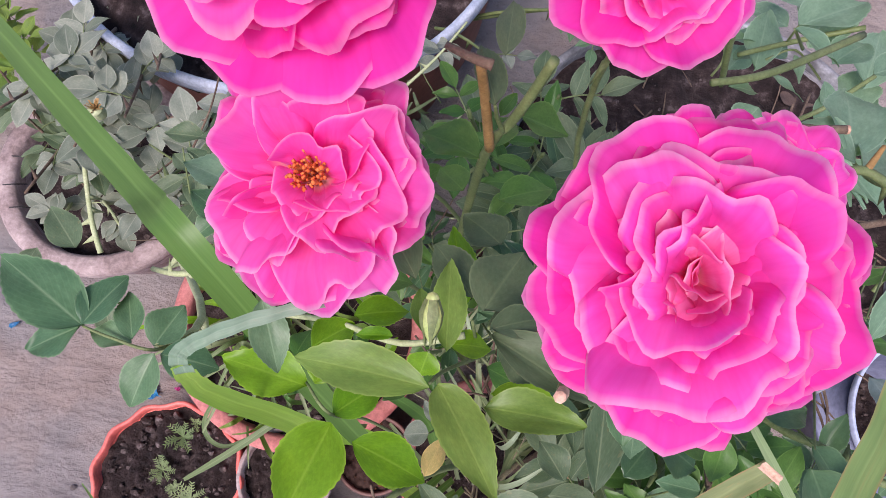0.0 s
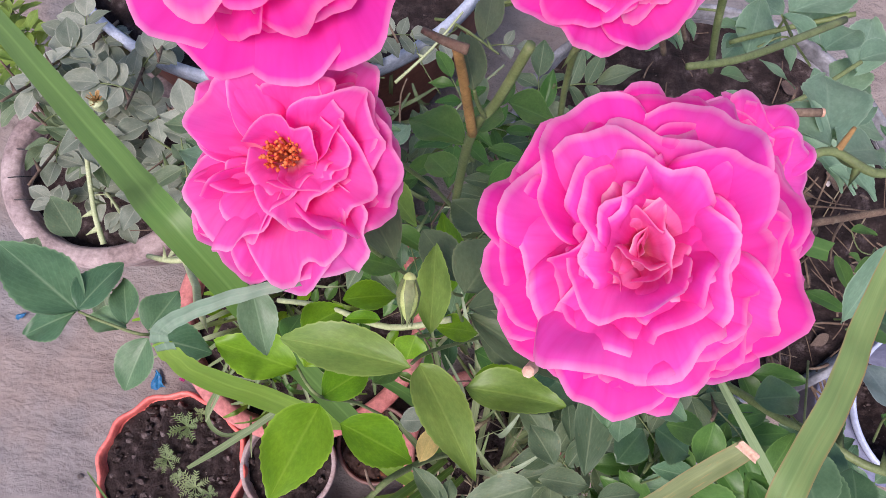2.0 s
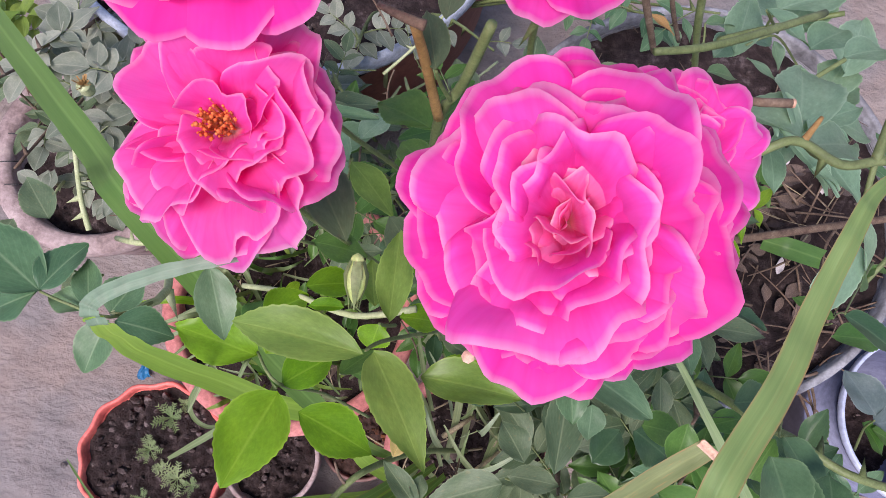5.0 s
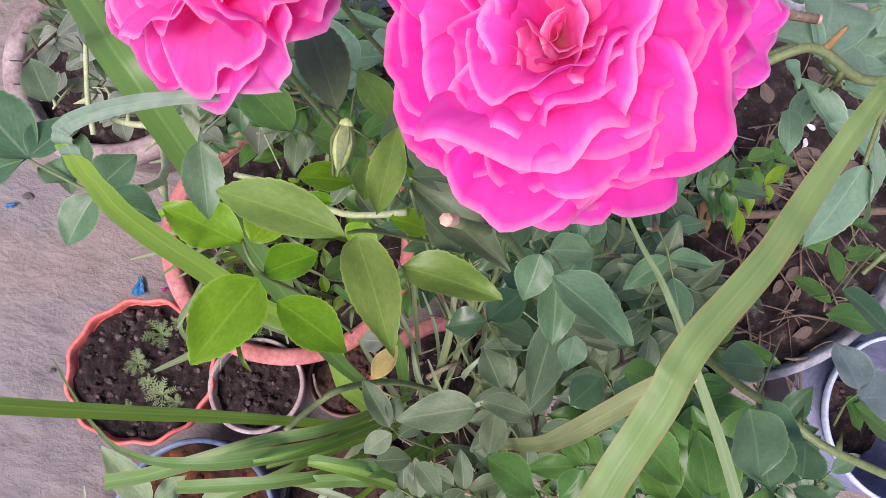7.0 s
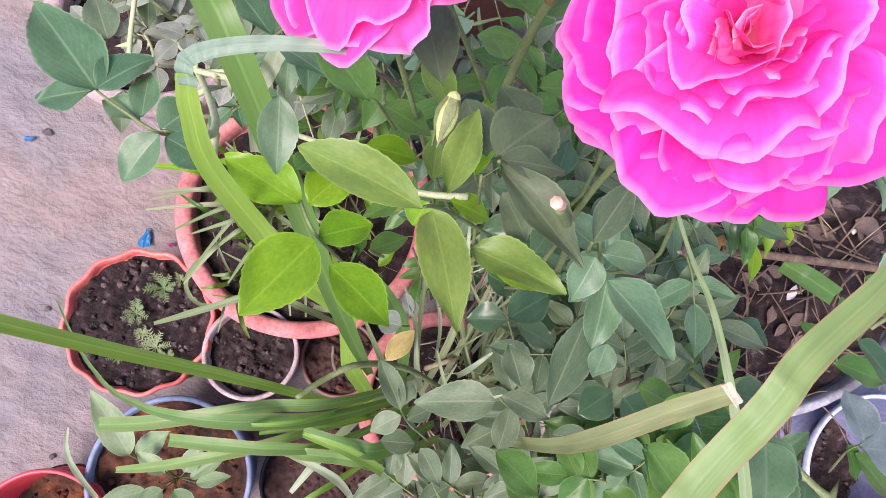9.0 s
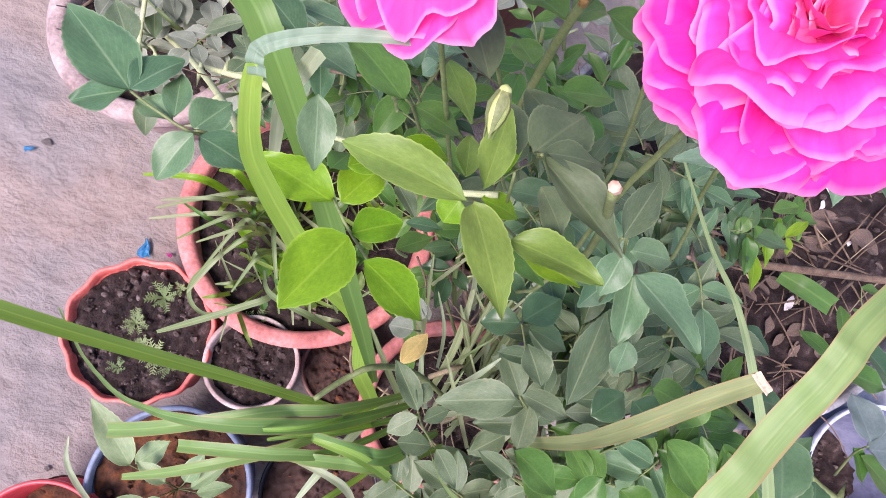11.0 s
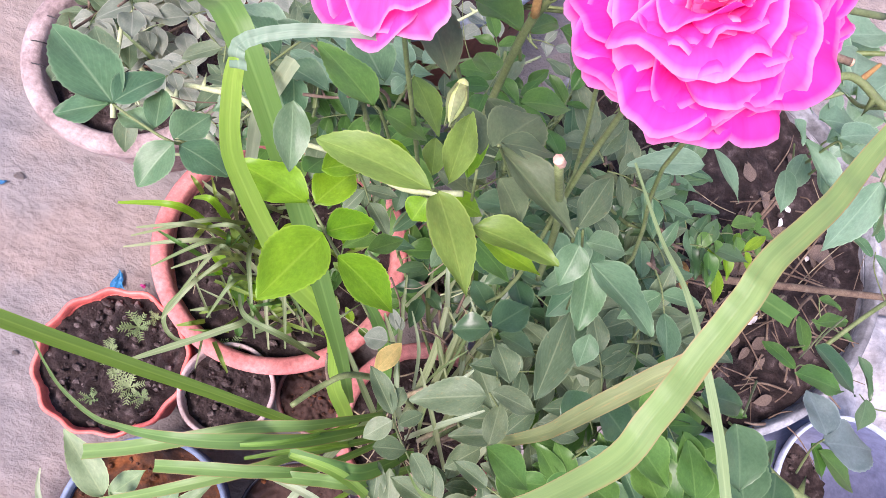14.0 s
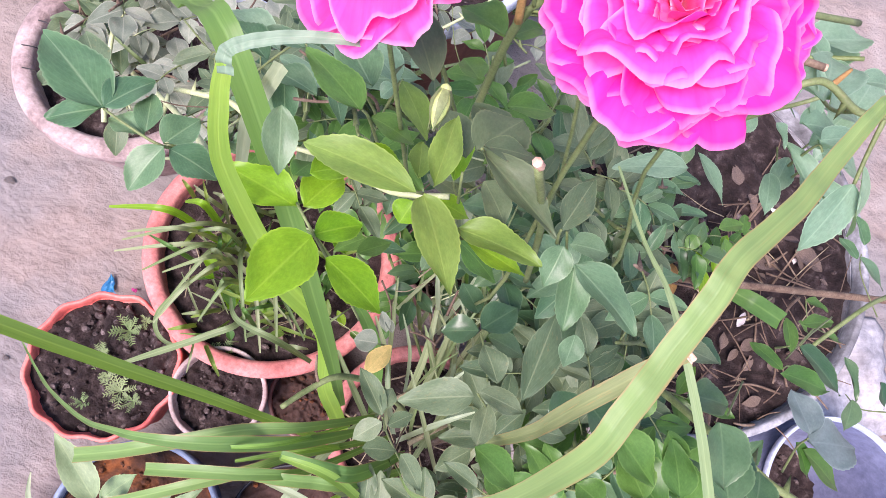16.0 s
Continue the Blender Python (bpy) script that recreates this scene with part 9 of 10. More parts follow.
ribbon(clump, [(-0.248, 0.335, 0.200), (-0.213, 0.314, 0.346), (-0.236, 0.328, 0.326)], [0.0079, 0.0076, 0.0021], OLIVE, fold=0.3, turn=(0.34, -0.18, 0.92))
ribbon(clump, [(-0.151, 0.310, 0.200), (-0.142, 0.323, 0.283), (-0.161, 0.358, 0.263)], [0.0078, 0.0081, 0.0023], GRASS, fold=0.3, turn=(0.26, -0.19, 0.95))
ribbon(clump, [(-0.028, 0.225, 0.200), (-0.025, 0.187, 0.378), (-0.054, 0.173, 0.358)], [0.0058, 0.0054, 0.0015], MID, fold=0.3, turn=(0.19, -0.06, 0.98))
leaf(clump, [(-0.084, 0.220, 0.220), (-0.088, 0.217, 0.238), (-0.090, 0.216, 0.250)], FRESH, [
    ((-0.090, 0.216, 0.250), (-0.063, 0.206, 0.262), 0.014),
])
leaf(clump, [(-0.122, 0.278, 0.229), (-0.126, 0.275, 0.247), (-0.128, 0.274, 0.259)], MID, [
    ((-0.128, 0.274, 0.259), (-0.151, 0.281, 0.271), 0.015),
])
leaf(clump, [(0.014, 0.176, 0.251), (0.010, 0.173, 0.269), (0.008, 0.172, 0.281)], OLIVE, [
    ((0.008, 0.172, 0.281), (-0.012, 0.161, 0.293), 0.013),
])
leaf(clump, [(-0.088, 0.281, 0.212), (-0.092, 0.278, 0.230), (-0.094, 0.277, 0.242)], FRESH, [
    ((-0.094, 0.277, 0.242), (-0.088, 0.298, 0.254), 0.013),
])
leaf(clump, [(0.108, 0.220, 0.237), (0.104, 0.217, 0.255), (0.102, 0.216, 0.267)], MID, [
    ((0.102, 0.216, 0.267), (0.132, 0.205, 0.279), 0.017),
])
leaf(clump, [(-0.032, 0.193, 0.235), (-0.036, 0.190, 0.253), (-0.038, 0.189, 0.265)], OLIVE, [
    ((-0.038, 0.189, 0.265), (-0.015, 0.196, 0.277), 0.012),
])
leaf(clump, [(0.081, 0.264, 0.216), (0.077, 0.261, 0.234), (0.075, 0.260, 0.246)], FRESH, [
    ((0.075, 0.260, 0.246), (0.090, 0.291, 0.258), 0.019),
])
leaf(clump, [(0.025, 0.229, 0.237), (0.021, 0.226, 0.255), (0.019, 0.225, 0.267)], MID, [
    ((0.019, 0.225, 0.267), (0.041, 0.236, 0.279), 0.013),
])
leaf(clump, [(-0.069, 0.380, 0.241), (-0.073, 0.377, 0.259), (-0.075, 0.376, 0.271)], OLIVE, [
    ((-0.075, 0.376, 0.271), (-0.097, 0.381, 0.283), 0.014),
])
leaf(clump, [(-0.027, 0.189, 0.229), (-0.031, 0.186, 0.247), (-0.033, 0.185, 0.259)], FRESH, [
    ((-0.033, 0.185, 0.259), (-0.040, 0.215, 0.271), 0.018),
])
leaf(clump, [(-0.102, 0.204, 0.246), (-0.106, 0.201, 0.264), (-0.108, 0.200, 0.276)], MID, [
    ((-0.108, 0.200, 0.276), (-0.079, 0.177, 0.288), 0.018),
])
leaf(clump, [(-0.039, 0.213, 0.232), (-0.043, 0.210, 0.250), (-0.045, 0.209, 0.262)], OLIVE, [
    ((-0.045, 0.209, 0.262), (-0.015, 0.207, 0.274), 0.015),
])
leaf(clump, [(0.018, 0.227, 0.213), (0.014, 0.224, 0.231), (0.012, 0.223, 0.243)], FRESH, [
    ((0.012, 0.223, 0.243), (-0.003, 0.248, 0.255), 0.017),
])
leaf(clump, [(-0.062, 0.135, 0.226), (-0.066, 0.132, 0.244), (-0.068, 0.131, 0.256)], MID, [
    ((-0.068, 0.131, 0.256), (-0.080, 0.150, 0.268), 0.013),
])
leaf(clump, [(-0.054, 0.244, 0.230), (-0.058, 0.241, 0.248), (-0.060, 0.240, 0.260)], OLIVE, [
    ((-0.060, 0.240, 0.260), (-0.060, 0.210, 0.272), 0.015),
])
leaf(clump, [(-0.056, 0.336, 0.245), (-0.060, 0.333, 0.263), (-0.062, 0.332, 0.275)], FRESH, [
    ((-0.062, 0.332, 0.275), (-0.078, 0.301, 0.287), 0.019),
])
leaf(clump, [(-0.041, 0.284, 0.242), (-0.045, 0.281, 0.260), (-0.047, 0.280, 0.272)], MID, [
    ((-0.047, 0.280, 0.272), (-0.057, 0.307, 0.284), 0.017),
])
leaf(clump, [(0.053, 0.296, 0.235), (0.049, 0.293, 0.253), (0.047, 0.292, 0.265)], OLIVE, [
    ((0.047, 0.292, 0.265), (0.020, 0.300, 0.277), 0.016),
])
leaf(clump, [(0.013, 0.359, 0.248), (0.009, 0.356, 0.266), (0.007, 0.355, 0.278)], FRESH, [
    ((0.007, 0.355, 0.278), (0.036, 0.355, 0.290), 0.016),
])
leaf(clump, [(0.038, 0.299, 0.232), (0.034, 0.296, 0.250), (0.032, 0.295, 0.262)], MID, [
    ((0.032, 0.295, 0.262), (0.040, 0.257, 0.274), 0.019),
])
leaf(clump, [(0.015, 0.260, 0.235), (0.011, 0.257, 0.253), (0.009, 0.256, 0.265)], OLIVE, [
    ((0.009, 0.256, 0.265), (-0.009, 0.287, 0.277), 0.020),
])
leaf(clump, [(-0.130, 0.216, 0.231), (-0.134, 0.213, 0.249), (-0.136, 0.212, 0.261)], FRESH, [
    ((-0.136, 0.212, 0.261), (-0.156, 0.211, 0.273), 0.013),
])
leaf(clump, [(0.028, 0.278, 0.229), (0.024, 0.275, 0.247), (0.022, 0.274, 0.259)], MID, [
    ((0.022, 0.274, 0.259), (0.034, 0.300, 0.271), 0.016),
])
leaf(clump, [(-0.040, 0.188, 0.251), (-0.044, 0.185, 0.269), (-0.046, 0.184, 0.281)], OLIVE, [
    ((-0.046, 0.184, 0.281), (-0.038, 0.205, 0.293), 0.012),
])
leaf(clump, [(-0.047, 0.250, 0.228), (-0.051, 0.247, 0.246), (-0.053, 0.246, 0.258)], FRESH, [
    ((-0.053, 0.246, 0.258), (-0.072, 0.264, 0.270), 0.015),
])
leaf(clump, [(-0.048, 0.315, 0.236), (-0.052, 0.312, 0.254), (-0.054, 0.311, 0.266)], MID, [
    ((-0.054, 0.311, 0.266), (-0.051, 0.334, 0.278), 0.014),
])
leaf(clump, [(-0.007, 0.316, 0.217), (-0.011, 0.313, 0.235), (-0.013, 0.312, 0.247)], OLIVE, [
    ((-0.013, 0.312, 0.247), (-0.031, 0.277, 0.259), 0.021),
])
leaf(clump, [(-0.092, 0.295, 0.225), (-0.096, 0.292, 0.243), (-0.098, 0.291, 0.255)], FRESH, [
    ((-0.098, 0.291, 0.255), (-0.117, 0.263, 0.267), 0.019),
])
leaf(clump, [(-0.138, 0.223, 0.225), (-0.142, 0.220, 0.243), (-0.144, 0.219, 0.255)], MID, [
    ((-0.144, 0.219, 0.255), (-0.163, 0.198, 0.267), 0.017),
])
leaf(clump, [(-0.145, 0.297, 0.257), (-0.149, 0.294, 0.275), (-0.151, 0.293, 0.287)], OLIVE, [
    ((-0.151, 0.293, 0.287), (-0.130, 0.263, 0.299), 0.017),
])
leaf(clump, [(-0.074, 0.225, 0.250), (-0.078, 0.222, 0.268), (-0.080, 0.221, 0.280)], FRESH, [
    ((-0.080, 0.221, 0.280), (-0.056, 0.230, 0.292), 0.013),
])
leaf(clump, [(-0.049, 0.214, 0.259), (-0.053, 0.211, 0.277), (-0.055, 0.210, 0.289)], MID, [
    ((-0.055, 0.210, 0.289), (-0.048, 0.232, 0.301), 0.013),
])
leaf(clump, [(0.048, 0.227, 0.229), (0.044, 0.224, 0.247), (0.042, 0.223, 0.259)], OLIVE, [
    ((0.042, 0.223, 0.259), (0.035, 0.193, 0.271), 0.016),
])
leaf(clump, [(-0.129, 0.229, 0.235), (-0.133, 0.226, 0.253), (-0.135, 0.225, 0.265)], FRESH, [
    ((-0.135, 0.225, 0.265), (-0.167, 0.237, 0.277), 0.020),
])
leaf(clump, [(-0.024, 0.279, 0.217), (-0.028, 0.276, 0.235), (-0.030, 0.275, 0.247)], MID, [
    ((-0.030, 0.275, 0.247), (-0.013, 0.252, 0.259), 0.014),
])
leaf(clump, [(-0.086, 0.221, 0.236), (-0.090, 0.218, 0.254), (-0.092, 0.217, 0.266)], OLIVE, [
    ((-0.092, 0.217, 0.266), (-0.105, 0.185, 0.278), 0.019),
])
leaf(clump, [(0.094, 0.226, 0.224), (0.090, 0.223, 0.242), (0.088, 0.222, 0.254)], FRESH, [
    ((0.088, 0.222, 0.254), (0.069, 0.241, 0.266), 0.015),
])
leaf(clump, [(-0.032, 0.326, 0.217), (-0.036, 0.323, 0.235), (-0.038, 0.322, 0.247)], MID, [
    ((-0.038, 0.322, 0.247), (-0.023, 0.355, 0.259), 0.021),
])
leaf(clump, [(0.058, 0.224, 0.215), (0.054, 0.221, 0.233), (0.052, 0.220, 0.245)], OLIVE, [
    ((0.052, 0.220, 0.245), (0.046, 0.253, 0.257), 0.019),
])
leaf(clump, [(0.051, 0.336, 0.249), (0.047, 0.333, 0.267), (0.045, 0.332, 0.279)], FRESH, [
    ((0.045, 0.332, 0.279), (0.011, 0.345, 0.291), 0.021),
])
grow(back_rose, [(-0.173, 0.646, 0.000), (-0.142, 0.571, 0.400), (-0.059, 0.354, 0.820)], GREYISH, 900, 0.048, 4, r0=0.004, r1=0.0014, stem_material=STEM, reach=0.05, start=0.6)
grow(back_rose, [(-0.145, 0.634, 0.000), (-0.102, 0.559, 0.400), (-0.005, 0.327, 0.850)], BLUISH, 901, 0.048, 4, r0=0.004, r1=0.0014, stem_material=WOODY, reach=0.05, start=0.6)
grow(back_rose, [(-0.113, 0.646, 0.000), (-0.084, 0.602, 0.400), (0.017, 0.368, 0.860)], GREYISH, 902, 0.048, 4, r0=0.004, r1=0.0014, stem_material=STEM, reach=0.05, start=0.6)
grow(back_rose, [(-0.137, 0.652, 0.000), (-0.114, 0.603, 0.400), (-0.034, 0.402, 0.800)], SAGE, 904, 0.048, 4, r0=0.004, r1=0.0014, stem_material=STEM, reach=0.05, start=0.6)
grow(back_rose, [(-0.097, 0.622, 0.000), (-0.044, 0.557, 0.400), (0.053, 0.339, 0.820)], MID, 905, 0.048, 4, r0=0.004, r1=0.0014, stem_material=WOODY, reach=0.05, start=0.6)
grow(back_rose, [(-0.121, 0.626, 0.000), (-0.071, 0.554, 0.400), (-0.006, 0.389, 0.700)], GREYISH, 909, 0.048, 4, r0=0.004, r1=0.0014, stem_material=WOODY, reach=0.05, start=0.6)
grow(back_rose, [(-0.161, 0.628, 0.000), (-0.111, 0.538, 0.400), (-0.077, 0.388, 0.650)], SAGE, 910, 0.048, 4, r0=0.004, r1=0.0014, stem_material=STEM, reach=0.05, start=0.6)
grow(back_rose, [(0.023, 0.606, 0.000), (0.090, 0.585, 0.400), (0.209, 0.380, 0.800)], GREYISH, 913, 0.048, 4, r0=0.004, r1=0.0014, stem_material=WOODY, reach=0.05, start=0.6)
stem(back_rose, [(-0.174, 0.432, 0.608), (-0.155, 0.484, 0.628), (-0.146, 0.534, 0.648)], 0.00151312, 0.00090787, WOODY, name='twig', thorns=2)
stem(back_rose, [(-0.092, 0.326, 0.777), (-0.094, 0.345, 0.797), (-0.097, 0.367, 0.817)], 0.00103937, 0.000623621, STEM, name='twig', thorns=2)
stem(back_rose, [(-0.058, 0.359, 0.696), (-0.067, 0.330, 0.716), (-0.073, 0.300, 0.736)], 0.00182702, 0.00109621, PALE_STEM, name='twig', thorns=2)
stem(back_rose, [(0.046, 0.641, 0.548), (0.022, 0.668, 0.568), (0.000, 0.685, 0.588)], 0.0016897, 0.00101382, WOODY, name='twig', thorns=2)
stem(back_rose, [(-0.034, 0.369, 0.612), (0.008, 0.390, 0.632), (0.053, 0.421, 0.652)], 0.00123388, 0.000740326, STEM, name='twig', thorns=2)
stem(back_rose, [(-0.055, 0.496, 0.659), (-0.058, 0.535, 0.679), (-0.066, 0.580, 0.699)], 0.0014414, 0.000864842, PALE_STEM, name='twig', thorns=2)
stem(back_rose, [(-0.033, 0.412, 0.744), (-0.048, 0.432, 0.764), (-0.064, 0.455, 0.784)], 0.00175063, 0.00105038, WOODY, name='twig', thorns=2)
stem(back_rose, [(0.111, 0.592, 0.514), (0.082, 0.621, 0.534), (0.061, 0.659, 0.554)], 0.000924106, 0.000554464, STEM, name='twig', thorns=2)
stem(back_rose, [(-0.069, 0.577, 0.501), (-0.010, 0.562, 0.521), (0.060, 0.546, 0.541)], 0.00157314, 0.000943886, PALE_STEM, name='twig', thorns=2)
stem(back_rose, [(-0.036, 0.474, 0.601), (-0.024, 0.513, 0.621), (-0.012, 0.553, 0.641)], 0.00119948, 0.000719686, WOODY, name='twig', thorns=2)
stem(back_rose, [(0.098, 0.366, 0.743), (0.112, 0.323, 0.763), (0.130, 0.278, 0.783)], 0.000821908, 0.000493145, STEM, name='twig', thorns=2)
stem(back_rose, [(0.076, 0.476, 0.762), (0.108, 0.507, 0.782), (0.134, 0.540, 0.802)], 0.00179041, 0.00107424, PALE_STEM, name='twig', thorns=2)
stem(back_rose, [(0.079, 0.412, 0.786), (0.076, 0.384, 0.806), (0.081, 0.355, 0.826)], 0.0014722, 0.000883321, WOODY, name='twig', thorns=2)
stem(back_rose, [(-0.019, 0.562, 0.578), (0.018, 0.558, 0.598), (0.045, 0.552, 0.618)], 0.00133178, 0.00079907, STEM, name='twig', thorns=2)
stem(back_rose, [(-0.094, 0.391, 0.591), (-0.052, 0.346, 0.611), (-0.020, 0.311, 0.631)], 0.00138498, 0.000830986, PALE_STEM, name='twig', thorns=2)
stem(back_rose, [(-0.093, 0.319, 0.730), (-0.120, 0.298, 0.750), (-0.143, 0.287, 0.770)], 0.000811132, 0.000486679, WOODY, name='twig', thorns=2)
stem(back_rose, [(0.016, 0.331, 0.611), (0.042, 0.300, 0.631), (0.069, 0.278, 0.651)], 0.000884497, 0.000530698, STEM, name='twig', thorns=2)
stem(back_rose, [(0.191, 0.618, 0.569), (0.149, 0.555, 0.589), (0.115, 0.488, 0.609)], 0.00179819, 0.00107891, PALE_STEM, name='twig', thorns=2)
stem(back_rose, [(-0.207, 0.446, 0.558), (-0.222, 0.411, 0.578), (-0.240, 0.376, 0.598)], 0.00145483, 0.000872895, WOODY, name='twig', thorns=2)
stem(back_rose, [(0.092, 0.433, 0.516), (0.063, 0.417, 0.536), (0.046, 0.399, 0.556)], 0.00102957, 0.00061774, STEM, name='twig', thorns=2)
stem(back_rose, [(0.209, 0.365, 0.793), (0.175, 0.345, 0.813), (0.144, 0.333, 0.833)], 0.00116784, 0.000700704, PALE_STEM, name='twig', thorns=2)
stem(back_rose, [(0.088, 0.431, 0.770), (0.087, 0.449, 0.790), (0.092, 0.458, 0.810)], 0.00126613, 0.000759678, WOODY, name='twig', thorns=2)
stem(back_rose, [(0.158, 0.488, 0.667), (0.204, 0.483, 0.687), (0.254, 0.477, 0.707)], 0.00193457, 0.00116074, STEM, name='twig', thorns=2)
stem(back_rose, [(-0.101, 0.419, 0.692), (-0.080, 0.411, 0.712), (-0.050, 0.398, 0.732)], 0.000985071, 0.000591042, PALE_STEM, name='twig', thorns=2)
stem(back_rose, [(-0.016, 0.343, 0.774), (0.014, 0.343, 0.794), (0.039, 0.346, 0.814)], 0.00184142, 0.00110485, WOODY, name='twig', thorns=2)
stem(back_rose, [(-0.115, 0.380, 0.667), (-0.153, 0.395, 0.687), (-0.178, 0.404, 0.707)], 0.00154464, 0.000926782, STEM, name='twig', thorns=2)
grow(dusty, [(0.300, 0.140, 0.250), (0.254, 0.355, 0.552), (0.222, 0.313, 0.720)], DEEP, 950, 0.046, 3, r0=0.003, r1=0.0014, stem_material=STEM, reach=0.045, start=0.6)
grow(dusty, [(0.300, 0.140, 0.250), (0.285, 0.407, 0.540), (0.247, 0.360, 0.700)], MID, 951, 0.046, 3, r0=0.003, r1=0.0014, stem_material=WOODY, reach=0.045, start=0.6)
grow(tub_rose, [(0.440, 0.420, 0.340), (0.300, 0.446, 0.570), (0.255, 0.380, 0.750)], BLUISH, 952, 0.046, 3, r0=0.003, r1=0.0014, stem_material=STEM, reach=0.045, start=0.6)
grow(tub_rose, [(0.440, 0.420, 0.340), (0.335, 0.483, 0.588), (0.280, 0.400, 0.780)], GREYISH, 953, 0.046, 4, r0=0.003, r1=0.0014, stem_material=WOODY, reach=0.045, start=0.6)
grow(tub_rose, [(0.440, 0.420, 0.340), (0.357, 0.421, 0.552), (0.303, 0.367, 0.720)], DEEP, 954, 0.046, 3, r0=0.003, r1=0.0014, stem_material=STEM, reach=0.045, start=0.6)
grow(dusty, [(0.300, 0.140, 0.250), (0.185, 0.301, 0.420), (0.166, 0.300, 0.500)], DEEP, 955, 0.046, 3, r0=0.003, r1=0.0014, stem_material=WOODY, reach=0.045, start=0.6)
grow(dusty, [(0.300, 0.140, 0.250), (0.222, 0.348, 0.450), (0.199, 0.337, 0.550)], MID, 956, 0.046, 3, r0=0.003, r1=0.0014, stem_material=STEM, reach=0.045, start=0.6)
grow(tub_rose, [(0.440, 0.420, 0.340), (0.386, 0.483, 0.564), (0.324, 0.411, 0.740)], BLUISH, 957, 0.046, 4, r0=0.003, r1=0.0014, stem_material=WOODY, reach=0.045, start=0.6)
grow(dusty, [(0.300, 0.140, 0.250), (0.127, 0.310, 0.420), (0.113, 0.309, 0.500)], MID, 958, 0.046, 3, r0=0.003, r1=0.0014, stem_material=STEM, reach=0.045, start=0.6)
grow(tub_rose, [(0.440, 0.420, 0.340), (0.443, 0.520, 0.540), (0.376, 0.452, 0.700)], BLUISH, 959, 0.046, 3, r0=0.003, r1=0.0014, stem_material=WOODY, reach=0.045, start=0.6)

# variegated plant behind the cement pot
mottled = thing("potted_plant", (-0.867, 0.829, 0.0), "low leafy plant with light green mottled leaves", "potted plant")
grow(mottled, [(-0.867, 0.829, 0.000), (-0.764, 0.761, 0.150), (-0.661, 0.694, 0.300)], OLIVE, 970, 0.050, 4, r0=0.004, r1=0.0016, reach=0.05, start=0.6)
grow(mottled, [(-0.867, 0.829, 0.000), (-0.746, 0.751, 0.150), (-0.626, 0.673, 0.280)], OLIVE, 971, 0.050, 4, r0=0.004, r1=0.0016, reach=0.05, start=0.6)
grow(mottled, [(-0.867, 0.829, 0.000), (-0.775, 0.732, 0.150), (-0.683, 0.636, 0.300)], OLIVE, 972, 0.050, 4, r0=0.004, r1=0.0016, reach=0.05, start=0.6)
grow(mottled, [(-0.867, 0.829, 0.000), (-0.770, 0.800, 0.150), (-0.673, 0.771, 0.300)], OLIVE, 973, 0.050, 4, r0=0.004, r1=0.0016, reach=0.05, start=0.6)

# litter, scraps and crumbs
twigs("dry_twigs", (0.541, 0.561), 0.30, 0.345, 90, 0.02, 0.10, 31, WOODY, "tangle of thin dark twigs on the tub soil", 0.0016)
twigs("dry_twigs", (0.660, 0.440), 0.17, 0.35, 70, 0.03, 0.11, 36, WOODY, "tangle of dry rootlets near the tub edge", 0.0022)
twigs("straw", (0.541, 0.561), 0.28, 0.35, 18, 0.03, 0.10, 32, STRAW, "scattered pale straws on the tub soil")
twigs("straw", (0.265, 0.108), 0.11, 0.25, 50, 0.03, 0.12, 33, STRAW, "mat of pale straws round the lily", 0.0016)
twigs("dry_twigs", (0.332, 0.431), 0.13, 0.20, 50, 0.03, 0.12, 34, WOODY, "dark twigs on the soil under the rose")
twigs("straw", (-0.077, 0.293), 0.15, 0.19, 50, 0.02, 0.09, 35, STRAW, "pale straws lying in the clay bowl")
litter("dry_leaf", (0.743, 0.629, 0.352), 0.060, -15, DRY, 1, "curled brown dry leaf on the tub soil")
litter("dry_leaf", (0.660, 0.490, 0.352), 0.030, 168, DRY, 2, "curled brown dry leaf on the tub soil")
litter("dry_leaf", (0.670, 0.609, 0.352), 0.045, 15, DRY, 3, "curled brown dry leaf on the tub soil")
litter("dry_leaf", (0.653, 0.580, 0.352), 0.040, 72, DRY, 4, "curled brown dry leaf on the tub soil")
litter("dry_leaf", (0.752, 0.714, 0.352), 0.030, 22, DRY, 5, "curled brown dry leaf on the tub soil")
litter("dry_leaf", (0.745, 0.623, 0.352), 0.030, 299, DRY, 6, "curled brown dry leaf on the tub soil")
litter("dry_leaf", (0.680, 0.459, 0.352), 0.030, 75, WHITE_BIT, 7, "pale scrap lying on the tub soil")
litter("dry_leaf", (0.687, 0.660, 0.352), 0.020, 263, WHITE_BIT, 8, "pale scrap lying on the tub soil")
litter("dry_leaf", (0.698, 0.677, 0.352), 0.018, 162, WHITE_BIT, 9, "pale scrap lying on the tub soil")
litter("dry_leaf", (0.664, 0.412, 0.352), 0.030, 95, DRY, 10, "curled brown dry leaf on the tub soil")
litter("dry_leaf", (0.709, 0.394, 0.352), 0.030, 75, DRY, 11, "curled brown dry leaf on the tub soil")
litter("dry_leaf", (0.625, 0.473, 0.352), 0.030, 213, DRY, 12, "curled brown dry leaf on the tub soil")
litter("dry_leaf", (0.714, 0.515, 0.352), 0.025, 47, DRY, 13, "curled brown dry leaf on the tub soil")
litter("dry_leaf", (0.557, 0.587, 0.352), 0.030, 319, DRY, 14, "curled brown dry leaf on the tub soil")
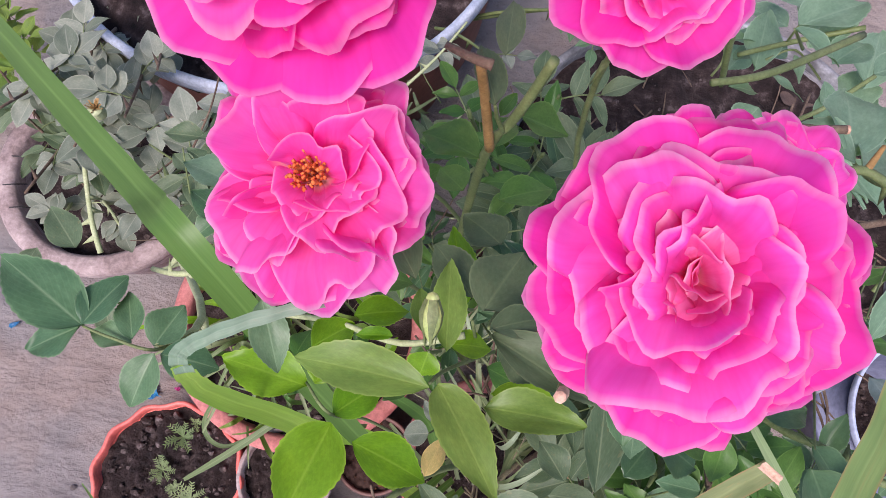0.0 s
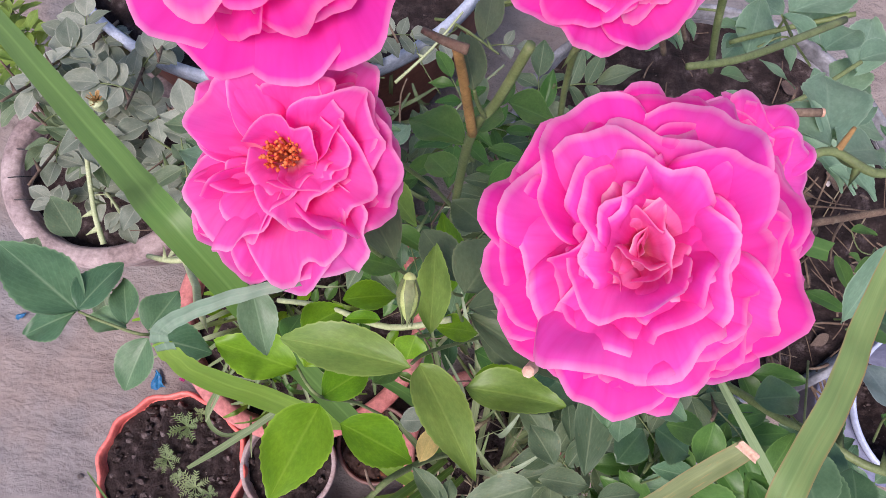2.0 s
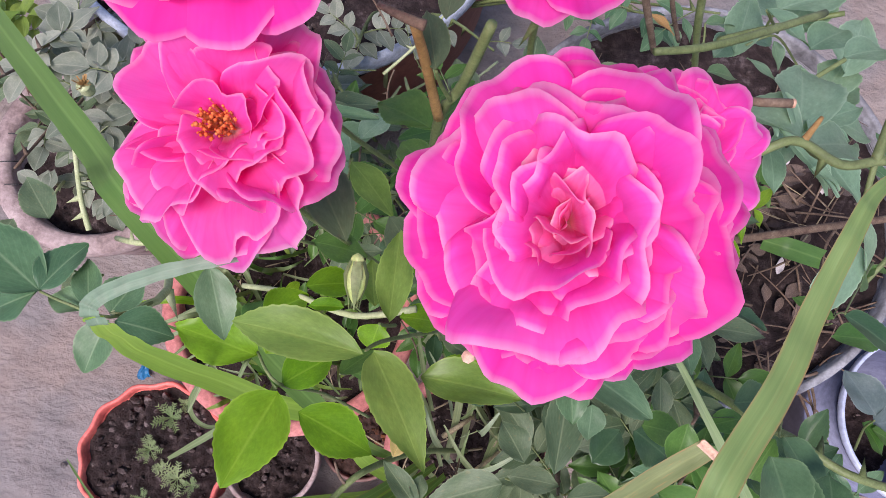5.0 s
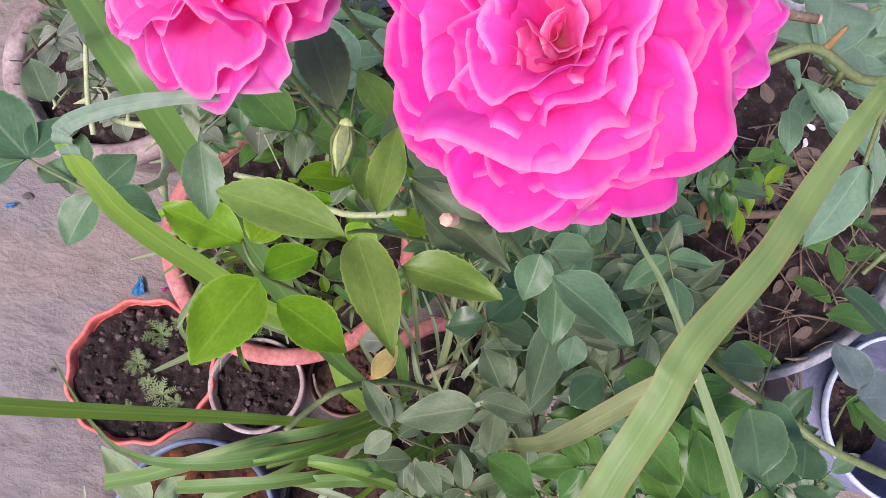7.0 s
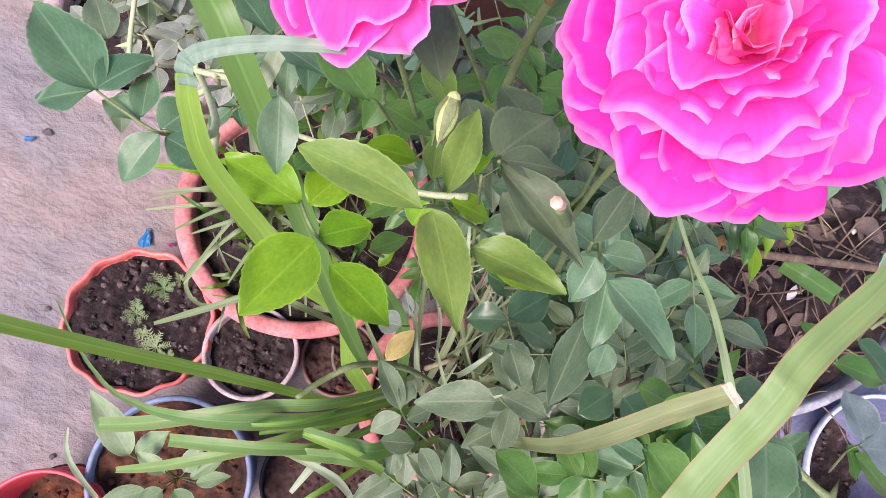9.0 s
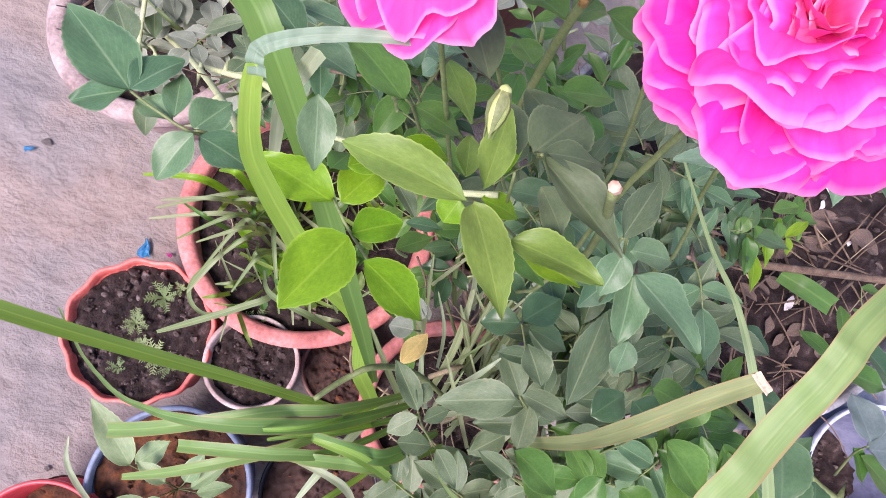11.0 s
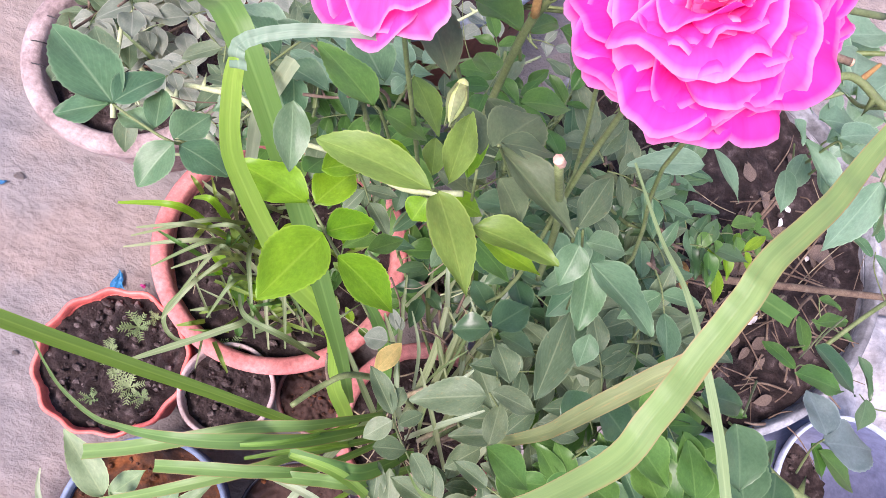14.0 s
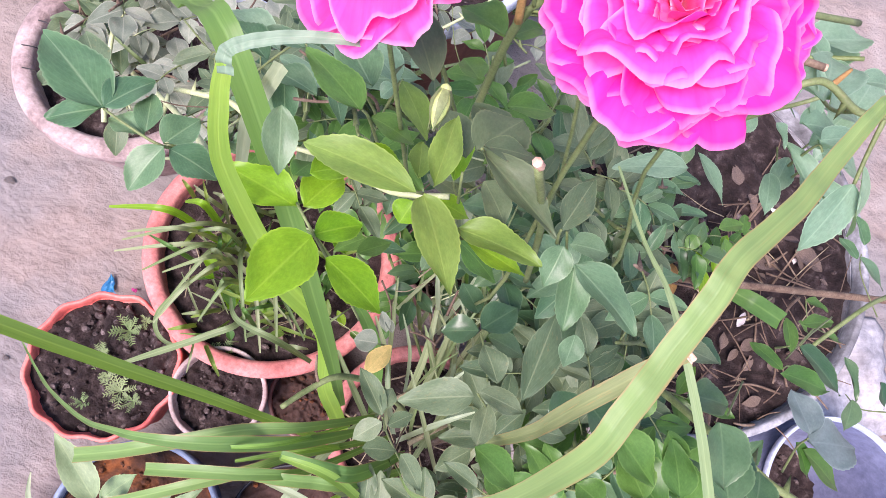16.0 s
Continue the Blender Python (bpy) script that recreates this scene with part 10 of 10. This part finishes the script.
litter("dry_leaf", (0.540, 0.517, 0.352), 0.060, 287, ORANGE, 15, "pale scrap lying on the tub soil")
litter("dry_leaf", (0.663, 0.563, 0.352), 0.055, 218, DRY, 16, "curled brown dry leaf on the tub soil")
litter("dry_leaf", (0.687, 0.564, 0.352), 0.040, 124, DRY, 17, "curled brown dry leaf on the tub soil")
litter("dry_leaf", (0.617, 0.699, 0.352), 0.040, 116, DRY, 18, "curled brown dry leaf on the tub soil")
litter("dry_leaf", (0.640, 0.693, 0.352), 0.035, 293, DRY, 19, "curled brown dry leaf on the tub soil")
litter("dry_leaf", (0.650, 0.473, 0.352), 0.030, 167, DRY, 20, "curled brown dry leaf on the tub soil")
litter("dry_leaf", (0.719, 0.638, 0.352), 0.050, 195, DRY, 21, "curled brown dry leaf on the tub soil")
litter("dry_leaf", (0.678, 0.673, 0.352), 0.040, 102, DRY, 22, "curled brown dry leaf on the tub soil")
litter("dry_leaf", (0.747, 0.614, 0.352), 0.012, 260, WHITE_BIT, 23, "pale scrap lying on the tub soil")
litter("dry_leaf", (0.670, 0.580, 0.352), 0.05, 0, DRY, 20, "curled brown dry leaf on the tub soil")
litter("dry_leaf", (0.477, 0.557, 0.352), 0.05, 40, DRY, 21, "curled brown dry leaf on the tub soil")
rnd = random.Random(77)
for k in range(34):
    a, d = rnd.uniform(-1.9, 1.1), 0.29 * math.sqrt(rnd.uniform(0.05, 1.0))
    litter("dry_leaf", (0.541 + d * math.cos(a), 0.561 + d * math.sin(a), 0.354), rnd.uniform(0.014, 0.042), rnd.uniform(0, 360), (DRY, DRY, BARK_BIT)[k % 3], 60 + k, ("curled brown dry leaf on the tub soil", "curled brown dry leaf on the tub soil", "dark rotting leaf scrap on the tub soil")[k % 3])
litter("white_leaf", (-0.104, 0.788, 0.320), 0.06, 110, WHITE_BIT, 30, "bleached white leaf on dark pot soil")
litter("white_leaf", (-0.080, 0.816, 0.320), 0.06, 70, WHITE_BIT, 31, "bleached white leaf on dark pot soil")
litter("dry_leaf", (-0.022, 0.167, 0.200), 0.035, 0, DRY, 40, "small brown dry leaf among straws")
litter("dry_leaf", (0.007, 0.191, 0.200), 0.035, 70, DRY, 41, "small brown dry leaf among straws")
litter("dry_leaf", (0.003, 0.158, 0.200), 0.035, 140, DRY, 42, "small brown dry leaf among straws")
litter("dry_leaf", (-0.044, 0.188, 0.200), 0.035, 210, DRY, 43, "small brown dry leaf among straws")
litter("dry_leaf", (0.246, 0.182, 0.260), 0.035, 280, DRY, 44, "small brown dry leaf among straws")
litter("dry_leaf", (0.295, 0.117, 0.260), 0.035, 350, DRY, 45, "small brown dry leaf among straws")
litter("dry_leaf", (0.225, 0.096, 0.260), 0.035, 420, DRY, 46, "small brown dry leaf among straws")
scrap("blue_scrap", (-0.377, 0.152, 0.002), 0.030, 0.036, 20, BLUE_FOIL, "torn scrap of bright blue plastic")
scrap("blue_scrap", (-0.673, 0.236, 0.002), 0.014, 0.020, -50, BLUE_FOIL, "small torn scrap of blue plastic")
scrap("magenta_scrap", (-0.328, 0.159, 0.002), 0.016, 0.008, -20, PINK_FOIL, "tiny magenta plastic scrap on concrete")
stone((-0.653, 0.263, 0.0), 0.012, 3, "small grey lump stuck to the concrete")
stone((-0.341, -0.284, 0.0), 0.007, 4, "small grey pebble on the concrete")
stone((-0.482, -0.047, 0.0), 0.006, 5, "small grey pebble on the concrete")
